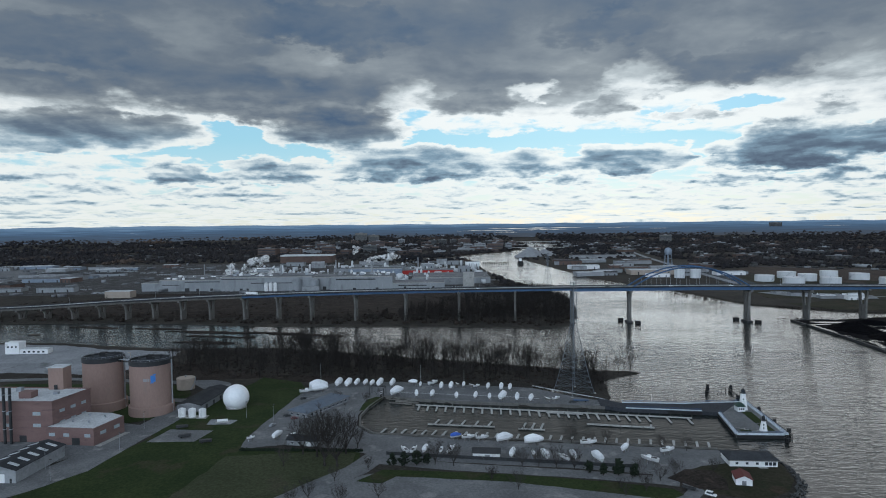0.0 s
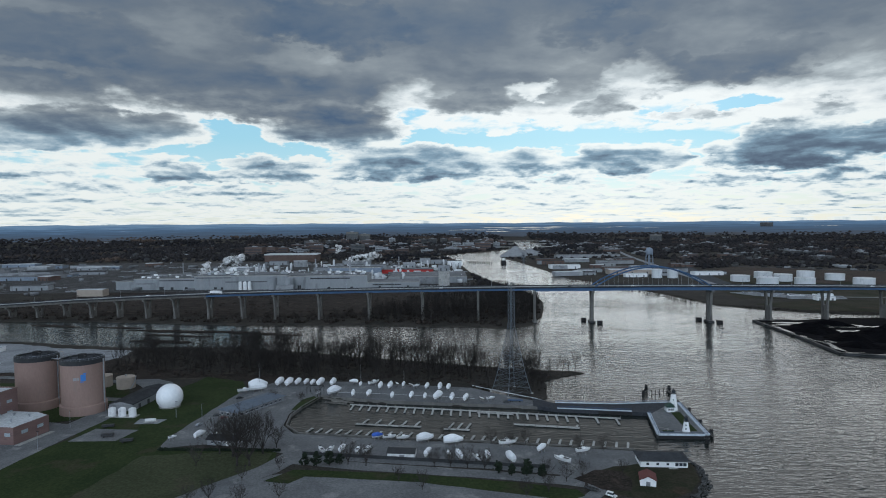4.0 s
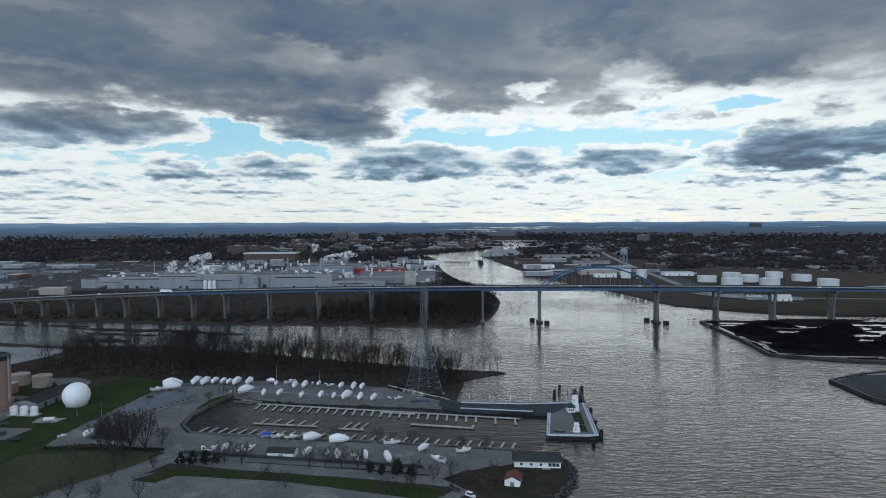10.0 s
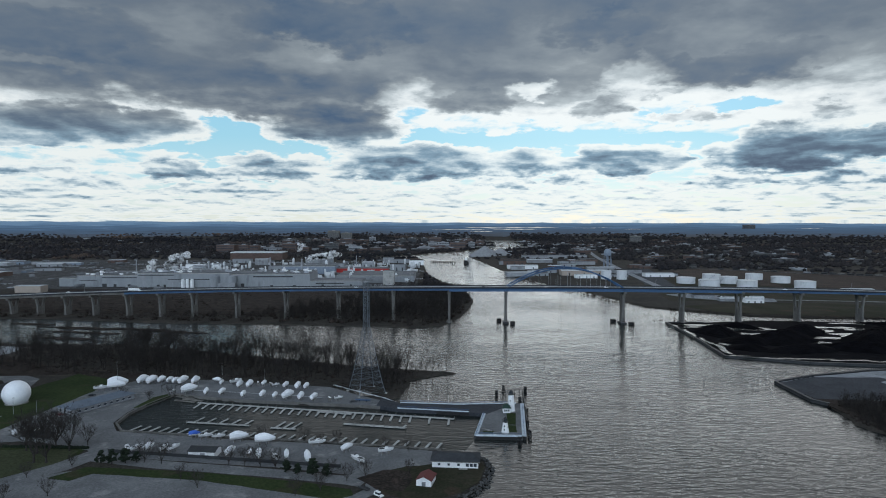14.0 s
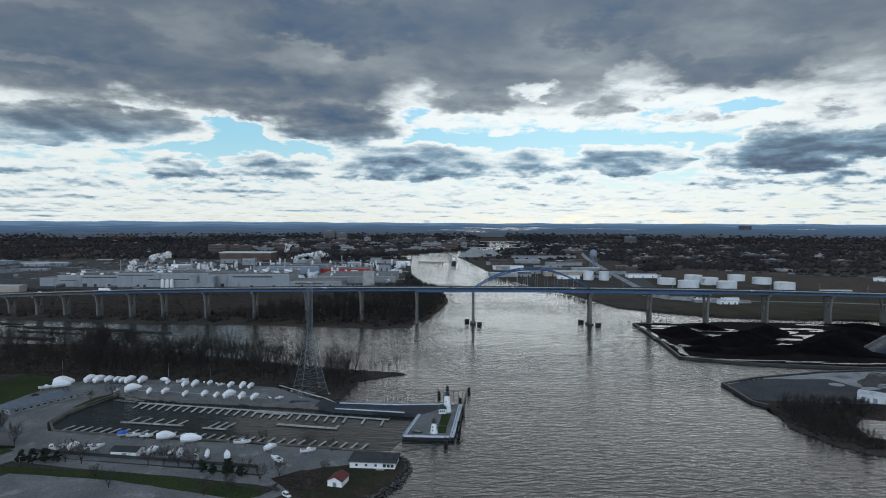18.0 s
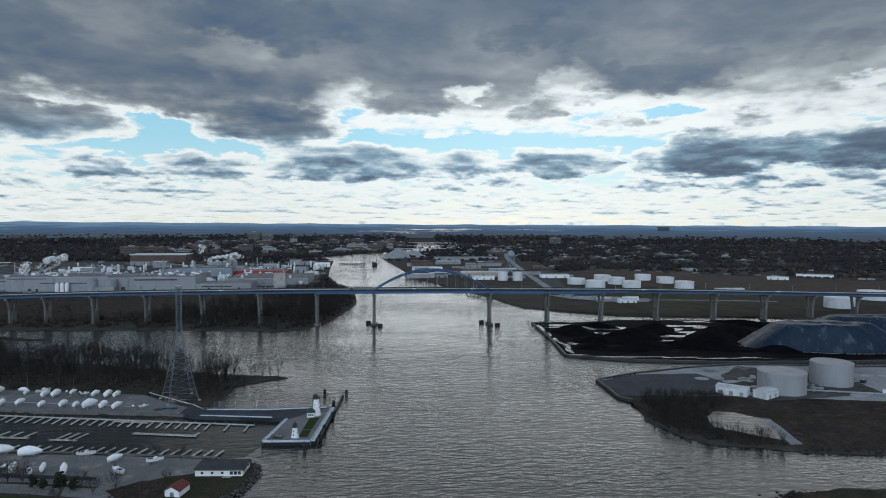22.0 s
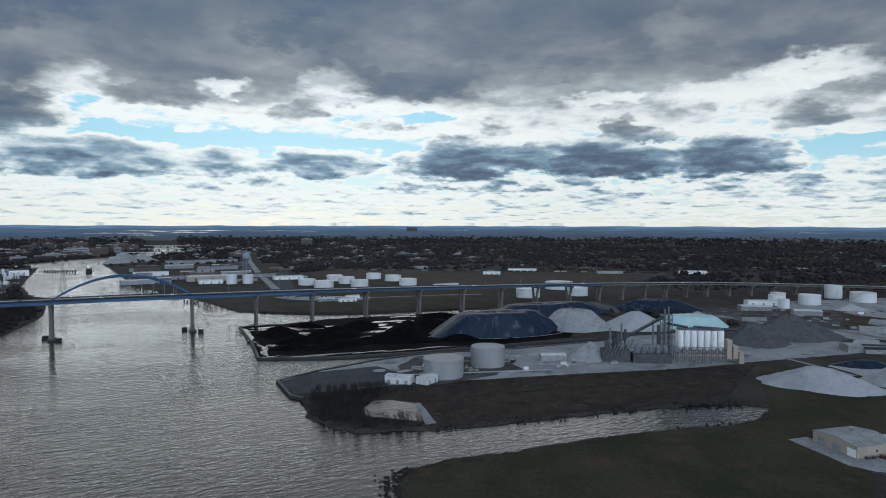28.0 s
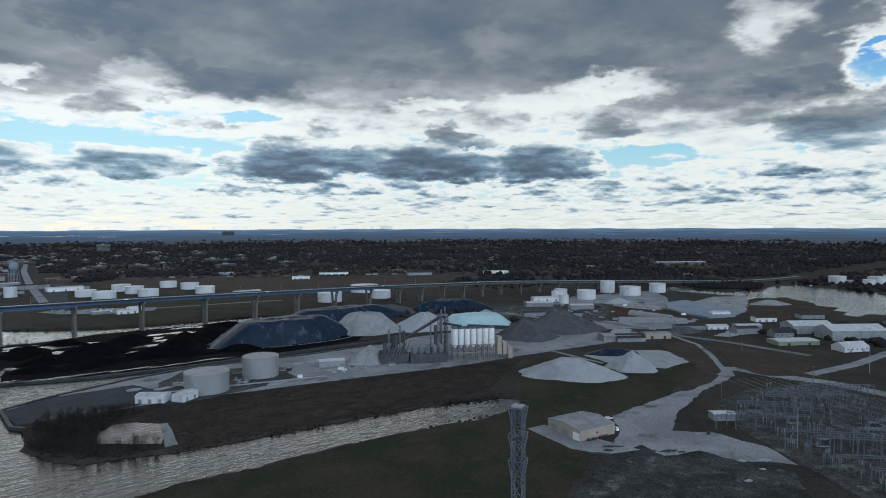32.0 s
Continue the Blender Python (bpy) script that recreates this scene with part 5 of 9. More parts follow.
def lighthouse(x, y, base, topw, high, cap, label, house=False):
    top = thing("lighthouse", x, y, PH, 0, label, "lighthouse", "lighthouses on the pier")
    part("plinth", Mesh().turned([(base * 1.15, -.2), (base * 1.15, .35)], 8), "concrete", top)
    part("tower", Mesh().turned([(base, .3), (topw, high)], 8), "white", top, "white painted tapering tower")
    part("gallery", Mesh().turned([(topw * 1.05, high - .35), (topw * 1.5, high), (topw * 1.5, high + .2)], 8), "dark", top, "dark gallery platform")
    for k in range(8):
        a = 2 * math.pi * k / 8
        part("baluster", Mesh().bar((topw * 1.42 * math.cos(a), topw * 1.42 * math.sin(a), high + .2), (topw * 1.42 * math.cos(a), topw * 1.42 * math.sin(a), high + 1.15), .06), "dark", top)
    part("gallery_rail", Mesh().turned([(topw * 1.38, high + 1.12), (topw * 1.46, high + 1.12), (topw * 1.46, high + 1.2), (topw * 1.38, high + 1.2)], 8, close=False), "dark", top)
    part("lantern", Mesh().turned([(topw * .72, high + .2), (topw * .72, high + 1.7)], 8), "window", top, "glazed lantern room")
    part("lantern_roof", Mesh().turned([(topw * .95, high + 1.7), (topw * .5, high + 2.3), (.12, high + 2.75), (.05, high + 3.3)], 8), cap, top)
    for k, z in ((0, high * .35), (0, high * .65), (2, high * .5), (4, high * .4)):
        r = base + (topw - base) * z / high
        m = Matrix.Rotation(math.pi / 8 + k * math.pi / 4 - math.pi * .75, 4, "Z") @ Matrix.Translation((r * math.cos(math.pi / 8) + .01, 0, z))
        part("window", Mesh().box(-.12, .10, -.3, .3, -.45, .45, m=m), "window", top)
    if house:
        part("house_wall", Mesh().box(-5.2, -.8, -4.4, .6, 0, 3.0), "white", top)
        part("house_roof", Mesh().put([(-5.8, -5, 3), (-.3, -5, 3), (-.3, 1.2, 3), (-5.8, 1.2, 3), (-3.9, -2.6, 5.2), (-2.2, -2.6, 5.2), (-2.2, -1.0, 5.2), (-3.9, -1.0, 5.2)],
                                  [(0, 1, 5, 4), (1, 2, 6, 5), (2, 3, 7, 6), (3, 0, 4, 7), (4, 5, 6, 7), (3, 2, 1, 0)]), "roof_green", top, "dark green hipped roof")
        for x0 in (-4.6, -3.4, -2.2):
            part("house_window", Mesh().box(x0, x0 + .8, -4.46, -4.3, 1.0, 2.2), "window", top)
    return top


lighthouse(182.2, 386, 2.7, 1.5, 10.5, "dark", "tall white harbour lighthouse beside a small green-roofed house", True)
lighthouse(174.5, 346, 2.2, 1.15, 6.2, "dark", "small white lighthouse with a dark lantern cap")


def dolphin(x, y, label="cluster of dark timber mooring piles in the water", high=3.6):
    top = thing("mooring_dolphin", x, y, 0, (x * 37) % 90, label, "mooring piles", "mooring dolphins")
    for k in range(7):
        a = 2 * math.pi * k / 6
        r = 0 if k == 6 else .8
        part("timber_post", Mesh().bar((r * 1.3 * math.cos(a), r * 1.3 * math.sin(a), -3), (r * .8 * math.cos(a), r * .8 * math.sin(a), high + .3 * (k % 3)), .42, .38, 7), "black", top)
    part("binding", Mesh().turned([(1.28, high - 1.2), (1.28, high - .8)], 12), "dark", top)


for x, y in ((177, 427), (198, 437), (191, 411), (192, 386), (189, 362), (188, 345), (181, 334), (183, 440)):
    dolphin(x, y)
fence = thing("fender_walkway", 190, 390, 0, 0, "timber fender walkway on piles beside the pier", "walkway")
for k in range(34):
    f = k / 33
    p = Vector((196 - 9 * f - 190, 436 - 96 * f - 390, 0))
    part("timber_post", Mesh().bar(p + Vector((0, 0, -3)), p + Vector((0, 0, 2.6)), .3, .28, 6), "black", fence)
for z in (1.2, 2.2):
    part("waler", Mesh().bar((6, 46, z), (-3, -50, z), .34), "timber", fence)
part("fender_rail", Mesh().bar((-13, 38, 2.4), (7, 47, 2.4), .3), "timber", fence)
for k in range(7):
    part("timber_post", Mesh().bar((-13 + 20 * k / 6, 38 + 9 * k / 6, -3), (-13 + 20 * k / 6, 38 + 9 * k / 6, 2.6), .3, .28, 6), "black", fence)


def windows(parent, x0, x1, n, y, z0, z1, wide, mat="window", m=None, name="window", frame_mat="white"):
    """A row of framed windows in a wall that faces -y."""
    for k in range(n):
        x = x0 + (x1 - x0) * (k + .5) / n
        w = part(name, Mesh().box(x - wide / 2, x + wide / 2, y - .06, y + .1, z0, z1), mat, parent, m=m)
        part("window_frame", Mesh().box(x - wide / 2 - .12, x + wide / 2 + .12, y - .1, y + .05, z0 - .14, z0 - .01).box(x - wide / 2 - .12, x + wide / 2 + .12, y - .1, y + .05, z1 + .01, z1 + .12), frame_mat, w)


# yacht club house with blue-grey hipped roofs
club = thing("club_house", -88, 390, LAND, 62, "low clubhouse with grey walls and blue-grey shingle roof", "building")
part("wall", Mesh().box(-6, 36, -7.5, 7.5, -.3, 3.4), "grey_clad", club)
for x0, x1, h in ((-7, 12, 6.0), (12.3, 37, 5.2)):
    part("roof", Mesh().put([(x0, -8.5, 3.4), (x1, -8.5, 3.4), (x1, 8.5, 3.4), (x0, 8.5, 3.4), (x0 + 5, 0, h), (x1 - 5, 0, h)], [(0, 1, 5, 4), (1, 2, 5), (2, 3, 4, 5), (3, 0, 4), (3, 2, 1, 0)]), "roof_blue", club)
windows(club, -4, 34, 9, -7.5, 1.0, 2.3, 1.8)
windows(club, -7, 7, 3, -6.05, 1.0, 2.3, 1.6, m=Matrix.Rotation(radians(-90), 4, "Z"))
club2 = thing("boat_shed", -76, 338, LAND, -10, "small dark-roofed shed beside the bare trees", "shed")
part("wall", Mesh().box(-9, 8, -4, 4, -.3, 2.8), "grey_clad", club2)
part("roof", Mesh().gable(-9, 8, -4, 4, 2.8, 4.6, .6), "roof_dark", club2)
part("gable_end", Mesh().wedge(-9, 8, -4, 4, 2.8, 4.5), "grey_clad", club2)
part("door", Mesh().box(2, 4.4, -4.08, -3.9, -.1, 2.2), "white", club2)
windows(club2, -8, 0, 2, -4, 1, 2.1, 1.2)

# small hut with black roof, point building, red-roofed shed
hut = thing("yard_hut", 20, 316, LAND, -6, "white hut with low black gable roof", "hut")
part("wall", Mesh().box(-7, 6.5, -4, 4, -.3, 2.9), "white", hut)
part("roof", Mesh().gable(-7, 6.5, -4, 4, 2.9, 4.3, .5), "dark", hut)
part("gable_end", Mesh().wedge(-7, 6.5, -4, 4, 2.9, 4.2), "white", hut)
part("door", Mesh().box(-1, 1.5, -4.08, -3.9, -.1, 2.3), "grey_clad", hut)
inn = thing("point_building", 146, 304, LAND, -5, "long low white building with dark hipped roof on the point", "building")
part("wall", Mesh().box(-11, 11, -6, 6, -.3, 3.3), "white", inn)
part("roof", Mesh().put([(-12, -7, 3.3), (12, -7, 3.3), (12, 7, 3.3), (-12, 7, 3.3), (-8, 0, 5.2), (8, 0, 5.2)], [(0, 1, 5, 4), (1, 2, 5), (2, 3, 4, 5), (3, 0, 4), (3, 2, 1, 0)]), "roof_dark", inn)
part("fascia", Mesh().box(-12, 12, -7.05, -6.9, 3.05, 3.4), "timber", inn)
windows(inn, -10, 4, 3, -6, 1.1, 2.2, 1.2)
windows(inn, 5, 10.5, 3, -6, .8, 2.4, 1.5)
windows(inn, -5, 5, 3, -11.05, 1, 2.2, 1.5, m=Matrix.Rotation(radians(90), 4, "Z"))
part("step", Mesh().box(2, 6, -8, -6.02, -.3, .15), "concrete", inn)
shed = thing("red_roofed_shed", 132, 281, LAND, -14, "small white shed with rust-red gable roof", "shed")
part("wall", Mesh().box(-3.4, 3.4, -4.2, 4.2, -.3, 2.6), "white", shed)
part("roof", Mesh().gable(-4.2, 4.2, -3.4, 3.4, 2.6, 4.4, .4, m=Matrix.Rotation(radians(90), 4, "Z")), "roof_red", shed)
part("gable_end", Mesh().wedge(-4.2, 4.2, -3.4, 3.4, 2.6, 4.3, m=Matrix.Rotation(radians(90), 4, "Z")), "white", shed)
part("door", Mesh().box(-.9, .9, -4.28, -4.1, 0, 2.1), "grey_clad", shed)

# stone revetment of the point
bank = tagged(new("revetment"), "grey rip-rap stones along the shore of the point", "stones", "", "structure")
rng = random.Random(9)
STONES = [clump(60 + k, 1, .3, .7).data("stone", "stone") for k in range(4)]
shore = [(139, 322), (150, 320), (160, 313), (163, 300), (159, 281), (151, 268), (138, 258)]
for k in range(290):
    q = k / 290 * (len(shore) - 1)
    i, f = int(q), q - int(q)
    j = rng.uniform(-2.2, 2.4)
    x, y = shore[i][0] + (shore[i + 1][0] - shore[i][0]) * f, shore[i][1] + (shore[i + 1][1] - shore[i][1]) * f
    d = Vector((x - 140, y - 290)).normalized()
    s = rng.uniform(.4, .95)
    ob = part("stone", STONES[k % 4], None, bank)
    ob.matrix_basis = Matrix.LocRotScale((x + d.x * j, y + d.y * j, .75 - j * .45 - s * .5), Euler((0, 0, rng.uniform(0, 6))), (s, s, s))


def car(x, y, turn, mat="white", label="white parked car", van=False, z=LAND + .08, group="parked vehicles", long=4.6):
    top = thing("van" if van else "car", x, y, z, turn, label, "van" if van else "car", group)
    h = 1.95 if van else 1.45
    lo = [(-long / 2, .42), (-long / 2, .95), (long / 2 - .1, .85), (long / 2, .55), (long / 2, .3), (-long / 2 + .05, .3)]
    part("body", Mesh().put([(x0, s * .88, z0) for s in (-1, 1) for x0, z0 in lo], [(0, 1, 2, 3, 4, 5), (11, 10, 9, 8, 7, 6)] + [(k, 6 + k, 6 + (k + 1) % 6, (k + 1) % 6) for k in range(6)]), mat, top)
    part("cabin", Mesh().box(-long / 2 + .1 if van else -long * .38, long * .22, -.82, .82, .9, h, taper=.82), mat, top)
    part("glass", Mesh().box(-long * .36, long * .235, -.85, .85, 1.0, h - .18, taper=.84), "window", top)
    for sx in (-.32, .32):
        for s in (-1, 1):
            w = part("wheel", Mesh().turned([(.33, -.1), (.33, .1)], 12, m=Matrix.Translation((sx * long, s * .82, .33)) @ Matrix.Rotation(math.pi / 2, 4, "X")), "black", top)
            part("rim", Mesh().turned([(.19, -.11), (.19, .11)], 8, m=Matrix.Translation((sx * long, s * .84, .33)) @ Matrix.Rotation(math.pi / 2, 4, "X")), "steel", w)
    return top


car(112, 267, -42, "white", "white van towing an empty dark trailer", True, LAND + .12)
trailer = thing("trailer", 105, 273.5, LAND + .12, -42, "empty dark flatbed trailer behind the van", "trailer")
part("bed", Mesh().box(-3, 3, -1, 1, .6, .8).box(-3, 3, -1, -.9, .8, 1.2).box(-3, 3, .9, 1, .8, 1.2), "dark", trailer)
part("drawbar", Mesh().bar((3, 0, .65), (4.4, 0, .5), .15), "dark", trailer)
for s in (-1, 1):
    part("wheel", Mesh().turned([(.33, -.1), (.33, .1)], 12, m=Matrix.Translation((-.5, s * 1.05, .33)) @ Matrix.Rotation(math.pi / 2, 4, "X")), "black", trailer)
for x, y, turn, mat, lab in ((-96, 424, 40, "dark", "dark car parked by the clubhouse"), (-98, 386, 20, "dark", "dark car beside the clubhouse wall"), (-102, 368, 70, "steel", "silver car parked on the yard edge"),
                             (-75, 429, -20, "white", "white car beside the wrapped boats"), (82, 408, 10, "dark", "dark vehicle on the breakwater"), (-92, 381, 10, "car_red", "dark red car parked near the clubhouse")):
    car(x, y, turn, mat, lab)
lift = thing("boat_lift", -47, 434, LAND, -10, "dark steel boat hoist frame at the basin corner", "hoist")
for x in (-5, 5):
    for y in (-3, 3):
        part("leg", Mesh().bar((x, y, 0), (x, y, 5), .35), "dark", lift)
    part("beam", Mesh().bar((x, -3.2, 5), (x, 3.2, 5), .4), "dark", lift)
part("crossbeam", Mesh().bar((-5, 3, 5), (5, 3, 5), .4), "dark", lift)
trail = thing("blue_boat_trailer", 88, 411, LAND, -8, "blue flat boat trailer on the breakwater", "trailer")
part("bed", Mesh().box(-5, 5, -1.3, 1.3, .7, 1.0), "blue_steel", trail)
for x in (-3, -2, 3):
    for s in (-1, 1):
        part("wheel", Mesh().turned([(.35, -.1), (.35, .1)], 10, m=Matrix.Translation((x, s * 1.35, .35)) @ Matrix.Rotation(math.pi / 2, 4, "X")), "black", trail)

# trees round the yard
for k, (x, y, s) in enumerate(((-66, 318, 1.05), (-60, 306, 1.2), (-54, 306, 1.1), (-74, 322, .9), (-62, 327, 1.0), (-52, 322, 1.0), (-80, 306, .7), (-47, 330, .8), (-52, 288, .5), (-38, 300, .45), (-60, 268, .6), (-66, 262, .6), (-30, 268, .55),
                               (-45, 262, .6), (-6, 306, .75), (3, 304, .75), (36, 303, .6), (44, 302, .65), (52, 300, .7), (60, 297, .7), (96, 283, .55), (104, 287, .6), (88, 290, .5), (86, 272, .6), (76, 268, .55), (20, 285, .5), (31, 276, .55), (84, 331, .55), (66, 333, .6),
                               (110, 322, .55), (122, 320, .5), (75, 329, .5), (42, 340, .5), (-52, 412, .5), (-44, 424, .45), (124, 292, .45), (-72, 418, .5))):
    bare_tree(x, y, k, s * (1.95 if k < 6 else 1.35), k * 47.0)


def evergreen(x, y, s=1.0, seed=1):
    """A bushy pine: trunk and a crown of many overlapping tufts."""
    top = thing("pine_tree", x, y, LAND, seed * 40, "dark green bushy pine tree beside the road", "tree", "pines by the road")
    part("trunk", Mesh().turned([(.25 * s, -.2), (.16 * s, 2.5 * s)], 7), "bark", top)
    rng = random.Random(seed)
    me, base = Mesh(), [clump(seed * 7 + k, 1, .55, .7) for k in range(3)]
    for k in range(46):
        a, h = rng.uniform(0, 6.28), rng.uniform(.8, 5.6)
        r = rng.uniform(.3, 1) * (2.5 - abs(h - 2.4) * .55) * s
        b = base[k % 3]
        q = rng.uniform(.45, .95) * s
        me.put(np.concatenate(b.v) * q + (r * math.cos(a), r * math.sin(a), h * s), b.f)
    part("crown", me, "pine", top)


for k, (x, y, s) in enumerate(((-27, 305, 1.0), (-21, 304, 1.15), (-15, 305, 1.2), (-10, 306, .9), (66, 293, 1.0), (72, 290, .9), (79, 290, 1.25), (86, 288, 1.0))):
    evergreen(x, y, s, k + 3)
hedge = thing("hedge", -76, 327, LAND, -3, "long dark clipped hedge along the lot", "hedge")
rng = random.Random(2)
me = Mesh()
for k in range(150):
    b = TUFTS[k % 3]
    me.put(np.concatenate(b.v) * rng.uniform(.7, 1.0) + (-32 + 64 * k / 150, rng.uniform(-.4, .4), -.2), b.f)
part("foliage", me, "pine", hedge)
yard_fence = thing("yard_fence", 30, 309, LAND, -10, "dark slatted fence along the boat yard", "fence")
for k in range(46):
    part("fence_post", Mesh().box(-.08, .08, -.08, .08, -.2, 1.9, m=pose(-62 + k * 2.75, 0, 0)), "dark", yard_fence)
    if k < 45:
        part("fence_panel", Mesh().box(.1, 2.65, -.03, .03, .1, 1.75, m=pose(-62 + k * 2.75, 0, 0)), "dark", yard_fence)

# pale kerb lines along the yard and the breakwater
for line in ([(-38, 438), (-12, 434.5), (10, 430), (40, 424), (62, 418)], [(62, 452), (76, 440), (90, 428), (102, 418), (112, 405)]):
    kerb = tagged(new("yard_kerb"), "low pale concrete kerb along the boat yard", "kerb", "", "structure")
    for a, b in zip(line, line[1:]):
        n = max(1, int(math.dist(a, b) / 5))
        d = math.degrees(math.atan2(b[1] - a[1], b[0] - a[0]))
        for k in range(n):
            f = (k + .5) / n
            part("kerb_stone", Mesh().box(-math.dist(a, b) / n / 2 + .02, math.dist(a, b) / n / 2 - .02, -.25, .25, -.3, .14, m=pose(a[0] + (b[0] - a[0]) * f, a[1] + (b[1] - a[1]) * f, LAND, 0, 0, d)), "roof_white", kerb)

# ---- treatment works ----
patch("works_road", [(-205, 262), (-188, 280), (-174, 303), (-170, 334), (-163, 377), (-153, 448), (-160, 470), (-175, 480), (-209, 479), (-300, 494), (-380, 488), (-380, 480), (-299, 486), (-209, 471), (-185, 466), (-168, 446), (-175, 420), (-181, 378),
                     (-184, 352), (-196, 311), (-212, 288), (-240, 262)], "asphalt", "grey asphalt service road", "road", .08, .3)
patch("works_yard", [(-184, 336), (-178, 372), (-205, 380), (-222, 345), (-330, 350), (-330, 326), (-196, 316)], "asphalt", "grey paved yard in front of the works", "pavement", .07, .3)
patch("works_ground", [(-330, 330), (-246, 338), (-200, 370), (-180, 384), (-178, 440), (-190, 464), (-215, 468), (-330, 476)], "grass", "dull lawn between the works buildings", "lawn", .04)
patch("tank_lane", strip([(-172, 424), (-200, 428), (-250, 440), (-330, 450)], 8), "asphalt", "narrow asphalt lane between tanks", "road", .09, .2)
patch("lawn_pad", [(-164, 343), (-138, 343), (-134, 361), (-160, 364)], "asphalt", "small stained parking pad in the lawn", "pavement", .08, .2)
patch("gravel_pad", [(-142, 372), (-128, 372), (-126, 380), (-143, 382)], "gravel", "small gravel pad on the lawn", "pavement", .08, .3)
patch("dirt_lot", [(-420, 520), (-268, 500), (-244, 560), (-247, 590), (-330, 606), (-376, 628), (-470, 640), (-560, 560)], "gravel", "large bare grey dirt lot", "lot", .05, 2.0)
patch("pale_lot", [(-900, 560), (-560, 560), (-470, 636), (-700, 645), (-900, 640)], "gravel", "pale gravel yard near the channel", "lot", .05, 2.0)

works = thing("works_building", -230, 360, LAND, 0, "large flat-roofed pink brick works building with white roof", "building")
wo = Matrix.Translation((230, -360, 0))
part("wall", Mesh().prism([(-340, 352), (-216, 345), (-210.5, 373), (-340, 384)], -.3, 22), "brick", works, m=wo)
part("roof", Mesh().prism([(-339.5, 352.6), (-216.6, 345.6), (-211.2, 372.4), (-339.5, 383.4)], 22.02, 22.2), "roof_white", works, "white membrane roof", m=wo)
for a, b in (((-340, 352), (-216, 345)), ((-216, 345), (-210.5, 373)), ((-210.5, 373), (-340, 384))):
    d = math.degrees(math.atan2(b[1] - a[1], b[0] - a[0]))
    part("parapet", Mesh().box(0, math.dist(a, b), -.25, .25, 22, 22.7, m=wo @ pose(a[0], a[1], 0, 0, 0, d)), "brick", works)
fr = wo @ pose(-340, 352, 0, 0, 0, math.degrees(math.atan2(-7, 124)))
for x in (30, 46, 62, 78, 96, 113):
    for z0 in (8.5, 15.0):
        w = part("window", Mesh().box(x, x + 4.4, -.12, .1, z0, z0 + 1.7), "pale_window", works, m=fr)
        part("window_frame", Mesh().box(x + 2.1, x + 2.3, -.18, -.1, z0, z0 + 1.7).box(x - .1, x + 4.5, -.2, -.05, z0 - .2, z0), "concrete", w)
for x in (20, 70, 105):
    part("loading_door", Mesh().box(x, x + 4, -.15, .1, -.2, 3.6), "dark", works, m=fr)
sd = wo @ pose(-216, 345, 0, 0, 0, math.degrees(math.atan2(28, 5.5)))
for x in (5, 13, 21):
    for z0 in (8.5, 15.0):
        part("window", Mesh().box(x, x + 3.6, -.12, .1, z0, z0 + 1.7), "pale_window", works, m=sd)
for x, y, w, d, h in ((-236, 356, 7, 6, 3.5), (-262, 360, 5, 4, 1.6), (-250, 370, 3, 3, 2.0), (-270, 372, 4, 3, 1.8), (-224, 362, 3, 2, 1.2), (-244, 366, 2, 2, 1.5)):
    part("roof_unit", Mesh().box(-w / 2, w / 2, -d / 2, d / 2, 22.1, 22.2 + h, m=wo @ pose(x, y, 0)), "steel" if h < 3 else "brick", works)
part("stair_tower", Mesh().box(-4.4, 4.4, -4.2, 4.2, 0, 35, m=wo @ pose(-230, 376, 0)), "silo", works, "tan brick stair tower")
part("tower_roof", Mesh().box(-5, 5, -4.7, 4.7, 35.02, 35.5, m=wo @ pose(-230, 376, 0)), "roof_white", works)
part("tower_door", Mesh().box(-1, 1, -4.6, -4.4, 22.3, 25, m=wo @ pose(-230, 376, 0)), "dark", works)
annex = thing("works_annex", -205, 355, LAND, 0, "low pink brick annex with white flat roof", "building")
ao = Matrix.Translation((205, -355, 0))
AP = [(-218, 341.8), (-190, 338), (-185, 361), (-195, 367), (-211.6, 369), (-216.3, 345)]
part("wall", Mesh().prism(AP, -.3, 9.4), "brick", annex, m=ao)
part("roof", Mesh().prism([(-217.2, 342.4), (-190.5, 338.8), (-185.8, 360.6), (-195.2, 366.3), (-211.2, 368.2), (-215.8, 345.2)], 9.42, 9.6), "roof_white", annex, "white membrane roof", m=ao)
af = ao @ pose(-218, 341.8, 0, 0, 0, math.degrees(math.atan2(-3.8, 28)))
for x in (2, 10.5, 23):
    part("window", Mesh().box(x, x + 3.4, -.12, .1, 4.6, 6.4), "pale_window", annex, m=af)
part("garage_door", Mesh().box(15.5, 20, -.12, .1, -.2, 4.0), "dark", annex, m=af)
ag = ao @ pose(-190, 338, 0, 0, 0, math.degrees(math.atan2(22.5, 5.5)))
for x in (5, 15):
    part("window", Mesh().box(x, x + 4, -.12, .1, 4.6, 6.4), "pale_window", annex, m=ag)
for x, y in ((-208, 350), (-198, 348), (-204, 360), (-194, 358)):
    part("roof_vent", Mesh().turned([(.5, 9.4), (.5, 10.6), (.8, 10.7), (.8, 11)], 8, m=ao @ pose(x, y, 0)), "steel", annex)
part("pavement_apron", Mesh().prism([(-189.5, 337.5), (-184.3, 360.5), (-181, 360), (-186, 337)], -.2, .12), "concrete", annex, m=ao)


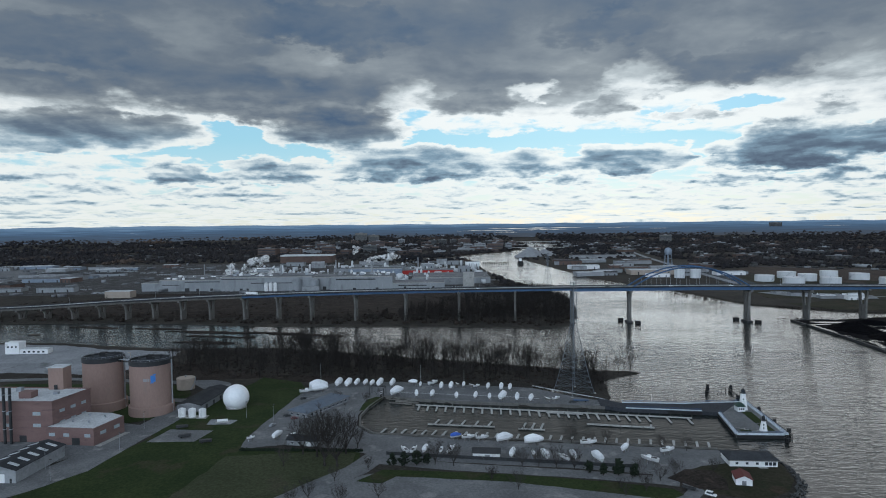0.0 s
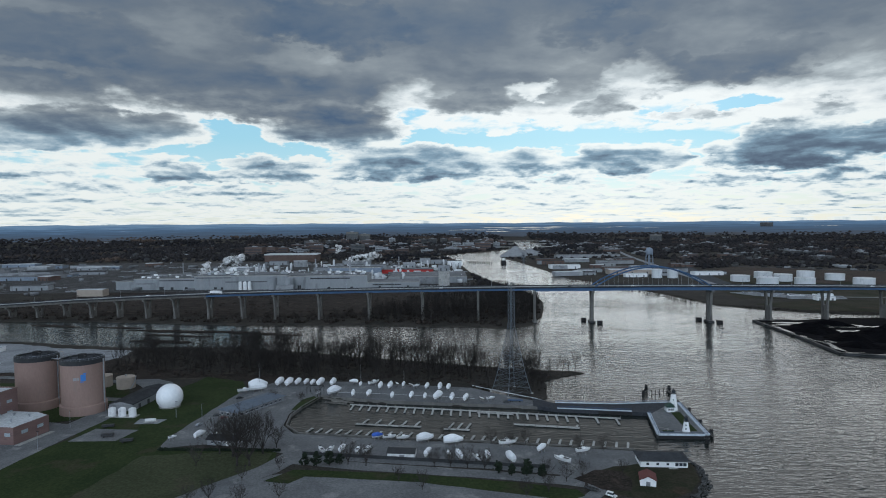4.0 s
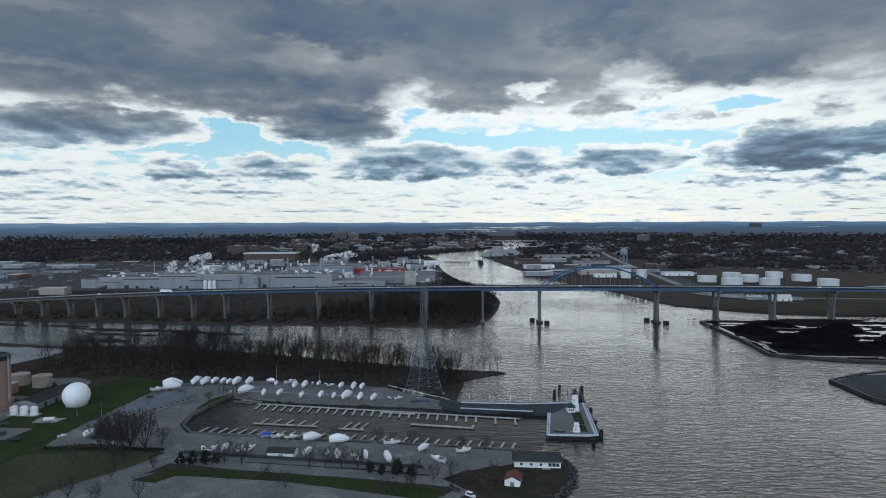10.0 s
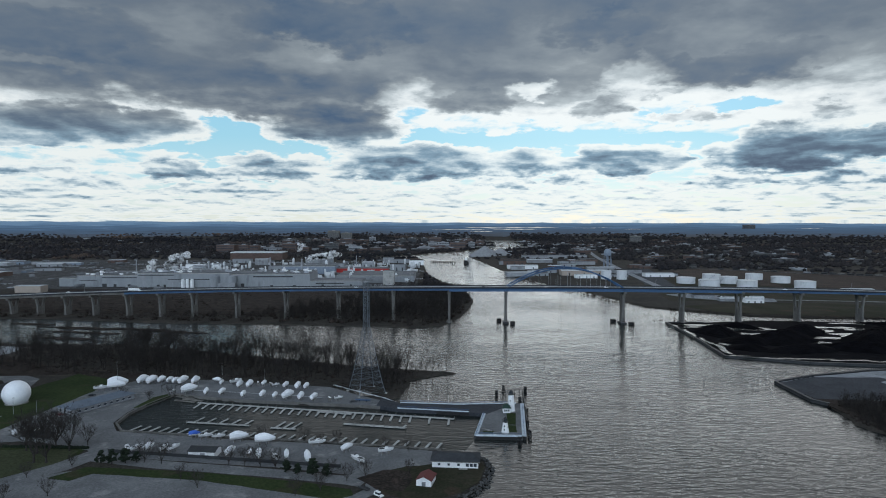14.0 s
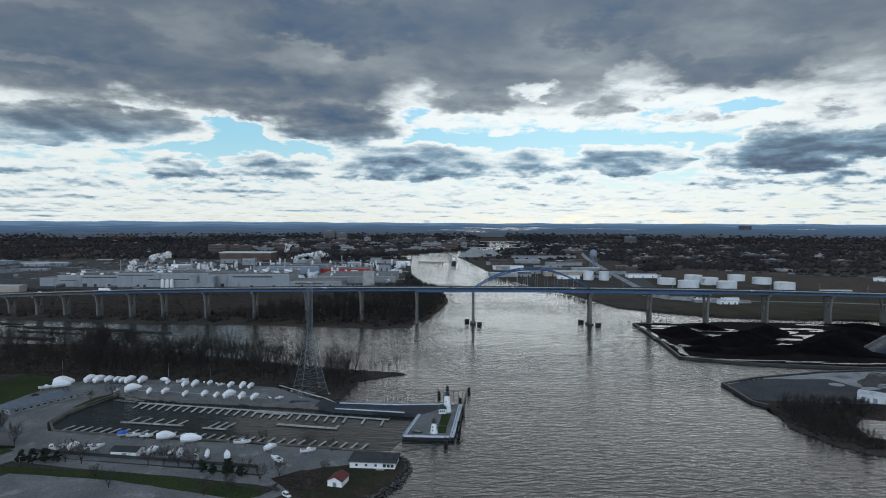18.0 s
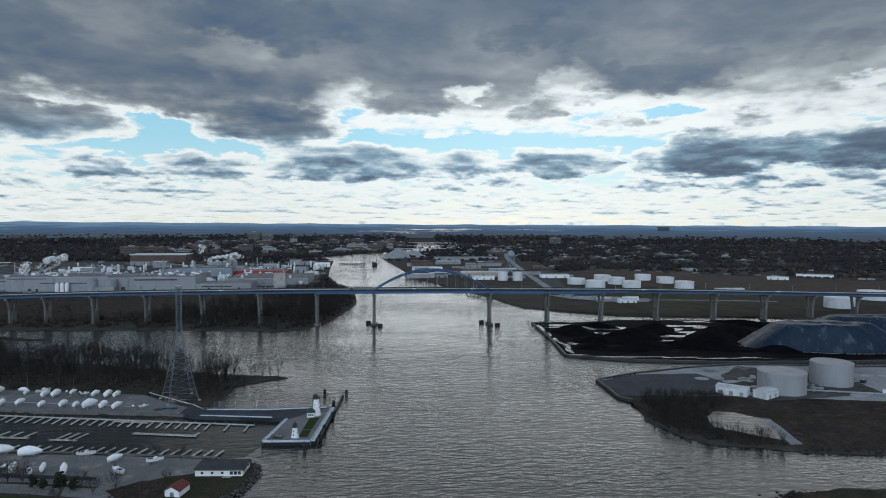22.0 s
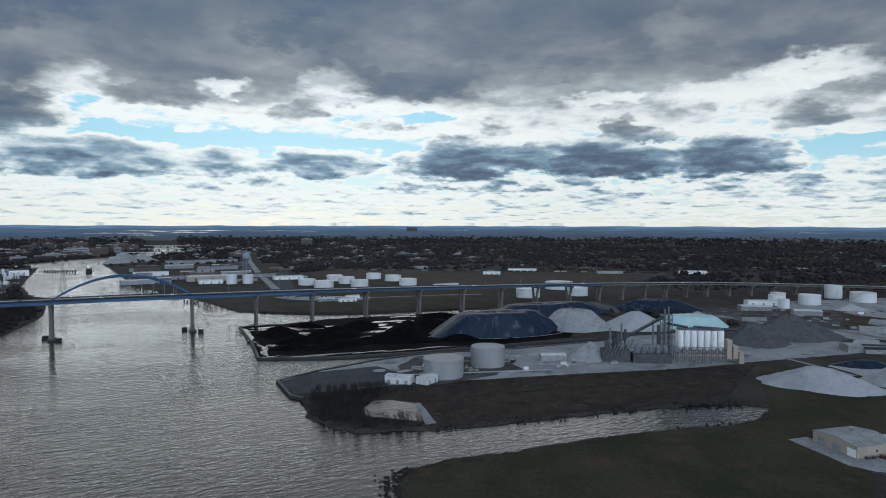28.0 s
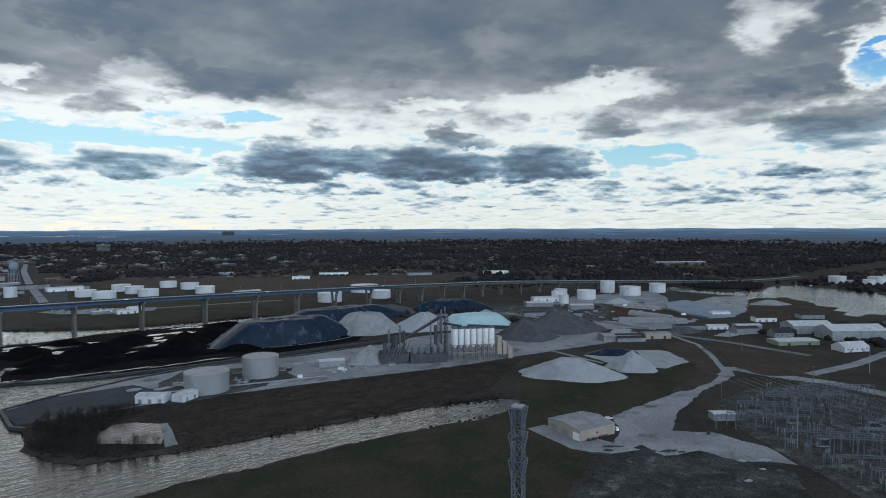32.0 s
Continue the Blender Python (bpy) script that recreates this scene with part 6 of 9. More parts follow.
def digester(x, y, r, high, label, sign=False):
    top = thing("digester_silo", x, y, LAND, 0, label, "silo", "digester silos")
    part("shell", Mesh().turned([(r, 0), (r, high)], 48), "silo", top, smooth=True)
    part("base_ring", Mesh().turned([(r + 1.1, -.3), (r + 1.1, 5.4), (r + .02, 6.0)], 48), "silo", top, smooth=True)
    part("top_ring", Mesh().turned([(r + .25, high - .2), (r + .25, high + 2.6), (r - .4, high + 2.6), (r - .4, high - .1)], 48, close=False), "dark", top, "black top rim")
    part("roof", Mesh().turned([(r - .4, high), (r - .4, high + 1.4), (2, high + 2.6), (.2, high + 2.7)], 40), "dark_asphalt", top, "dark domed roof")
    for k in range(32):
        a = 2 * math.pi * k / 32
        part("rail_post", Mesh().bar((r * math.cos(a), r * math.sin(a), high + 2.5), (r * math.cos(a), r * math.sin(a), high + 3.8), .08), "steel", top)
    part("top_rail", Mesh().turned([(r - .04, high + 3.7), (r + .05, high + 3.7), (r + .05, high + 3.82), (r - .04, high + 3.82)], 40, close=False), "steel", top)
    for px, py in ((-2, 1), (3, -2), (5, 4), (-5, -4)):
        part("roof_vent", Mesh().turned([(.6, high + 1.2), (.6, high + 4.2), (.9, high + 4.4)], 8, m=pose(px, py, 0)), "dark", top)
    part("gas_hatch", Mesh().box(-1.8, 1.8, -1.8, 1.8, high + 1.4, high + 5.0), "black", top)
    part("side_stair", Mesh().bar((r + .8, 0, 0), (r + .8, 0, high + 2), .7).bar((r + .3, 1, 0), (r + .3, 1, high + 2), .16), "steel", top)
    if sign:
        # the painted sign: a grey word and a blue mark, as plain bars
        for a, w, z0, z1, mat in ((-81, 9, high - 9.4, high - 7.6, "old_tank"), (-72, 4.4, high - 9.4, high - 7.6, "old_tank"), (-60, 12, high - 9.8, high - 5.8, "logo"), (-56, 8, high - 5.6, high - 5.0, "logo"), (-63, 8, high - 10.6, high - 10.0, "logo")):
            n = 6
            vs = [((r + .06) * math.cos(radians(a + w * (k / n - .5) * 1.1)), (r + .06) * math.sin(radians(a + w * (k / n - .5) * 1.1)), z) for z in (z0, z1) for k in range(n + 1)]
            part("sign_bar", Mesh().put(vs, [(k, k + 1, n + 2 + k, n + 1 + k) for k in range(n)]), mat, top)
    return top


digester(-222, 410, 12.4, 31.5, "tall round tan digester silo with a black top rim")
digester(-187, 400, 12.4, 31.5, "tall round tan digester silo with painted blue sign bars", True)
span = thing("silo_catwalk", -205, 405, 34, 0, "steel catwalk between the two silo tops", "catwalk")
cat_m = Matrix.Rotation(math.atan2(-10, 35), 4, "Z")
part("walkway", Mesh().box(-9, 9, -.8, .8, -.2, 0, m=cat_m), "steel", span)
for s in (-1, 1):
    part("truss_rail", Mesh().bar(cat_m @ Vector((-9, s * .8, 1.1)), cat_m @ Vector((9, s * .8, 1.1)), .12).bar(cat_m @ Vector((-9, s * .8, -1.4)), cat_m @ Vector((9, s * .8, -1.4)), .2), "dark", span)
part("hoist_post", Mesh().bar((3, 0, 0), (3, 0, 4.5), .25).bar((3, 0, 4.5), (1.2, 0, 4.5), .2), "beige", span, "yellowish hoist post")


def round_tank(x, y, r, high, mat="tank", label="white cylindrical storage tank", group="storage tanks", dome=.06, floating=False, stair=True):
    """An oil or water tank: shell, roof, wind girder, spiral stair and roof rail."""
    top = thing("storage_tank", x, y, LAND, (x * 13 + y * 7) % 360, label, "tank", group)
    sides = 40 if r > 6 else 20
    part("shell", Mesh().turned([(r, -.2), (r, high)], sides), mat, top, smooth=True)
    part("wind_girder", Mesh().turned([(r + .02, high - .7), (r + .3, high - .6), (r + .3, high - .45), (r + .02, high - .35)], sides, close=False), mat, top)
    if floating:
        part("rim", Mesh().turned([(r + .1, high - .05), (r + .1, high + .35), (r - .35, high + .35), (r - .35, high - .05)], sides, close=False), mat, top)
        part("roof", Mesh().turned([(r - .5, high - .3), (r - .5, high - .1), (.2, high + r * .03)], sides), mat, top, smooth=True)
    else:
        part("roof", Mesh().turned([(r + .05, high - .02), (r + .05, high + .1), (r * .6, high + r * dome * .7), (r * .1, high + r * dome), (.05, high + r * dome)], sides), mat, top, smooth=True)
    if stair and r > 4:
        n = 16
        me = Mesh()
        for k in range(n):
            a, b = -1.2 + k * 1.0 / n, -1.2 + (k + 1) * 1.0 / n
            me.bar(((r + .45) * math.cos(a), (r + .45) * math.sin(a), high * k / n), ((r + .45) * math.cos(b), (r + .45) * math.sin(b), high * (k + 1) / n), .45)
        part("spiral_stair", me, "steel", top)
        part("roof_vent", Mesh().turned([(.4, high), (.4, high + r * dome + 1.1), (.7, high + r * dome + 1.2)], 8), "steel", top)
    return top


round_tank(-188, 456, 6.2, 8, "beige", "squat beige tank on the lawn", "beige tanks", .05)
round_tank(-207, 461, 6.2, 8, "beige", "squat beige tank on the lawn", "beige tanks", .05)
for k, (x, y) in enumerate(((-163, 388), (-156.5, 387.5), (-150, 387))):
    t = thing("white_silo", x, y, LAND, 0, "squat white upright tank on a concrete base", "tank", "white upright tanks")
    part("shell", Mesh().turned([(2.2, .3), (2.2, 4.6), (2.0, 5.1), (.9, 5.6), (.2, 5.7)], 24), "white", t, smooth=True)
    part("base", Mesh().box(-3, 3, -3, 3, -.2, .3), "concrete", t)
    part("ladder", Mesh().bar((-.3, -2.7, .3), (-.3, -2.7, 6.4), .08).bar((.3, -2.7, .3), (.3, -2.7, 6.4), .08), "steel", t)
globe = thing("gas_sphere", -136, 408, LAND, 0, "large white round gas holder dome on the lawn", "gas holder")
prof = [(8.2 * math.cos(radians(a)), 6.4 + 8.2 * math.sin(radians(a))) for a in range(-50, 90, 7)] + [(.05, 14.6)]
part("membrane", Mesh().turned(prof, 48), "wrap", globe, "white fabric sphere", smooth=True)
part("base_ring", Mesh().turned([(6.6, -.3), (6.6, .5), (5.4, .6)], 40), "concrete", globe)
shed2 = thing("works_shed", -161, 419, LAND, 84, "long low building with dark roof beside the white tanks", "building")
part("wall", Mesh().box(-20, 24, -8, 8, -.3, 4), "grey_clad", shed2)
part("roof", Mesh().gable(-20, 24, -8, 8, 4, 5.8, .4), "roof_dark", shed2)
part("gable_end", Mesh().wedge(-20, 24, -8, 8, 4, 5.7), "grey_clad", shed2)
for x in (-14, -4, 6, 16):
    part("door", Mesh().box(x, x + 2.6, -8.1, -7.9, -.2, 2.8), "dark", shed2)
grey = thing("metal_shed", -207, 307, LAND, 86, "grey-green metal shed with dark roof and white skylights", "shed")
part("wall", Mesh().box(-17, 17, -9, 9, -.3, 6), "grey_clad", grey)
part("gable_end", Mesh().wedge(-17, 17, -9, 9, 6, 8.4), "grey_clad", grey)
roof = part("roof", Mesh().gable(-17, 17, -9, 9, 6, 8.5, .5), "roof_dark", grey)
for s in (-1, 1):
    for x in (-13, -6.5, 0, 6.5, 13):
        sl = Matrix.Translation((x, s * 5, 7.55)) @ Matrix.Rotation(-s * math.atan2(2.7, 9.5), 4, "X")
        part("skylight", Mesh().box(-.9, .9, -2.6, 2.6, -.3, .12, m=sl), "roof_white", roof)
part("white_door", Mesh().box(-17.1, -16.9, -3.5, .5, -.1, 4.2), "white", grey)
part("side_door", Mesh().box(-17.1, -16.9, -7, -6, -.1, 2.2), "dark", grey)
for k, (x, y) in enumerate(((-241, 343), (-237.5, 342.8))):
    st = thing("exhaust_stack", x, y, LAND, 0, "slender dark steel exhaust stack", "chimney", "exhaust stacks")
    part("pipe", Mesh().turned([(.75, -.2), (.75, 31), (.6, 31.1)], 12), "dark", st)
    for z in (8, 18, 27):
        part("collar", Mesh().turned([(.95, z), (.95, z + .4)], 12), "steel", st)
for x, y in ((-154, 366), (-146, 350), (-131, 341)):
    box = thing("parked_trailer", x, y, LAND + .1, 12, "dark low trailer parked on the pad", "trailer", "dark trailers")
    part("bed", Mesh().box(-3.2, 3.2, -1.2, 1.2, .7, 1.8), "dark", box)
    for s in (-1, 1):
        part("wheel", Mesh().turned([(.4, -.12), (.4, .12)], 10, m=Matrix.Translation((-1.6, s * 1.25, .4)) @ Matrix.Rotation(math.pi / 2, 4, "X")), "black", box)
pump = thing("pump_unit", -134, 376, LAND, 10, "small pale pump unit on a gravel pad", "pump")
part("tank", Mesh().turned([(.9, -3), (.9, 3)], 12, m=Matrix.Translation((0, 0, 1.2)) @ Matrix.Rotation(math.pi / 2, 4, "Y")), "white", pump)
part("skid", Mesh().box(-4, 4, -1.2, 1.2, -.1, .4), "concrete", pump)
for x, y in ((-172, 330), (-176, 366), (-196, 306), (-185, 292), (-208, 282), (-122, 384), (-104, 378)):
    lamp = thing("lamp_post", x, y, LAND, 0, "tall grey steel lamp post", "lamp post", "lamp posts")
    part("pole", Mesh().bar((0, 0, -.2), (0, 0, 10), .16, .1, 6), "steel", lamp)
    part("lamp_head", Mesh().box(-.3, .9, -.15, .15, 9.9, 10.1), "dark", lamp)
office = thing("white_office", -400, 592, LAND, 0, "white block building beside the channel", "building")
part("tower_block", Mesh().box(-9, 4, -5, 5, -.3, 11), "white", office)
part("low_wing", Mesh().box(4.02, 30, -4, 4, -.3, 4.4), "white", office)
part("low_roof", Mesh().box(3.9, 30.3, -4.3, 4.3, 4.42, 4.7), "roof_white", office)
windows(office, 6, 28, 5, -4, 1.2, 2.8, 2.2)
windows(office, -8, 3, 3, -5, 6, 7.6, 1.6)
bunker = thing("low_works_block", -203, 436, LAND, 0, "low brick block between the silos", "building")
part("wall", Mesh().box(-8, 8, -5, 5, -.3, 7), "silo", bunker)
part("roof", Mesh().box(-8.2, 8.2, -5.2, 5.2, 7.02, 7.3), "roof_white", bunker)

# ---- east shore: coal yard, tank terminal, cement works, field ----
patch("coal_yard", [(391, 552), (400, 640), (405, 727), (445, 726), (512, 741), (590, 733), (686, 711), (740, 716), (770, 650), (760, 560), (700, 505), (613, 506), (520, 511), (446, 526)], "coal_floor", "black coal-dusted ground of the fuel yard", "yard", .05)
patch("terminal_yard", [(388, 458), (420, 473), (480, 490), (520, 495), (565, 489), (614, 479), (714, 472), (760, 483), (840, 470), (960, 400), (900, 318), (780, 338), (720, 345), (680, 352), (560, 384), (470, 404), (405, 412), (388, 414)], "gravel", "pale gravel yard of the tank terminal", "yard", .04)
patch("terminal_verge", [(389, 412), (405, 412), (470, 404), (560, 384), (680, 352), (760, 330), (700, 300), (652, 272), (602, 280), (506, 297), (444, 310), (405, 324), (386, 362)], "brown", "brown dry scrub strip on the peninsula", "scrub", .05, 1.2)
patch("peninsula_tip", [(386, 456), (420, 472), (470, 470), (480, 440), (455, 408), (405, 411), (387, 414)], "dark_asphalt", "dark bare ground at the end of the peninsula", "yard", .08, 1.0)
patch("near_field", [(392, 238), (405, 253), (426, 257), (464, 250), (542, 243), (609, 227), (650, 236), (668, 252), (720, 300), (760, 326), (800, 300), (870, 280), (900, 250), (860, 190), (760, 176), (700, 178), (640, 190), (606, 150), (560, 130), (480, 80), (440, 0), (385, 0), (376, 120)],
      "field", "dark olive winter grass field", "field", .03, 1.5)
patch("scrub_field", [(600, 140), (640, 132), (680, 90), (640, 60), (560, 0), (470, -40), (440, 10), (480, 84), (560, 126)], "dead_grass", "patchy grey dead grass", "field", .05, 2.0)
patch("garage_apron", [(609, 198), (622, 196), (626, 134), (606, 143), (600, 160)], "gravel", "pale concrete apron of the garage", "pavement", .10, .2)
patch("gravel_drive", [(606, 144), (634, 138), (627, 121), (648, 112), (648, 92), (664, 69), (680, 90), (682, 122), (668, 138), (706, 154), (763, 166), (832, 171), (862, 187), (850, 194), (752, 178), (708, 178), (668, 178), (648, 160), (626, 150)], "gravel", "pale rutted gravel drive", "road", .09, 1.5)
patch("east_road", strip([(858, 186), (856, 150), (862, 110), (850, 60), (830, 0)], 14) , "gravel", "pale gravel road", "road", .07, .6)
patch("shore_road", strip([(880, 132), (950, 118), (1030, 112), (1100, 80), (1180, 60)], 10), "gravel", "pale gravel road past the houses", "road", .09, .4)
patch("substation_yard", [(745, 148), (726, 138), (700, 112), (672, 76), (652, 48), (630, 20), (640, -30), (840, 0), (836, 130), (800, 146)], "yard_mix", "grey gravel ground of the switchyard", "yard", .05, .8)
patch("salt_pad", [(815, 222), (872, 219), (886, 264), (842, 302), (810, 300), (800, 262)], "salt", "pale salt-stained pad beside the piles", "pad", .06, 1.2)
patch("bridge_meadow", [(500, 806), (600, 776), (742, 748), (860, 770), (900, 830), (700, 900), (560, 900), (470, 870)], "field", "flat dull green meadow below the bridge", "meadow", .05, 1.5)
patch("tank_field", [(480, 930), (900, 900), (1000, 1000), (900, 1290), (640, 1310), (520, 1200)], "field", "dry brown ground of the tank farm", "field", .04, 2.0)
patch("east_yards", [(940, 395), (1010, 320), (1100, 330), (1200, 420), (1300, 480), (1400, 560), (1200, 600), (1050, 560), (960, 480)], "gravel", "grey industrial yards", "yard", .03, 2.5)
patch("sand_flat", [(1152, 490), (1218, 501), (1182, 423), (1151, 411), (1141, 463)], "sand", "pale sandy spoil beside the tanks", "sand", 0.1, 1.5)
patch("sand_flat", [(1270, 424), (1372, 435), (1420, 399), (1278, 330), (1203, 319), (1240, 358)], "sand", "pale sandy spoil along the river", "sand", 0.1, 1.5)
patch("reed_marsh", [(1368, 376), (1413, 343), (1383, 288), (1305, 232), (1264, 208), (1213, 222), (1158, 276), (1232, 323)], "reeds", "brown winter reeds on the river bank", "marsh", 0.12, 2.5, 6.0)
patch("brown_flat", [(1549, 788), (1671, 745), (1709, 660), (1620, 621), (1482, 701)], "reeds", "flat brown winter field beyond the bridge", "field", 0.06, 3.0, 6.0)
patch("brown_flat", [(2072, 604), (2094, 454), (2025, 340), (2183, 375), (2188, 547)], "reeds", "flat brown winter field beyond the river", "field", 0.06, 3.0, 6.0)
patch("tank_bund", [(864, 1265), (975, 1230), (896, 1022), (793, 1069)], "bare_field", "bare reddish-brown ground between the tanks", "field", 0.1, 2.0, 6.0)
patch("tank_bund", [(518, 1160), (561, 1118), (658, 1580), (581, 1512)], "dark_asphalt", "grey paved ground beside the tanks", "yard", 0.09, 2.0, 6.0)
patch("tank_bund", [(703, 1214), (740, 1089), (813, 1317), (770, 1397)], "bare_field", "bare brown ground inside the tank bund", "field", 0.11, 2.0, 6.0)
patch("meadow_road", strip([(508, 994), (618, 937), (696, 926), (764, 915), (824, 898)], 9), "asphalt", "pale service road below the bridge", "road", 0.13, 0.3, 6.0)
patch("yard_ground", [(1011, 611), (1221, 474), (1046, 381), (950, 440), (944, 553)], "yard_mix", "grey-brown rutted ground of the industrial yards", "yard", 0.035, 3.0, 6.0)
patch("yard_lane", strip([(974, 552), (969, 452), (962, 383), (964, 337)], 10), "gravel", "pale lane through the yards", "road", 0.12, 0.5, 6.0)
patch("tank_surround", [(485, 461), (517, 492), (552, 470), (583, 451), (572, 402), (517, 396), (478, 392), (464, 403)], "yard_mix", "dark stained ground round the oil tanks", "yard", 0.1, 1.0)
patch("brown_bank", [(935, 292), (942, 261), (890, 218), (851, 190), (811, 177), (767, 173), (746, 181), (770, 187), (812, 190), (851, 212), (884, 256)], "bare_field", "bare reddish-brown soil beside the salt pad", "field", 0.06, 2.0)
patch("brown_bank", [(954, 244), (953, 155), (870, 130), (850, 155), (864, 185)], "bare_field", "rough brown ground between the lanes", "field", 0.05, 2.0)
patch("junk_yard", [(1147, 489), (1197, 484), (1172, 418), (1154, 356), (1097, 336), (1043, 355), (1024, 395), (1056, 435)], "reeds", "dark brown ground of the scrap yard", "yard", 0.06, 2.0)
patch("reed_marsh", [(1273, 336), (1382, 365), (1449, 352), (1394, 288), (1199, 229), (1169, 261), (1176, 298)], "reeds", "brown winter reeds beside the river", "marsh", 0.07, 3.0)
patch("white_pad", [(954, 361), (976, 353), (962, 334), (923, 328), (918, 341)], "salt", "pale salt-stained pad by the lane", "pad", 0.14, 1.5)
patch("white_pad", [(1103, 272), (1122, 262), (1056, 239), (1006, 252), (1001, 265)], "salt", "pale salt-stained pad near the houses", "pad", 0.14, 1.5)
patch("main_lane", strip([(961, 541), (994, 472), (997, 417), (993, 340), (974, 287), (975, 240), (961, 157)], 9), "asphalt", "grey lane past the heaps and houses", "road", .13, .3)
patch("dirt_track", strip([(974, 305), (939, 253), (894, 218), (844, 185)], 5), "gravel", "rutted pale track round the salt pad", "track", .12, .3)
patch("dirt_track", strip([(808, 338), (801, 302), (795, 269)], 4), "gravel", "narrow pale track to the salt pad", "track", .12, .3)
patch("ash_pond", [(1226, 443), (1279, 437), (1247, 373), (1200, 319), (1159, 311), (1123, 327), (1139, 368), (1165, 407)], "ash", "flat blue-grey ash heap", "ash heap", 2.2, 1.5)
patch("worn_spot", [(634, 125), (637, 124), (640, 120), (636, 120), (634, 123)], "dark_asphalt", "dark worn spot on the drive", "stain", 0.15, 0.5)
patch("worn_spot", [(600, 150), (605, 148), (608, 144), (605, 144), (601, 147)], "dark_asphalt", "dark worn spot on the drive", "stain", 0.15, 0.5)
patch("worn_spot", [(637, 119), (640, 118), (641, 116), (638, 116), (637, 117)], "dark_asphalt", "dark worn spot on the drive", "stain", 0.15, 0.5)
patch("worn_spot", [(610, 147), (614, 147), (615, 143), (612, 143), (610, 145)], "dark_asphalt", "dark worn spot on the drive", "stain", 0.15, 0.5)
patch("worn_spot", [(615, 151), (618, 150), (621, 147), (618, 146), (615, 149)], "dark_asphalt", "dark worn spot on the drive", "stain", 0.15, 0.5)
patch("worn_spot", [(623, 133), (628, 133), (631, 127), (627, 127), (623, 130)], "dark_asphalt", "dark worn spot on the drive", "stain", 0.15, 0.5)
patch("worn_spot", [(630, 126), (634, 125), (637, 122), (633, 121), (631, 124)], "dark_asphalt", "dark worn spot on the drive", "stain", 0.15, 0.5)
patch("worn_spot", [(617, 148), (621, 147), (625, 142), (622, 143), (619, 146)], "dark_asphalt", "dark worn spot on the drive", "stain", 0.15, 0.5)
patch("worn_spot", [(605, 144), (608, 144), (609, 141), (606, 140), (604, 142)], "dark_asphalt", "dark worn spot on the drive", "stain", 0.15, 0.5)
patch("pale_spill", [(647, 92), (651, 91), (651, 88), (648, 89)], "salt", "pale spill of salt on the ground", "spill", 0.16, 0.4)
patch("pale_spill", [(655, 86), (661, 84), (662, 80), (657, 81)], "salt", "pale spill of salt on the ground", "spill", 0.16, 0.4)
patch("pale_spill", [(644, 80), (647, 79), (646, 77), (645, 78)], "salt", "pale spill of salt on the ground", "spill", 0.16, 0.4)
patch("pale_spill", [(624, 79), (628, 78), (627, 76), (624, 77)], "salt", "pale spill of salt on the ground", "spill", 0.16, 0.4)
patch("pale_spill", [(672, 126), (675, 126), (675, 123), (672, 124)], "salt", "pale spill of salt on the ground", "spill", 0.16, 0.4)
patch("pale_spill", [(640, 124), (642, 124), (642, 122), (640, 122)], "salt", "pale spill of salt on the ground", "spill", 0.16, 0.4)
# puddles between the coal heaps
wet = random.Random(31)
for k in range(74):
    if k < 14:
        x, y, lx, ly = 396 + wet.uniform(0, 8), 560 + k * 11, wet.uniform(2, 4), wet.uniform(5, 11)
    elif k < 26:
        f = (k - 14) / 12
        x, y, lx, ly = 396 + 200 * f, 545 - 34 * f ** .7 + wet.uniform(0, 5), wet.uniform(8, 16), wet.uniform(1.5, 3)
    else:
        x, y, lx, ly = wet.uniform(410, 690), wet.uniform(590, 722), wet.uniform(7, 24), wet.uniform(3, 8)
    patch("puddle", [(x + lx * math.cos(a) * wet.uniform(.5, 1.3), y + ly * math.sin(a) * wet.uniform(.5, 1.3)) for a in np.arange(0, 6.28, .45)], "calm_water", "shallow puddle on the coal yard", "puddle", .06, .3, 5.0)
patch("pond", [(414, 342), (419, 361), (430, 373), (442, 369), (453, 355), (446, 330), (440, 318), (424, 334)], "calm_water", "small pond with bare twigs in it", "pond", .12, .6)
patch("pond_spit", [(452, 356), (456, 354), (447, 312), (440, 312)], "gravel", "pale gravel edge of the pond", "bank", .16, .4)
patch("verge_track", strip([(456, 362), (520, 352), (600, 335), (660, 318), (720, 310)], 3), "field", "faint pale track through the scrub", "track", .10, .6)


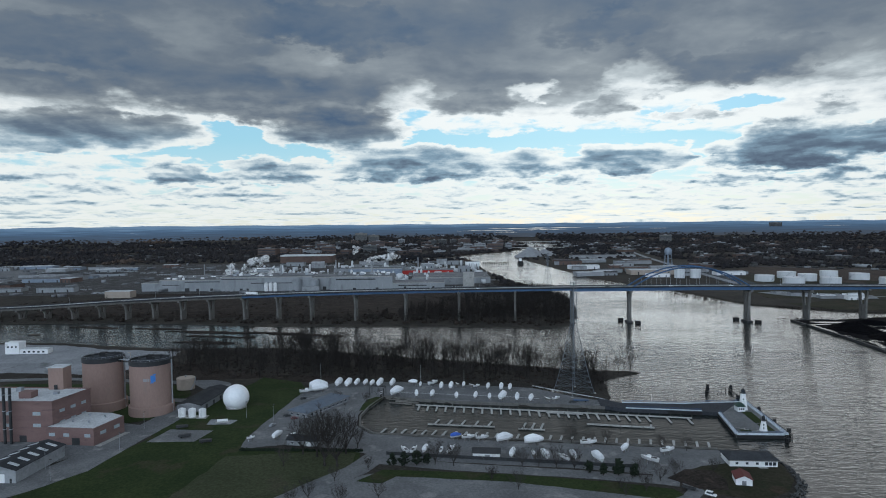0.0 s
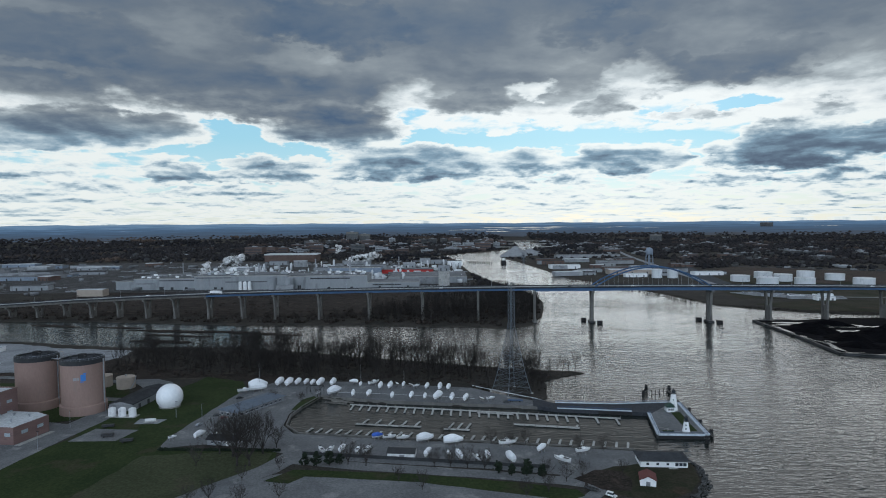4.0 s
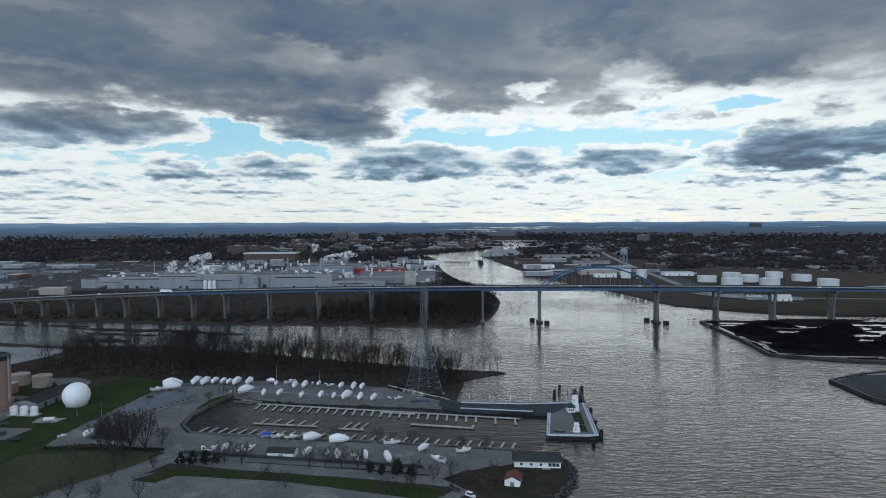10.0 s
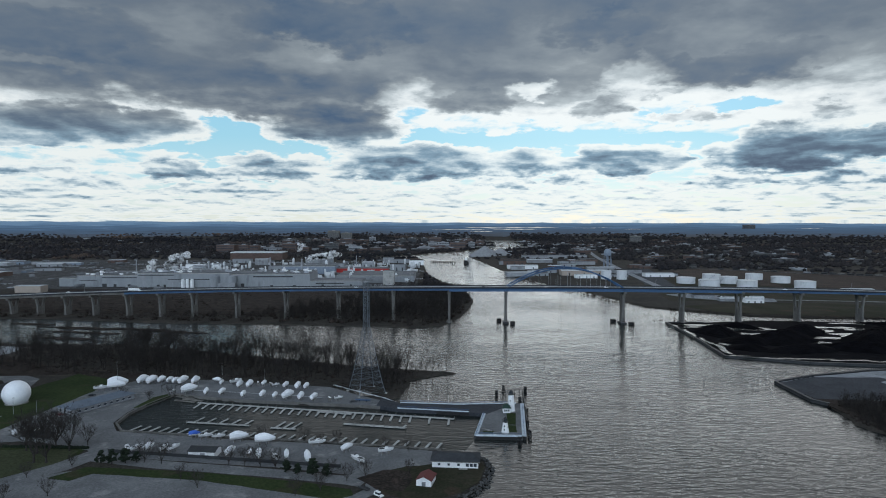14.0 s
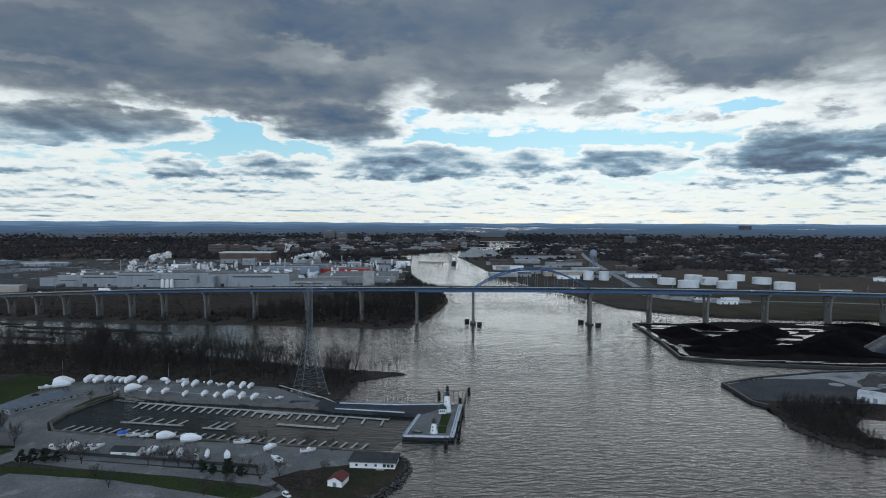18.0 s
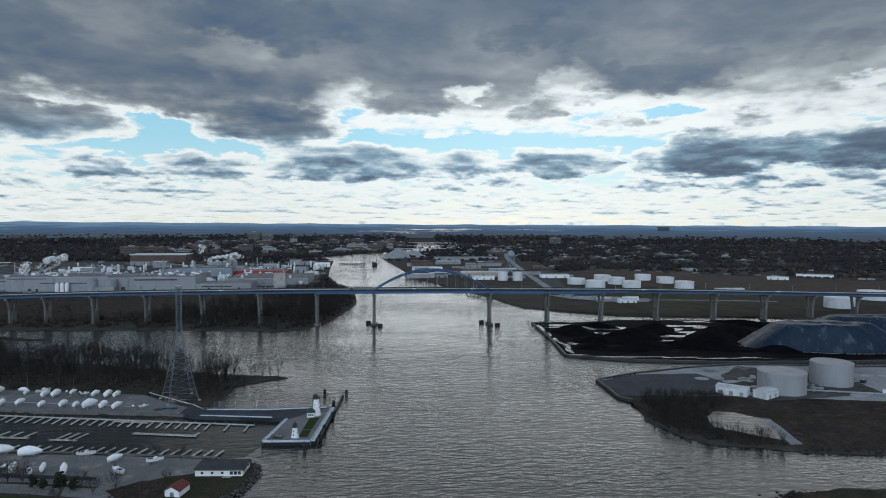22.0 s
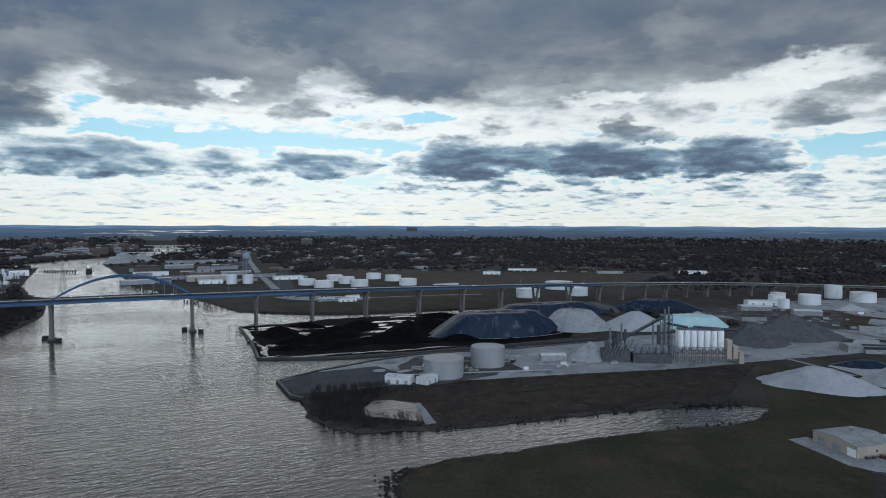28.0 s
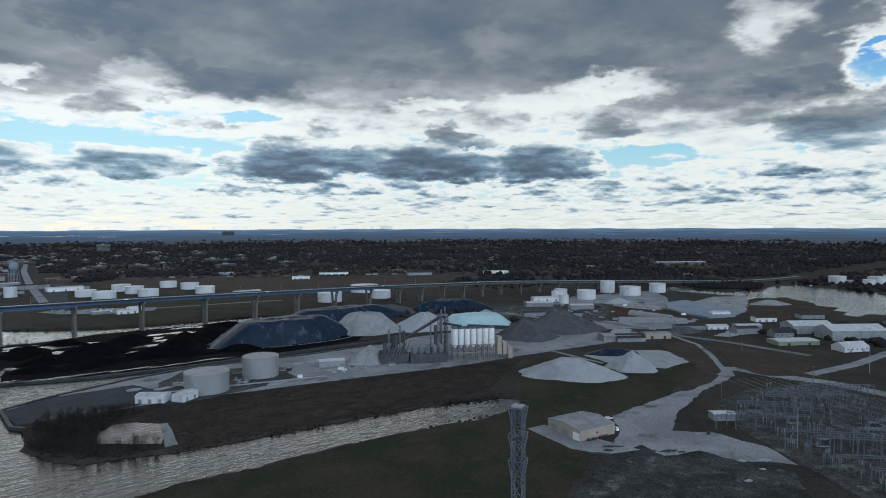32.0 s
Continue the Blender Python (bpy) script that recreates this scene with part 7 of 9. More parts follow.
def heap(name, x, y, rx, ry, high, mat, label, category, turn=0.0, seed=1, flat=.0, rows=14, peaks=()):
    """A pile of loose material with an uneven outline, gullied slopes and a ridge or flat top."""
    rng = random.Random(seed)
    vs, fs, n = [], [], 48
    ph = [rng.uniform(0, 6.28) for _ in range(6)]
    for j in range(rows + 1):
        f = 1 - j / rows
        for k in range(n):
            a = 2 * math.pi * k / n
            lump = 1 + .10 * math.sin(2 * a + ph[0]) + .07 * math.sin(5 * a + ph[1]) + .02 * math.sin(11 * a + ph[2]) + .012 * math.sin(17 * a + ph[3])
            r = f * lump
            px, py = r * rx * math.cos(a), r * ry * math.sin(a)
            z = high * min(1.0, (1 - f) / max(1 - flat, .01))
            for qx, qy, qs, qh in peaks:
                z += qh * math.exp(-((px - qx) ** 2 + (py - qy) ** 2) / qs ** 2) * min(1, (1 - f) * 3)
            z += (rng.uniform(-.025, .025) * high + .012 * high * math.sin(9 * a + 5 * f + ph[4])) * (f > 0) * (f < 1)
            vs.append((px, py, z - .3 * (f == 1)))
    for j in range(rows):
        fs += [(j * n + k, j * n + (k + 1) % n, (j + 1) * n + (k + 1) % n, (j + 1) * n + k) for k in range(n)]
    return single(name, Mesh().put(vs, fs), mat, label, category, smooth=mat != "coal", m=pose(x, y, LAND, 0, 0, turn))


for k, (x, y, rx, ry, h) in enumerate(((432, 664, 22, 36, 7), (478, 622, 44, 28, 9), (520, 660, 34, 22, 8), (556, 602, 52, 30, 12), (606, 650, 36, 24, 8), (440, 612, 24, 26, 6), (650, 692, 40, 14, 5), (472, 696, 24, 12, 4), (530, 570, 50, 18, 7), (590, 548, 24, 14, 5), (470, 572, 40, 18, 5), (425, 580, 18, 20, 4))):
    heap("coal_mound", x, y, rx, ry, h, "coal", "black heap of loose coal on the yard", "coal pile", k * 20, k + 1, .12, peaks=((rx * .3, 0, rx * .3, h * .2), (-rx * .35, ry * .2, rx * .25, h * .25)))
heap("tarpaulin_mound", 648, 566, 78, 34, 23, "tarp", "long heap under dark blue tarpaulin", "covered pile", -13, 31, .55)
heap("tarpaulin_mound", 762, 636, 96, 28, 18, "tarp", "long heap under dark blue tarpaulin", "covered pile", -8, 32, .5)
heap("stone_mound", 742, 552, 44, 30, 21.5, "limestone", "grey crushed limestone heap beside the tarpaulin", "stone pile", -20, 33, .4)
heap("stone_mound", 845, 650, 60, 26, 13, "dark_stone", "dark grey stone heap near the bridge", "stone pile", 0, 34, .2)
heap("tarpaulin_mound", 940, 620, 70, 26, 15, "tarp", "distant heap under dark tarpaulin", "covered pile", -20, 35, .4)
heap("salt_mound", 806, 520, 40, 30, 19, "salt", "pale heap of road salt", "salt pile", -20, 36, .12)
heap("tarpaulin_mound", 872, 500, 50, 24, 13, "teal", "flat-topped heap under a pale teal cover", "covered pile", -24, 37, .6)
heap("stone_mound", 846, 400, 36, 28, 21, "dark_stone", "tall dark grey gravel heap", "stone pile", -30, 38, .05)
heap("stone_mound", 905, 400, 52, 30, 24, "dark_stone", "long dark grey gravel heap", "stone pile", -30, 39, .12)
heap("stone_mound", 652, 416, 22, 19, 15, "limestone", "conical grey limestone heap by the cement works", "stone pile", 0, 40, .0)
heap("salt_mound", 738, 262, 40, 24, 14, "salt", "broad white salt heap on the grass", "salt pile", -52, 41, .18)
heap("salt_mound", 797, 242, 22, 19, 15, "salt", "conical white salt heap", "salt pile", -40, 42, .0)
heap("tarpaulin_mound", 838, 286, 26, 12, 5, "tarp", "low heap under dark tarpaulin", "covered pile", -40, 43, .3)
heap("stone_mound", 1000, 300, 24, 12, 6, "dark_stone", "low dark heap by the road", "stone pile", -20, 44, .2)
heap("salt_mound", 935, 545, 20, 14, 8, "salt", "small pale heap of road salt", "salt pile", 0, 45, .1)
heap("salt_mound", 1185, 500, 26, 14, 8, "salt", "pale distant heap beside the tanks", "salt pile", -30, 46, .1)
heap("stone_mound", 1330, 330, 30, 16, 7, "limestone", "grey heap near the river", "stone pile", -40, 47, .2)
# worn tarpaulin edges held by rows of pale tyres
rng = random.Random(8)
tyres = []
TYRE = Mesh().turned([(.5, 0), (.75, .12), (.5, .28)], 8)
for k in range(420):
    a = rng.uniform(math.pi * .9, math.pi * 2.05)
    x, y = 80 * math.cos(a), 36 * math.sin(a)
    t = radians(-13)
    tyres.append((0, 648 + x * math.cos(t) - y * math.sin(t), 566 + x * math.sin(t) + y * math.cos(t), LAND + .1, rng.uniform(.6, 1.1), 0, 1))
for mx, my, ax, ay, turn, high, flat in ((648, 566, 78, 34, -13, 23, .55), (762, 636, 96, 28, -8, 18, .5)):
    for q in range(26):
        a = math.pi * (.55 + .95 * q / 26) + rng.uniform(-.03, .03)
        for j in range(34):
            f = 1 - .52 * j / 34
            x, y = ax * f * math.cos(a) * 1.02, ay * f * math.sin(a) * 1.02
            z = high * min(1, (1 - f) / (1 - flat))
            t = radians(turn)
            if rng.random() < .4:
                tyres.append((0, mx + x * math.cos(t) - y * math.sin(t), my + x * math.sin(t) + y * math.cos(t), LAND + z + .15, rng.uniform(.35, .6), 0, 1))
joined("cover_weights", "salt", [TYRE], tyres, "pale weights along the edge of the tarpaulin", "weights")

# dark timber and steel quay edges
for name, line in (("coal_quay", [(388, 548), (396, 622), (402, 731), (445, 730)]), ("coal_quay_south", [(388, 548), (446, 522), (520, 508), (613, 503), (673, 496), (724, 488)]), ("terminal_quay", [(390, 403), (384, 412), (385, 459), (419, 476), (479, 494), (519, 499), (565, 492), (614, 482), (712, 474)])):
    q = tagged(new(name.replace("_south", "")), "dark sheet-pile quay wall with a worn top", "quay", "", "structure")
    for a, b in zip(line, line[1:]):
        n = max(1, int(math.dist(a, b) / 9))
        d = math.degrees(math.atan2(b[1] - a[1], b[0] - a[0]))
        for k in range(n):
            x, y, w = a[0] + (b[0] - a[0]) * (k + .5) / n, a[1] + (b[1] - a[1]) * (k + .5) / n, math.dist(a, b) / n
            part("quay_panel", Mesh().box(-w / 2, w / 2, -1.1, 1.1, -2, LAND + .5 + .1 * (k % 3), m=pose(x, y, 0, 0, 0, d)), "dark", q)

# tanks
round_tank(505, 416, 15.8, 14.4, "old_tank", "large weathered grey oil tank", "terminal tanks", .07)
round_tank(556, 433, 14.2, 16.2, "old_tank", "large weathered grey oil tank", "terminal tanks", .07)
for x, y, r, h in ((604, 1190, 20, 13), (612, 1105, 21, 17), (678, 1250, 20, 14), (682, 1185, 19, 15), (686, 1120, 20, 14), (768, 1260, 19, 14), (786, 1195, 20, 14), (778, 1100, 20, 14.5), (872, 830, 23, 17), (1000, 915, 30, 15), (962, 815, 20, 15),
                  (1148, 585, 14, 17), (1186, 610, 13, 16), (1196, 566, 18, 17), (1300, 548, 21, 17), (1310, 600, 15, 24), (1378, 540, 17, 18), (1122, 556, 9, 15), (1800, 372, 19, 17), (1768, 308, 13, 15), (1842, 312, 20, 17), (1900, 300, 18, 17), (476, 1275, 12, 20), (506, 1270, 12, 20)):
    r, h = r * .84, h * .86
    round_tank(x, y, r, h, "tank", "white cylindrical storage tank of the tank farm", "tank farm", .05 if r < 17 else .04)


def shed_block(name, x, y, turn, lx, ly, h, wall="white", roofmat="roof_white", label="low white industrial shed", rise=1.2, doors=2, category="shed", group="", glass=0):
    """A simple hall: walls, gable roof, gable infill, doors and windows."""
    top = thing(name, x, y, LAND, turn, label, category, group)
    part("wall", Mesh().box(-lx / 2, lx / 2, -ly / 2, ly / 2, -.3, h), wall, top)
    part("roof", Mesh().gable(-lx / 2, lx / 2, -ly / 2, ly / 2, h, h + rise, .3), roofmat, top)
    part("gable_end", Mesh().wedge(-lx / 2, lx / 2, -ly / 2, ly / 2, h, h + rise - .05), wall, top)
    for k in range(doors):
        xx = -lx / 2 + lx * (k + .5) / doors
        part("door", Mesh().box(xx - min(1.4, lx * .06), xx + min(1.4, lx * .06), -ly / 2 - .1, -ly / 2 + .05, -.1, h * .6), "grey_clad" if wall in ("white", "tank", "grey_clad") else "dark", top)
    if glass:
        windows(top, -lx / 2 + 1, lx / 2 - 1, glass, -ly / 2, h * .45, h * .75, 1.4)
    return top


shed_block("pump_house", 466, 412, -42, 20, 11, 5, "tank", "roof_white", "pale metal pump house on the terminal", 1.0, 3)
shed_block("pump_house", 484, 402, 30, 15, 10, 5, "tank", "roof_white", "small white flat shed on the terminal", .8, 2)
shed_block("loading_shed", 617, 424, -25, 22, 11, 5, "grey_clad", "roof_white", "long white open shed beside the stone heap", 1.0, 4)
rng = random.Random(12)
for k in range(26):
    x, y = rng.uniform(452, 690), 0
    y = 436 - (x - 452) * .20 + rng.uniform(-16, 26)
    if math.dist((x, y), (505, 416)) < 19 or math.dist((x, y), (556, 433)) < 19 or math.dist((x, y), (652, 416)) < 26:
        continue
    s = rng.uniform(1.2, 3.0)
    c = thing("site_box", x, y, LAND, rng.uniform(-60, 30), "small pale equipment box on the terminal yard", "equipment box", "equipment boxes")
    part("box", Mesh().box(-s, s, -s * .6, s * .6, -.1, rng.uniform(1, 2.6), taper=.97), rng.choice(("white", "steel", "salt", "grey_clad", "dark")), c)
    part("lid", Mesh().box(-s * .6, s * .6, -s * .4, s * .4, 2.5, 2.7).box(-.1, .1, -.1, .1, .5, 2.5), "steel", c)
pipes = thing("pipe_rack", 530, 410, LAND, -18, "low grey pipe run between the oil tanks", "pipes")
for k in range(4):
    part("pipe", Mesh().bar((-60, k * .9, .9), (64, k * .9, .9), .32, .32, 8), "steel", pipes)
for k in range(16):
    part("pipe_support", Mesh().box(-60 + k * 8, -59.6 + k * 8, -.4, 3.1, -.2, .75), "concrete", pipes)
snow = random.Random(3)
for k in range(16):
    x, y = snow.uniform(455, 620), snow.uniform(398, 455)
    r = snow.uniform(1.5, 5)
    patch("pale_spill", [(x + r * snow.uniform(.7, 1.3) * 1.5 * math.cos(a), y + r * snow.uniform(.7, 1.3) * math.sin(a)) for a in np.arange(0, 6.28, .8)], "salt", "pale spill of salt on the ground", "spill", .09, .2, 3)
# pilings off the peninsula
for k in range(5):
    b = thing("mooring_bollard", 400 + k * 5, 462 + k * 2.4, LAND, 0, "dark squat mooring bollard on the quay", "bollard", "quay bollards")
    part("post", Mesh().turned([(.8, -.2), (.6, 1.4), (.9, 1.7), (.9, 2.0)], 10), "dark", b)


def cement_works():
    top = thing("cement_works", 705, 372, LAND, -32, "grey cement works with white silos, steel frames and conveyor", "cement works")
    # a row of white silos on a steel frame
    for r in range(2):
        for k in range(7):
            x, y = 7 + k * 5.6, -2 + r * 6.2
            s = part("silo", Mesh().turned([(.6, 11.2), (2.6, 14), (2.6, 27.5), (2.2, 28.4), (.4, 29)], 18, m=pose(x, y, 0)), "white", top, "white steel silo", smooth=True)
            part("silo_rail", Mesh().turned([(2.4, 28.3), (2.6, 28.3), (2.6, 29.4), (2.4, 29.4)], 12, m=pose(x, y, 0), close=False), "tower_steel", s)
    for k in range(8):
        for y in (-5, 1.4, 8):
            part("frame_column", Mesh().bar((4.2 + k * 5.6, y, -.2), (4.2 + k * 5.6, y, 13), .5), "tower_steel", top)
        part("frame_beam", Mesh().bar((4.2 + k * 5.6, -5, 8), (4.2 + k * 5.6, 8, 8), .5), "tower_steel", top)
    for y in (-5, 1.4, 8):
        for z in (7, 14):
            part("frame_beam", Mesh().bar((4.2, y, z), (43.4, y, z), .5), "beige", top)
        for k in range(7):
            part("frame_brace", Mesh().bar((4.2 + k * 5.6, y, 0 if k % 2 else 8), (9.8 + k * 5.6, y, 8 if k % 2 else 0), .25), "beige", top)
    # grey hopper block and small tanks
    part("hopper_base", Mesh().box(-34, -2, -9, 5, -.2, 8), "dark_stone", top)
    for k in range(5):
        part("hopper", Mesh().turned([(2.6, 8), (2.6, 13), (.6, 15.5)], 14, m=pose(-30 + k * 6, -2, 0)), "tower_steel", top)
    # tall lift tower with platforms
    for x in (-6, 2):
        for y in (6, 14):
            part("tower_leg", Mesh().bar((x, y, -.2), (x, y, 40), .45), "tower_steel", top)
    for j in range(9):
        z = 4.4 * (j + 1)
        part("platform", Mesh().box(-6.6, 2.6, 5.4, 14.6, z - .15, z), "tower_steel", top)
        for s, (a, b) in enumerate((((-6, 6), (2, 6)), ((2, 6), (2, 14)), ((2, 14), (-6, 14)), ((-6, 14), (-6, 6)))):
            part("tower_brace", Mesh().bar((a[0], a[1], z - 4.4), (b[0], b[1], z), .2), "tower_steel", top)
            part("tower_rail", Mesh().bar((a[0], a[1], z + 1), (b[0], b[1], z + 1), .1), "tower_steel", top)
    for x, y, h, r in ((-4, 8, 44, 1.0), (0, 11, 46, .8), (-9, 9, 30, 1.4), (-13, 12, 34, .7), (-46, -2, 24, 1.5), (-52, 2, 28, .9), (-42, 4, 32, .8), (-48, 6, 22, 1.6), (-38, 8, 26, 1.2), (-56, -4, 18, 1.8)):
        part("chimney", Mesh().turned([(r, -.2), (r, h), (r * .8, h + .6)], 12, m=pose(x, y, 0)), "tower_steel" if r < 1.1 else "dark_stone", top)
    part("mill_house", Mesh().box(-60, -36, -6, 10, -.2, 9), "dark_stone", top)
    part("mill_roof", Mesh().box(-60.4, -35.6, -6.4, 10.4, 9.02, 9.5), "dark_stone", top)
    for k in range(7):
        part("duct", Mesh().bar((-56 + k * 3, -6.6, 4 + k), (-52 + k * 3, -6.6, 13 + k * 1.2), .8), "tower_steel", top)
    part("conveyor", Mesh().bar((-62, 20, 2), (-4, 10, 38), 2.0).bar((56, 4, 28), (20, 6, 30), 1.4).bar((-2, 10, 32), (14, 2, 30), 1.4), "dark_stone", top, "sloping grey conveyor gallery")
    for k in range(3):
        part("truck_bay", Mesh().box(46 + k * 5, 50 + k * 5, -3, 6, 4 - 4 * (k > 1), 20 - 5 * k), "beige", top)


cement_works()

# garage on the field
gar = thing("garage", 628.5, 174, LAND, -11, "tan block garage with three roller doors and shallow grey roof", "garage")
part("wall", Mesh().box(-13.5, 13.5, -13.5, 13.5, -.3, 6.0), "beige", gar)
part("roof", Mesh().gable(-13.5, 13.5, -13.5, 13.5, 6.0, 7.7, .35, .4), "limestone", gar, "pale grey roof")
part("gable_end", Mesh().wedge(-13.5, 13.5, -13.5, 13.5, 6.0, 7.6), "beige", gar)
for k, (y0, mat) in enumerate(((7.6, "grey_clad"), (-1.4, "grey_clad"), (-10.4, "white"))):
    d = part("roller_door", Mesh().box(-13.62, -13.4, y0 - 2.6, y0 + 2.6, 0, 4.4), mat, gar)
    for z in (.9, 1.8, 2.7, 3.6):
        part("door_panel", Mesh().box(-13.68, -13.6, y0 - 2.5, y0 + 2.5, z - .38, z + .38), mat, d)
part("side_window", Mesh().box(-1, .2, -13.6, -13.4, 2.6, 3.6), "window", gar)
part("roof_fan", Mesh().turned([(.8, 6.5), (.8, 8.3), (1.1, 8.4), (1.1, 8.9)], 10, m=pose(4, 5, 0)), "steel", gar)
for k, (x, y, mat) in enumerate(((-8, -15.2, "dark"), (-4.5, -15.4, "dark"), (1.5, -15, "roof_red"), (5, -15.4, "dark"))):
    junk = thing("stored_crate", *(pose(628.5, 174, 0, 0, 0, -11) @ Vector((x, y, LAND))), -11 + k * 9, "dark crate stored against the garage wall", "crate", "crates")
    part("crate", Mesh().box(-1.2, 1.2, -.7, .7, -.1, 1.3, taper=.96), mat, junk)
    part("crate_lid", Mesh().box(-1.25, 1.25, -.75, .75, 1.32, 1.42), "timber", junk)
car(660, 176, -30, "white", "white pickup truck beside the garage", False, LAND + .1, long=5.6)
car(645, 161, 60, "white", "white van behind the garage", True, LAND + .1)
car(678, 121, 20, "dark", "dark off-road car on the gravel", False, LAND + .1)


def lattice_tower(x, y, high, base, topw, label, turn=20.0, panels=16, arms=(), z=LAND):
    """A four-legged lattice mast with braces in every panel."""
    top = thing("transmission_tower", x, y, z, turn, label, "transmission tower", "transmission towers")

    def half(f):
        return (base + (topw - base) * min(1, f / .62) ** .8) / 2 if f < .62 else topw / 2
    levels = [k / panels for k in range(panels + 1)]
    corners = ((-1, -1), (1, -1), (1, 1), (-1, 1))
    for sx, sy in corners:
        vs, fs = [], []
        for j, f in enumerate(levels):
            w = .17 if f < .5 else .14
            vs += [(sx * half(f) + c * w, sy * half(f) + d * w, f * high - (.5 if j == 0 else 0)) for c, d in corners]
            if j:
                fs += [(4 * j - 4 + k, 4 * j - 4 + (k + 1) % 4, 4 * j + (k + 1) % 4, 4 * j + k) for k in range(4)]
        fs += [(3, 2, 1, 0), tuple(range(4 * len(levels) - 4, 4 * len(levels)))]
        part("leg", Mesh().put(vs, fs), "tower_steel", top)
        part("footing", Mesh().turned([(.9, -.5), (.9, .5)], 8, m=pose(sx * half(0), sy * half(0), 0)), "concrete", top)

    def corner(c, f):
        return Vector((c[0] * half(f), c[1] * half(f), f * high))
    for a, b in zip(levels, levels[1:]):
        for k in range(4):
            p, q = corners[k], corners[(k + 1) % 4]
            part("cross_brace", Mesh().bar(corner(p, a), corner(q, b), .11).bar(corner(q, a), corner(p, b), .11), "tower_steel", top)
            part("girt", Mesh().bar(corner(p, b), corner(q, b), .11), "tower_steel", top)
    for f, w in arms:
        me = Mesh()
        for s in (-1, 1):
            for sy in (-1, 1):
                me.bar((s * half(f), sy * half(f), f * high), (s * w, 0, f * high + .4), .16).bar((s * half(f), sy * half(f), f * high + 2.2), (s * w, 0, f * high + .4), .16)
            me.bar((s * w, 0, f * high + .4), (s * w, 0, f * high - 2.2), .22)
        part("cross_arm", me, "steel", top)
    part("peak_platform", Mesh().box(-topw * .55, topw * .55, -topw * .55, topw * .55, high, high + .3), "steel", top)
    return top


mast = lattice_tower(427, 48, 80.5, 15, 2.3, "tall slim lattice transmission tower in the field", 24, 20)
# three flared cages at its head
for z in (80.4, 74.6, 68.8):
    low = [Vector((c * 1.0, d * 1.0, z - 5.0)) for c, d in ((-1, -1), (1, -1), (1, 1), (-1, 1))]
    rim = [Vector((c * 1.75, d * 1.75, z)) for c, d in ((-1, -1), (1, -1), (1, 1), (-1, 1))]
    for k in range(4):
        part("cage_strut", Mesh().bar(low[k], rim[k], .16), "tower_steel", mast)
        part("cage_brace", Mesh().bar(low[k], rim[(k + 1) % 4], .10), "tower_steel", mast)
        part("cage_rim", Mesh().bar(rim[k], rim[(k + 1) % 4], .16), "tower_steel", mast)
lattice_tower(88, 433, 76, 20, 3.0, "tall lattice transmission tower among the trees on the spit", 30, 20)
lattice_tower(196, 1190, 58, 12, 3, "distant lattice transmission tower on the far bank", 30, 12, ((.72, 6), (.84, 5), (.95, 4)))

# switchyard
yard = random.Random(6)


def switch_frame(x, y, turn, bays, high, wide):
    top = thing("gantry", x, y, LAND, turn, "grey steel lattice gantry of the switchyard", "gantry", "switchyard gantries")
    for k in range(bays + 1):
        for s in (-.7, .7):
            part("post", Mesh().bar((k * wide, s, -.2), (k * wide, s * .4, high), .22), "tower_steel", top)
        br = Mesh()
        for j in range(6):
            z = high * j / 6
            br.bar((k * wide, -.7 + .05 * j, z), (k * wide, .7 - .05 * j, z + high / 6), .1)
        part("post_brace", br, "tower_steel", top)
    for k in range(bays):
        for z in (high - .1, high - 1.2):
            for s in (-.4, .4):
                part("beam_chord", Mesh().bar((k * wide, s, z), (k * wide + wide, s, z), .14), "tower_steel", top)
        zig = Mesh()
        for j in range(6):
            zig.bar((k * wide + wide * j / 6, -.4, high - 1.2 if j % 2 else high - .1), (k * wide + wide * (j + 1) / 6, -.4, high - .1 if j % 2 else high - 1.2), .09)
        part("beam_lattice", zig, "tower_steel", top)
        for f in (.25, .5, .75):
            part("insulator", Mesh().turned([(.12, high - 3.2), (.22, high - 2.9), (.12, high - 2.6), (.22, high - 2.2), (.12, high - 1.9), (.1, high - 1.2)], 6, m=pose(k * wide + wide * f, 0, 0)), "dark", top)


for j in range(11):
    for k in range(2):
        x, y = 690 + j * 12 + k * 10, 122 - j * 1.0 - k * 62
        switch_frame(x, y, -52 + yard.uniform(-3, 3), 4, yard.choice((9, 11, 13)), 11)

def post_at(x, y):
    post = thing("switch_post", x, y, LAND, yard.uniform(0, 90), "grey switch post with insulators", "switchgear", "switch posts")
    part("stand", Mesh().bar((-.6, 0, -.1), (-.6, 0, 3.4), .22).bar((.6, 0, -.1), (.6, 0, 3.4), .22).bar((-.9, 0, 3.4), (.9, 0, 3.4), .25), "tower_steel", post)
    part("insulator", Mesh().turned([(.15, 3.4), (.28, 3.8), (.15, 4.2), (.28, 4.6), (.15, 5.4)], 7, m=pose(-.6, 0, 0)).turned([(.15, 3.4), (.28, 3.8), (.15, 4.2), (.28, 4.6), (.15, 5.4)], 7, m=pose(.6, 0, 0)), "grey_clad", post)
    part("busbar", Mesh().bar((-2.6, 0, 5.4), (2.6, 0, 5.4), .14), "tower_steel", post)


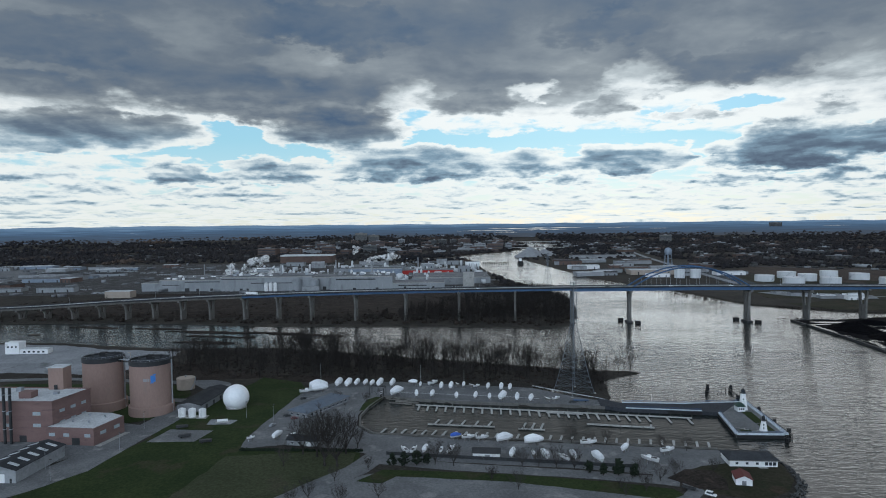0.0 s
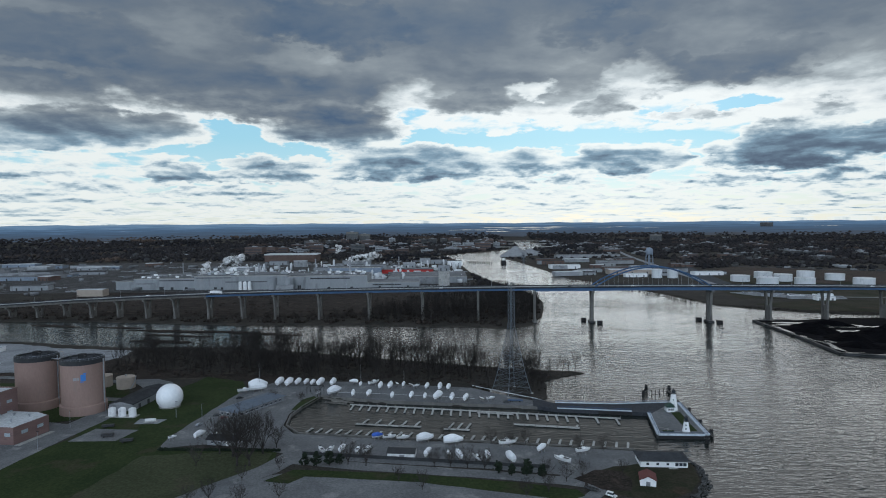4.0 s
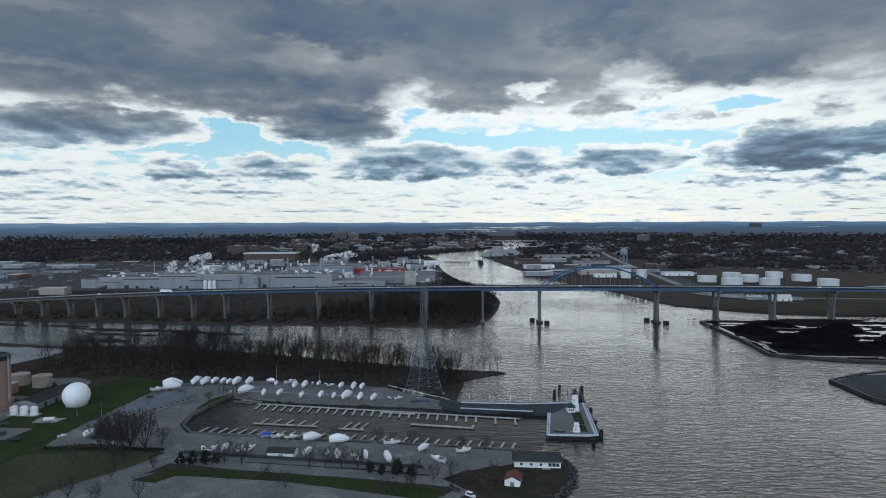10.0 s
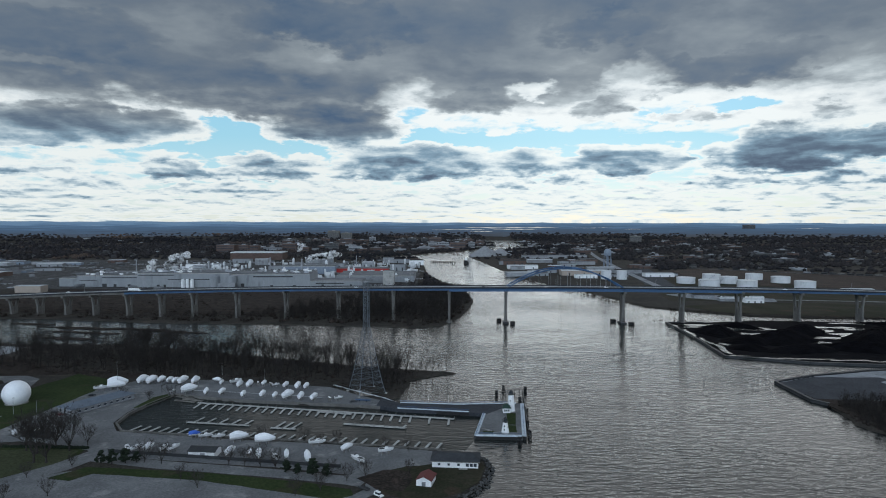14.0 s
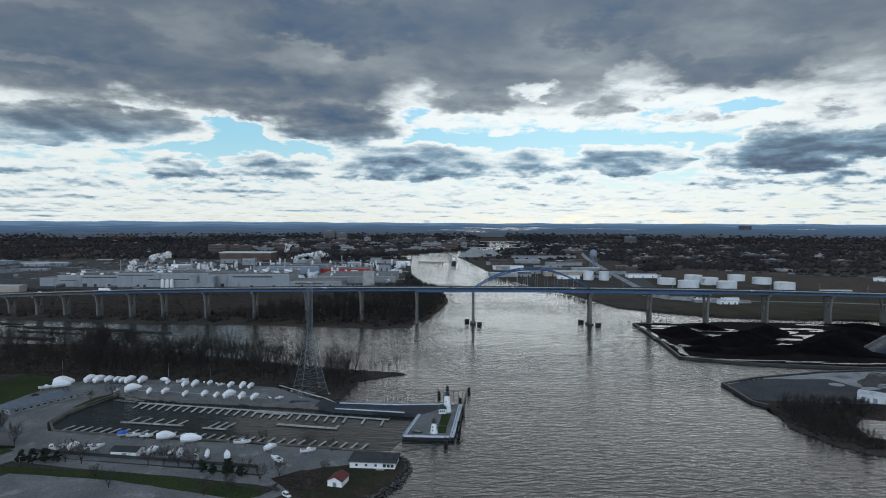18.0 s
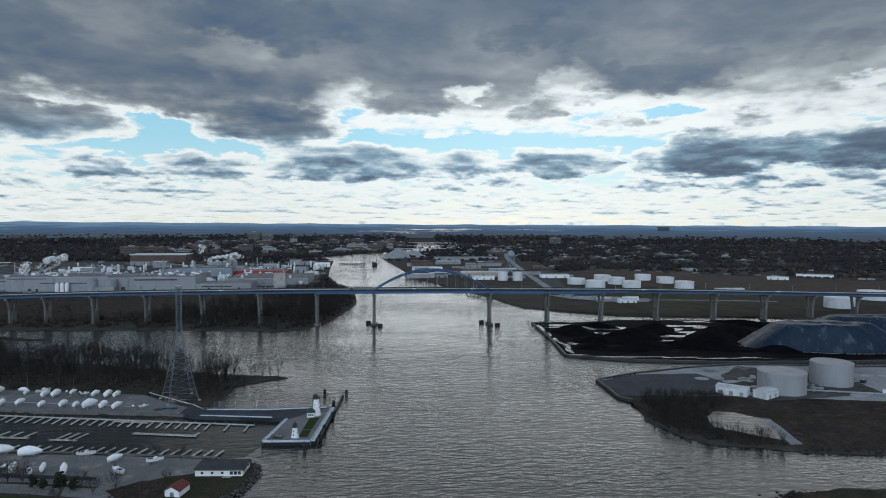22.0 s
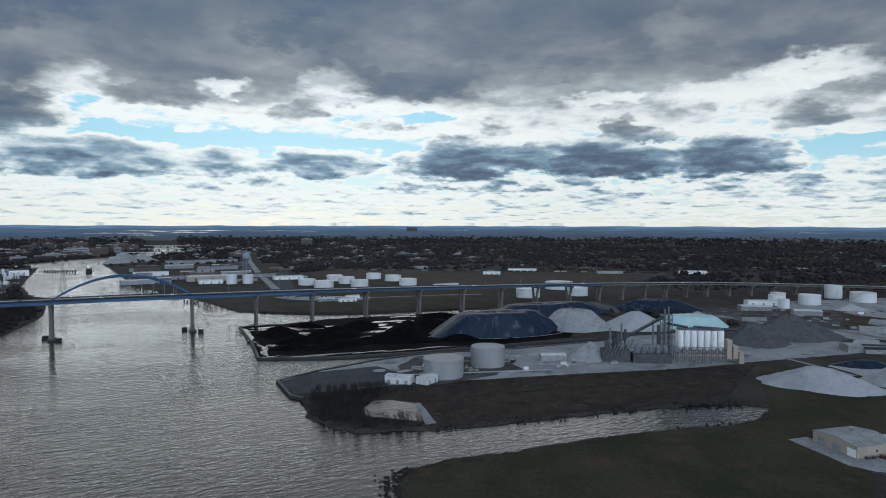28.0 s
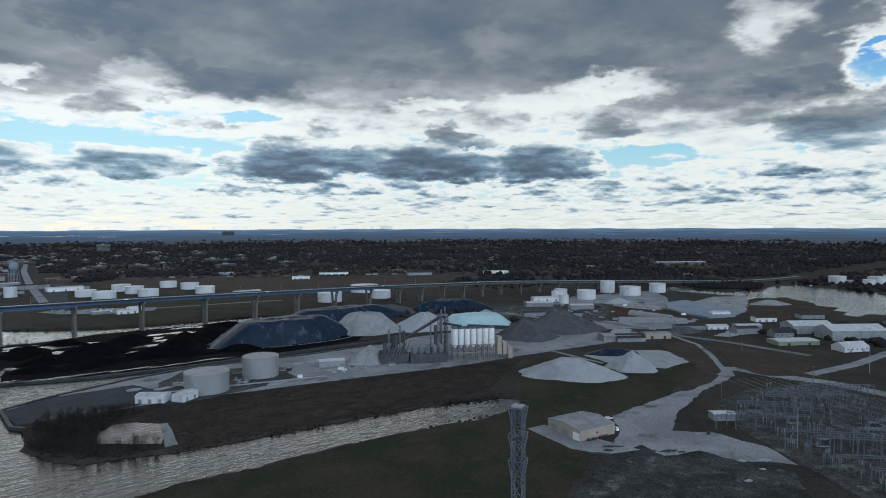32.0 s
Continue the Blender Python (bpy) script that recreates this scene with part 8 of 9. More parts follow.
for j in range(120):
    u, v = yard.uniform(0, 1), yard.uniform(0, 1)
    post_at(705 + 107 * u + 10 * v, 124 + 14 * u - 110 * v)
for j in range(44):
    u, v = yard.uniform(0, 1), yard.uniform(0, 1)
    post_at(676 + 34 * u - 30 * v, 72 + 30 * u - 62 * v)
for j in range(5):
    switch_frame(684 - j * 8, 82 - j * 15, -52 + yard.uniform(-3, 3), 4, yard.choice((9, 11, 13)), 11)
for x, y in ((720, 120), (736, 96), (757, 60), (704, 70), (770, 100)):
    tr = thing("transformer", x, y, LAND, -40, "blue-grey oil-filled power transformer on a plinth", "transformer", "transformers")
    part("body", Mesh().box(-2.6, 2.6, -1.6, 1.6, .4, 4.2), "grey_clad", tr)
    part("plinth", Mesh().box(-3.2, 3.2, -2.2, 2.2, -.2, .4), "concrete", tr)
    for k in range(8):
        part("fin", Mesh().box(-2.4 + k * .65, -2.2 + k * .65, -2.3, -1.62, .8, 3.8), "tower_steel", tr)
    for k in range(3):
        part("bushing", Mesh().turned([(.3, 4.2), (.15, 6.2)], 8, m=pose(-1.6 + k * 1.6, 0, 0)), "dark", tr)
    part("conservator", Mesh().turned([(.6, -2), (.6, 2)], 12, m=Matrix.Translation((0, 1, 5)) @ Matrix.Rotation(math.pi / 2, 4, "Y")), "tower_steel", tr)
ctrl = shed_block("control_house", 712, 128, -40, 14, 8, 4, "grey_clad", "roof_white", "small grey control house of the switchyard", .6, 2)
wires = thing("overhead_wires", 740, 60, 0, 0, "thin overhead power lines above the switchyard", "wires")
for k in range(9):
    a, b = Vector((28 + k * 6, 88 - k * 3, 13)), Vector((-50 + k * 13, -45 + k * 4, 13.5))
    me = Mesh()
    for j in range(10):
        f, g = j / 10, (j + 1) / 10
        me.bar(a.lerp(b, f) - Vector((0, 0, 6 * f * (1 - f))), a.lerp(b, g) - Vector((0, 0, 6 * g * (1 - g))), .09, .09, 3)
    part("wire", me, "steel", wires)
for k, (x, y, h) in enumerate(((989, 243, 15), (784, 106, 17), (806, 98, 15), (921, 101, 20), (690, 78, 22), (850, 120, 14), (1010, 150, 14), (940, 210, 14), (760, 150, 12), (1120, 230, 14))):
    pole = thing("utility_pole", x, y, LAND, k * 31, "wooden utility pole with crossarm" if h < 18 else "tall pale utility pole with crossarm", "utility pole", "utility poles")
    part("post", Mesh().bar((0, 0, -.3), (0, 0, h), .32, .2, 7), "timber" if h < 18 else "concrete", pole)
    part("crossarm", Mesh().box(-1.5, 1.5, -.1, .1, h - 1.2, h - .95), "timber", pole)
    for s in (-1.3, 0, 1.3):
        part("insulator", Mesh().turned([(.08, h - .95), (.12, h - .6)], 6, m=pose(s, 0, 0)), "dark", pole)

# houses and sheds on the east shore
shed_block("house", 1048, 214, -36, 22, 14, 5, "grey_clad", "roof_dark", "white house with dark gable roof", 5, 2, "house", "houses", 4)
shed_block("house", 1016, 140, -30, 28, 16, 4.5, "tank", "roof_white", "white house with pale metal roof", 4, 2, "house", "houses", 5)
shed_block("warehouse", 1100, 205, -40, 46, 26, 9, "grey_clad", "roof_white", "grey warehouse with pale roof", 4, 3, "warehouse", "warehouses")
shed_block("warehouse", 1092, 160, -40, 60, 30, 10, "grey_clad", "roof_white", "long grey warehouse with pale roof", 5, 3, "warehouse", "warehouses")
shed_block("garage_shed", 1014, 190, -36, 44, 20, 4.0, "pale_green", "roof_white", "low pale green storage building with white roof", .8, 2)
shed_block("warehouse", 1044, 250, -36, 26, 14, 6, "grey_clad", "roof_dark", "grey shed with dark roof", 2, 2, "warehouse", "warehouses")
for k, (x, y, turn, lx, ly, h, w, r) in enumerate(((1085, 498, -40, 34, 16, 6, "grey_clad", "roof_white"), (1040, 360, -52, 80, 12, 5, "grey_clad", "old_tank"), (1024, 305, -40, 34, 14, 5, "grey_clad", "roof_dark"), (905, 322, -35, 40, 18, 6, "grey_clad", "grey_clad"),
                                                (950, 316, -35, 30, 14, 5, "grey_clad", "roof_dark"), (1050, 285, -40, 24, 12, 4, "white", "roof_white"), (1080, 262, -40, 30, 12, 4, "grey_clad", "roof_white"), (1160, 330, -40, 24, 12, 5, "white", "roof_white"),
                                                (1065, 560, -36, 40, 20, 6, "grey_clad", "roof_white"), (1120, 590, -30, 44, 16, 7, "white", "roof_white"), (1010, 460, -30, 26, 12, 5, "grey_clad", "roof_dark"), (980, 500, -30, 30, 14, 5, "grey_clad", "roof_dark"),
                                                (1220, 240, -40, 30, 16, 5, "grey_clad", "roof_dark"), (1150, 270, -40, 26, 14, 5, "white", "roof_dark"))):
    shed_block("industrial_shed", x, y, turn, lx, ly, h, w, r, "pale industrial shed with low roof" if w == "white" else "grey industrial shed with low roof", 1.2, 3, "shed", "industrial sheds")
rng = random.Random(77)
for k in range(60):
    x, y = rng.uniform(930, 1180), rng.uniform(270, 560)
    if inside(x, y, [(930, 400), (1000, 300), (1100, 320), (1200, 420), (1100, 560), (960, 520)]) < 0:
        continue
    kind = rng.random()
    if kind < .5:
        c = thing("container", x, y, LAND, rng.uniform(-60, -20), "worn steel shipping container in the yard", "container", "containers")
        part("box", Mesh().box(-3, 3, -1.2, 1.2, 0, 2.6), rng.choice(("white", "grey_clad", "dark", "steel", "roof_red")), c)
        part("door_bar", Mesh().box(3.0, 3.08, -.1, .1, .2, 2.4), "steel", c)
    else:
        car(x, y, rng.uniform(-90, 90), rng.choice(("white", "dark", "steel")), "parked truck in the industrial yard", True, LAND + .1, "yard vehicles", 7)

def arched_shed(x, y, turn, long, wide, high):
    """A long half-round metal shed with ribs."""
    top = thing("arched_shed", x, y, LAND, turn, "long pale half-round metal storage shed", "shed")
    n = 14
    ring = [(wide / 2 * math.cos(math.pi * k / n), high * math.sin(math.pi * k / n) - .2 * (k in (0, n))) for k in range(n + 1)]
    vs = [(sx * long / 2, py, pz) for sx in (-1, 1) for py, pz in ring]
    fs = [(k, k + 1, n + 2 + k, n + 1 + k) for k in range(n)] + [tuple(range(n + 1))[::-1], tuple(range(n + 1, 2 * n + 2)), (0, n + 1, 2 * n + 1, n)]
    part("shell", Mesh().put(vs, fs), "old_tank", top, smooth=True)
    for j in range(7):
        rib = Mesh()
        xx = -long / 2 + long * (j + .5) / 7
        for (a, b), (c, d) in zip(ring, ring[1:]):
            rib.bar((xx, a * 1.01, b * 1.01), (xx, c * 1.01, d * 1.01), .25)
        part("rib", rib, "steel", top)
    part("end_door", Mesh().box(long / 2, long / 2 + .12, -wide * .2, wide * .2, 0, high * .6), "dark", top)


arched_shed(1078, 384, -96, 61, 13, 6.5)
shed_block("house", 909, 313, -36, 30, 16, 4, "grey_clad", "roof_dark", "low dark-roofed building by the lane", 3.5, 3, "house", "houses", 4)
shed_block("industrial_shed", 944, 302, -36, 28, 14, 5.5, "beige", "limestone", "plain pale box shed by the lane", .8, 2, "shed", "industrial sheds")

# a haulier's lot below the bridge
patch("depot_lot", [(500, 1004), (520, 958), (580, 912), (628, 912), (642, 945), (592, 978), (540, 1014)], "gravel", "pale gravel lot with parked trucks", "lot", .14, .8)
lot = random.Random(17)
for k in range(22):
    x, y = lot.uniform(512, 628), 0
    y = 985 - (x - 512) * .45 + lot.uniform(-16, 16)
    if k % 3 == 0:
        car(x, y, lot.choice((-38, 52)) + lot.uniform(-6, 6), lot.choice(("white", "dark", "white")), "truck parked on the gravel lot", True, LAND + .16, "lot vehicles", 7)
    else:
        c = thing("container", x, y, LAND + .1, lot.choice((-38, 52)) + lot.uniform(-8, 8), "worn steel container on the gravel lot", "container", "lot containers")
        part("box", Mesh().box(-3, 3, -1.2, 1.2, 0, 2.6), lot.choice(("white", "grey_clad", "steel", "white")), c)
        part("door_bar", Mesh().box(3.0, 3.08, -.1, .1, .2, 2.4), "steel", c)

# railway line with standing freight cars
patch("rail_flat", [(660, 1330), (900, 1010), (1150, 905), (1420, 1060), (1560, 1080), (1400, 1160), (960, 1440), (790, 1560), (680, 1470)], "bare_field", "flat bare brown ground beside the railway", "field", .045, 4.0)
RAIL = [(760, 1552), (807, 1516), (950, 1406), (1172, 1265), (1386, 1124), (1540, 1073)]
patch("railway_bed", strip(RAIL, 26), "yard_mix", "dark ballast of the railway yard", "railway", .10, .5)
far_line = random.Random(9)
for (x0, y0), (x1, y1) in zip(RAIL[1:], RAIL[2:]):
    n = int(math.dist((x0, y0), (x1, y1)) / 15.5)
    turn = math.degrees(math.atan2(y1 - y0, x1 - x0))
    for k in range(n):
        if far_line.random() < .18:
            continue
        f = (k + .5) / n
        tank = far_line.random() < .6
        wagon = thing("freight_car", x0 + (x1 - x0) * f, y0 + (y1 - y0) * f, LAND + .1, turn, "black railway tank car standing on the line" if tank else "grey railway hopper car standing on the line", "railway car", "freight cars")
        if tank:
            part("tank", Mesh().turned([(1.0, -6.6), (1.5, -6.2), (1.5, 6.2), (1.0, 6.6)], 12, m=Matrix.Translation((0, 0, 2.7)) @ Matrix.Rotation(math.pi / 2, 4, "Y")), "dark", wagon, smooth=True)
        else:
            part("hopper", Mesh().box(-6.8, 6.8, -1.5, 1.5, 1.2, 4.4, taper=.97), far_line.choice(("grey_clad", "pier_concrete", "dark")), wagon)
        part("underframe", Mesh().box(-7.2, 7.2, -1.2, 1.2, .7, 1.15), "black", wagon)

# ---- factory, town and distance ----
patch("factory_lawn", [(-560, 830), (-400, 815), (-240, 800), (-120, 790), (-40, 812), (30, 860), (60, 930), (20, 1060), (-260, 1075), (-560, 1090)], "brown", "dull brown scrub slope in front of the factory", "lawn", .04, 2.0)
patch("factory_yard", [(-900, 1080), (-560, 1095), (-260, 1080), (30, 1066), (100, 1120), (96, 1420), (-100, 1700), (-500, 1900), (-1000, 1900), (-1200, 1300)], "yard_mix", "grey paved factory grounds", "yard", .03, 3.0)
patch("west_yard", [(-1700, 1000), (-900, 1080), (-1000, 1800), (-1600, 1800), (-2000, 1300)], "asphalt", "grey lots and streets", "yard", .03, 3.0)

mill = thing("factory", -260, 1130, LAND, 0, "huge pale windowless paper mill with flat roofs and dark stripes", "factory")
mo = Matrix.Translation((260, -1130, 0))
for x0, x1, y0, y1, h, mat in ((-540, -440, 1132, 1170, 15, "factory"), (-505, -372, 1126, 1200, 20, "factory"), (-395, -232, 1118, 1210, 24.5, "factory"), (-232, -196, 1128, 1200, 22, "factory"), (-198, -90, 1118, 1190, 23.5, "factory"), (-92, 2, 1120, 1180, 11, "factory"),
                              (-60, 90, 1210, 1330, 12, "factory"), (-210, -92, 1400, 1450, 17, "ash"), (-300, -120, 1260, 1340, 14, "grey_clad"), (-560, -420, 1270, 1340, 12, "grey_clad"), (-30, 40, 1190, 1240, 14, "grey_clad"), (36, 56, 1150, 1170, 26, "concrete")):
    part("hall", Mesh().box(x0, x1, y0, y1, -.3, h, m=mo), mat, mill)
    part("roof", Mesh().box(x0 + .5, x1 - .5, y0 + .5, y1 - .5, h + .02, h + .5, m=mo), "dull_roof", mill)
    part("roof_edge", Mesh().box(x0 - .2, x1 + .2, y0 - .25, y0 - .02, h - .6, h + .7, m=mo), "concrete", mill)
for x0, x1, y, z0, z1 in ((-460, -397, 1125.7, 16.0, 17.4), (-340, -250, 1117.6, 13.5, 14.8), (-190, -120, 1117.6, 18, 20), (-80, -30, 1119.6, 6, 7.6), (-500, -470, 1125.7, 11, 12.0), (-392, -330, 1117.6, 21, 22.2)):
    part("window_strip", Mesh().box(x0, x1, y - .1, y + .3, z0, z1, m=mo), "dark", mill, "dark window strip")
for x, y, w, h in ((-460, 1125.7, 8, 6), (-440, 1125.7, 5, 5), (-415, 1125.7, 5, 5), (-360, 1117.6, 5, 5), (-348, 1117.6, 4, 5), (-215, 1127.6, 6, 6), (-160, 1117.6, 5, 4), (-120, 1117.6, 5, 4), (-70, 1119.6, 4, 5), (-20, 1119.6, 4, 5), (-300, 1117.6, 5, 5)):
    part("loading_door", Mesh().box(x, x + w, y - .12, y + .2, -.1, h, m=mo), "dark", mill)
part("round_mark", Mesh().turned([(5, 0), (5, .3)], 24, m=mo @ Matrix.Translation((-384, 1117.9, 18.5)) @ Matrix.Rotation(math.pi / 2, 4, "X")), "old_tank", mill, "round grey wall mark")
for k, x in enumerate((-366, -361, -350, -345, -340)):
    part("sign_bar", Mesh().box(x, x + 4, 1117.5, 1117.9, 17.2, 18.6, m=mo), "old_tank", mill)
for k, x in enumerate((-312, -304, -296)):
    part("wall_silo", Mesh().turned([(3.2, -.2), (3.2, 14), (1, 15.5)], 16, m=mo @ pose(x, 1113, 0)), "white", mill, "white silo against the wall")
for k, x in enumerate((-258, -228)):
    part("tower_tank", Mesh().turned([(9, -.2), (9, 20), (3, 22)], 24, m=mo @ pose(x, 1120, 0)), "factory", mill, "pale round tank tower", smooth=True)
part("white_hall", Mesh().box(-246, -216, 1098, 1110, -.2, 9, m=mo), "grey_clad", mill)
rng = random.Random(15)
for k in range(90):
    x, y = rng.uniform(-500, -100), rng.uniform(1135, 1195)
    if -505 < x < -395 and y < 1198:
        z = 20.5
    elif -395 <= x < -232:
        z = 25
    elif -198 < x < -92 and y < 1238:
        z = 24
    else:
        continue
    s = rng.uniform(1, 4)
    part("roof_unit", Mesh().box(-s, s, -s * .7, s * .7, z, z + rng.uniform(1, 4), m=mo @ pose(x, y, 0)), rng.choice(("steel", "white", "grey_clad")), mill)
for x, y, h, r in ((-330, 1290, 36, 1.6), (-290, 1300, 32, 1.2), (-150, 1330, 38, 1.8), (-60, 1520, 34, 1.2), (-240, 1420, 36, 1.5), (48, 1190, 36, 2.2), (-520, 1380, 32, 1)):
    st = thing("factory_chimney", x, y, LAND, 0, "slim grey factory chimney", "chimney", "factory chimneys")
    part("pipe", Mesh().turned([(r * 1.3, -.2), (r, h), (r * .8, h + .2)], 12), "grey_clad", st)
    part("collar", Mesh().turned([(r * 1.4, h - 2), (r * 1.4, h - 1.4)], 12), "steel", st)
red = thing("red_hall", -45, 1440, LAND, -1, "long low hall with a bright red wall and white roof edge", "factory hall")
part("wall", Mesh().box(-66, 68, -20, 24, -.3, 10.5), "bright_red", red)
part("roof", Mesh().box(-67, 69, -21, 25, 10.52, 11.4), "dull_roof", red)
brown = thing("brown_hall", -410, 1935, LAND, 0, "broad flat brown industrial hall with pale roof edge", "factory hall")
part("wall", Mesh().box(-80, 76, -25, 40, -.3, 20), "red_brick", brown)
part("roof", Mesh().box(-81, 77, -26, 41, 20.02, 23), "roof_white", brown)


def plume(x, y, z, steps, label, seed, drift=(8, 4, 9), size=6.0):
    """A bank of steam: many overlapping soft-edged puffs."""
    rng = random.Random(seed)
    me = Mesh()
    base = [clump(seed * 5 + k, 2, .13, .9) for k in range(3)]
    steps = int(steps * 1.5)
    for k in range(steps):
        f = k / steps
        s = size * (.25 + .75 * f ** .6) * rng.uniform(.35, .95)
        p = (drift[0] * f * 5 + rng.gauss(0, size * .7), drift[1] * f * 5 + rng.gauss(0, size * .5), drift[2] * f * 3 + rng.gauss(0, size * .3))
        me.put(np.concatenate(base[k % 3].v) * s + p, base[k % 3].f)
    return single("steam_cloud", me, "steam", label, "steam", smooth=True, m=pose(x, y, z))


plume(-372, 1165, 24, 170, "white steam cloud rising from the mill roof", 3, (7, 2, 10), 6.5)
plume(-402, 1175, 22, 60, "thin white steam over the mill roof", 4, (2, 2, 7), 4.5)
plume(-190, 1600, 22, 150, "long white steam bank drifting over the factory", 5, (12, 2, 2.5), 8.5)
plume(-316, 1150, 24, 30, "small puff of steam on the roof", 6, (1, 1, 3), 3)
plume(-240, 1700, 34, 36, "small steam puff behind the mill", 7, (2, 1, 6), 5)

# warehouses west of the mill
rng = random.Random(19)
for k in range(50):
    x, y = rng.uniform(-1500, -560), rng.uniform(1060, 1800)
    lx, ly, h = rng.uniform(26, 90), rng.uniform(18, 44), rng.uniform(5, 10)
    shed_block("warehouse", x, y, rng.uniform(-14, 14), lx, ly, h, rng.choice(("grey_clad", "grey_clad", "factory", "red_brick", "ash")), rng.choice(("roof_white", "roof_white", "dull_roof", "roof_dark")), "low industrial warehouse with flat pale roof", .8, 3, "warehouse", "west warehouses")
shed_block("warehouse", -533, 1044, 0, 42, 20, 11, "beige", "roof_white", "plain pale box warehouse near the bridge", .5, 0, "warehouse", "west warehouses")
for k in range(34):
    x, y = rng.uniform(-480, 80), rng.uniform(1210, 1820)
    if -150 < x and y < 1450:
        y += 260
    shed_block("mill_shed", x, y, rng.uniform(-8, 8), rng.uniform(18, 56), rng.uniform(14, 34), rng.uniform(6, 16), rng.choice(("white", "grey_clad", "factory", "factory")), rng.choice(("roof_white", "dull_roof", "dull_roof")), "pale low building behind the mill", .8, 2, "building", "mill buildings")
lots = random.Random(41)
autos, clutter = [], []
for k in range(1500):
    row = lots.randrange(60)
    x, y = -1500 + (row * 137) % 1580 + lots.randrange(14) * 3.0, 1075 + (row * 71) % 720 + (k % 3) * 6
    autos.append((0, x, y, LAND + .1, lots.uniform(.9, 1.3), 1.57 + lots.uniform(-.06, .06), 1))
joined("parked_cars", "grey_clad", [Mesh().box(-2.2, 2.2, -.9, .9, 0, .9).box(-1.3, 1, -.8, .8, .9, 1.5)], autos, "rows of small parked cars on the factory lots", "cars")
for k in range(230):
    clutter.append((lots.randrange(2), lots.uniform(-1400, 90), lots.uniform(1060, 1850), LAND, lots.uniform(.6, 1.8), lots.uniform(0, 3), lots.uniform(.6, 2.2)))
plant = []
for k in range(330):
    plant.append((lots.randrange(2), lots.uniform(-520, 90), 1205 + 500 * lots.random() ** 1.3, LAND, lots.uniform(.5, 1.5), lots.uniform(0, 3), lots.uniform(.6, 2.4)))
joined("plant_clutter", "tank", [Mesh().box(-5, 5, -3, 3, 0, 4), Mesh().turned([(2, 0), (2, 6), (.4, 7)], 10)], plant, "small pale tanks, huts and ducts crowded behind the mill", "clutter")
joined("yard_clutter", "dull_roof", [Mesh().box(-5, 5, -3, 3, 0, 2.4), Mesh().box(-7, 7, -1.3, 1.3, .4, 2.2)], clutter, "pale sheds, trailers and plant scattered over the factory grounds", "clutter")
# east bank behind the bridge
for x, y, turn, lx, ly, h, w, r in ((342, 1545, 2, 72, 30, 9, "white", "roof_white"), (310, 1350, 6, 60, 26, 8, "grey_clad", "roof_white"), (450, 1372, 0, 96, 36, 10, "beige", "roof_white"), (440, 1300, 0, 44, 20, 7, "white", "roof_white"), (500, 1990, 2, 200, 40, 9, "grey_clad", "dull_roof"),
                                  (380, 1440, 0, 50, 24, 7, "grey_clad", "roof_dark"), (560, 1420, 0, 60, 30, 8, "grey_clad", "roof_dark"), (600, 1330, 0, 60, 26, 7, "white", "roof_white"), (340, 1700, 0, 60, 30, 10, "red_brick", "roof_dark"), (420, 1780, 0, 70, 30, 9, "grey_clad", "roof_white"),
                                  (590, 905, -4, 26, 12, 5, "white", "roof_white"), (560, 925, -4, 22, 12, 4, "grey_clad", "roof_white"), (610, 935, -4, 18, 10, 5, "white", "roof_white"), (540, 960, -4, 30, 14, 5, "grey_clad", "roof_dark"), (830, 1040, 0, 46, 16, 5, "white", "roof_white"),
                                  (1180, 1300, -30, 70, 20, 6, "white", "roof_white"), (1060, 1250, -30, 40, 18, 6, "white", "roof_white"), (2170, 910, -38, 160, 40, 8, "roof_blue", "roof_white"), (1500, 1050, -30, 60, 24, 7, "white", "roof_white"), (1330, 1150, -30, 60, 26, 7, "grey_clad", "roof_dark")):
    shed_block("warehouse", x, y, turn, lx, ly, h, w, r, "industrial shed on the east bank", 1.0, 3, "warehouse", "east warehouses")
town = random.Random(61)
for k in range(26):
    x, y = town.uniform(290, 650), town.uniform(1310, 1880)
    if abs(x - (523 + (y - 1064) * .13)) < 34 or inside(x, y, EAST_BANK + EAST_BANK_2) < 30:
        continue
    shed_block("warehouse", x, y, town.uniform(-8, 8), town.uniform(24, 70), town.uniform(14, 30), town.uniform(5, 9), town.choice(("grey_clad", "factory", "red_brick")), town.choice(("roof_white", "dull_roof", "dull_roof", "roof_dark")), "low flat-roofed industrial shed near the river", .8, 2, "warehouse", "east warehouses")
patch("straight_road", strip([(523, 1064), (574, 1512), (640, 2000), (697, 2341), (800, 3100)], 14), "gravel", "straight pale street running inland", "street", .10, .3)
heap("stone_mound", 290, 2110, 62, 40, 33, "limestone", "tall grey stone heap on the river bank", "stone pile", 40, 51, .05)
heap("stone_mound", 345, 2160, 50, 40, 22, "limestone", "grey stone heap on the river bank", "stone pile", 20, 52, .1)
wt = thing("water_tower", 553, 1555, LAND, 0, "pale blue water tower on steel legs", "water tower")
part("tank", Mesh().turned([(1.5, 30), (7, 32), (9, 36), (9, 42), (7, 46), (3, 48.5), (.3, 49)], 24), "ash", wt, "pale blue steel tank", smooth=True)
part("riser", Mesh().turned([(1.4, -.2), (1.4, 31)], 12), "ash", wt)
for k in range(6):
    a = 2 * math.pi * k / 6
    part("leg", Mesh().bar((11 * math.cos(a), 11 * math.sin(a), -.2), (8 * math.cos(a), 8 * math.sin(a), 36), .8), "ash", wt)
for z in (11, 22):
    part("brace_ring", Mesh().turned([(9.7, z), (10, z), (10, z + .4), (9.7, z + .4)], 6, close=False), "ash", wt)
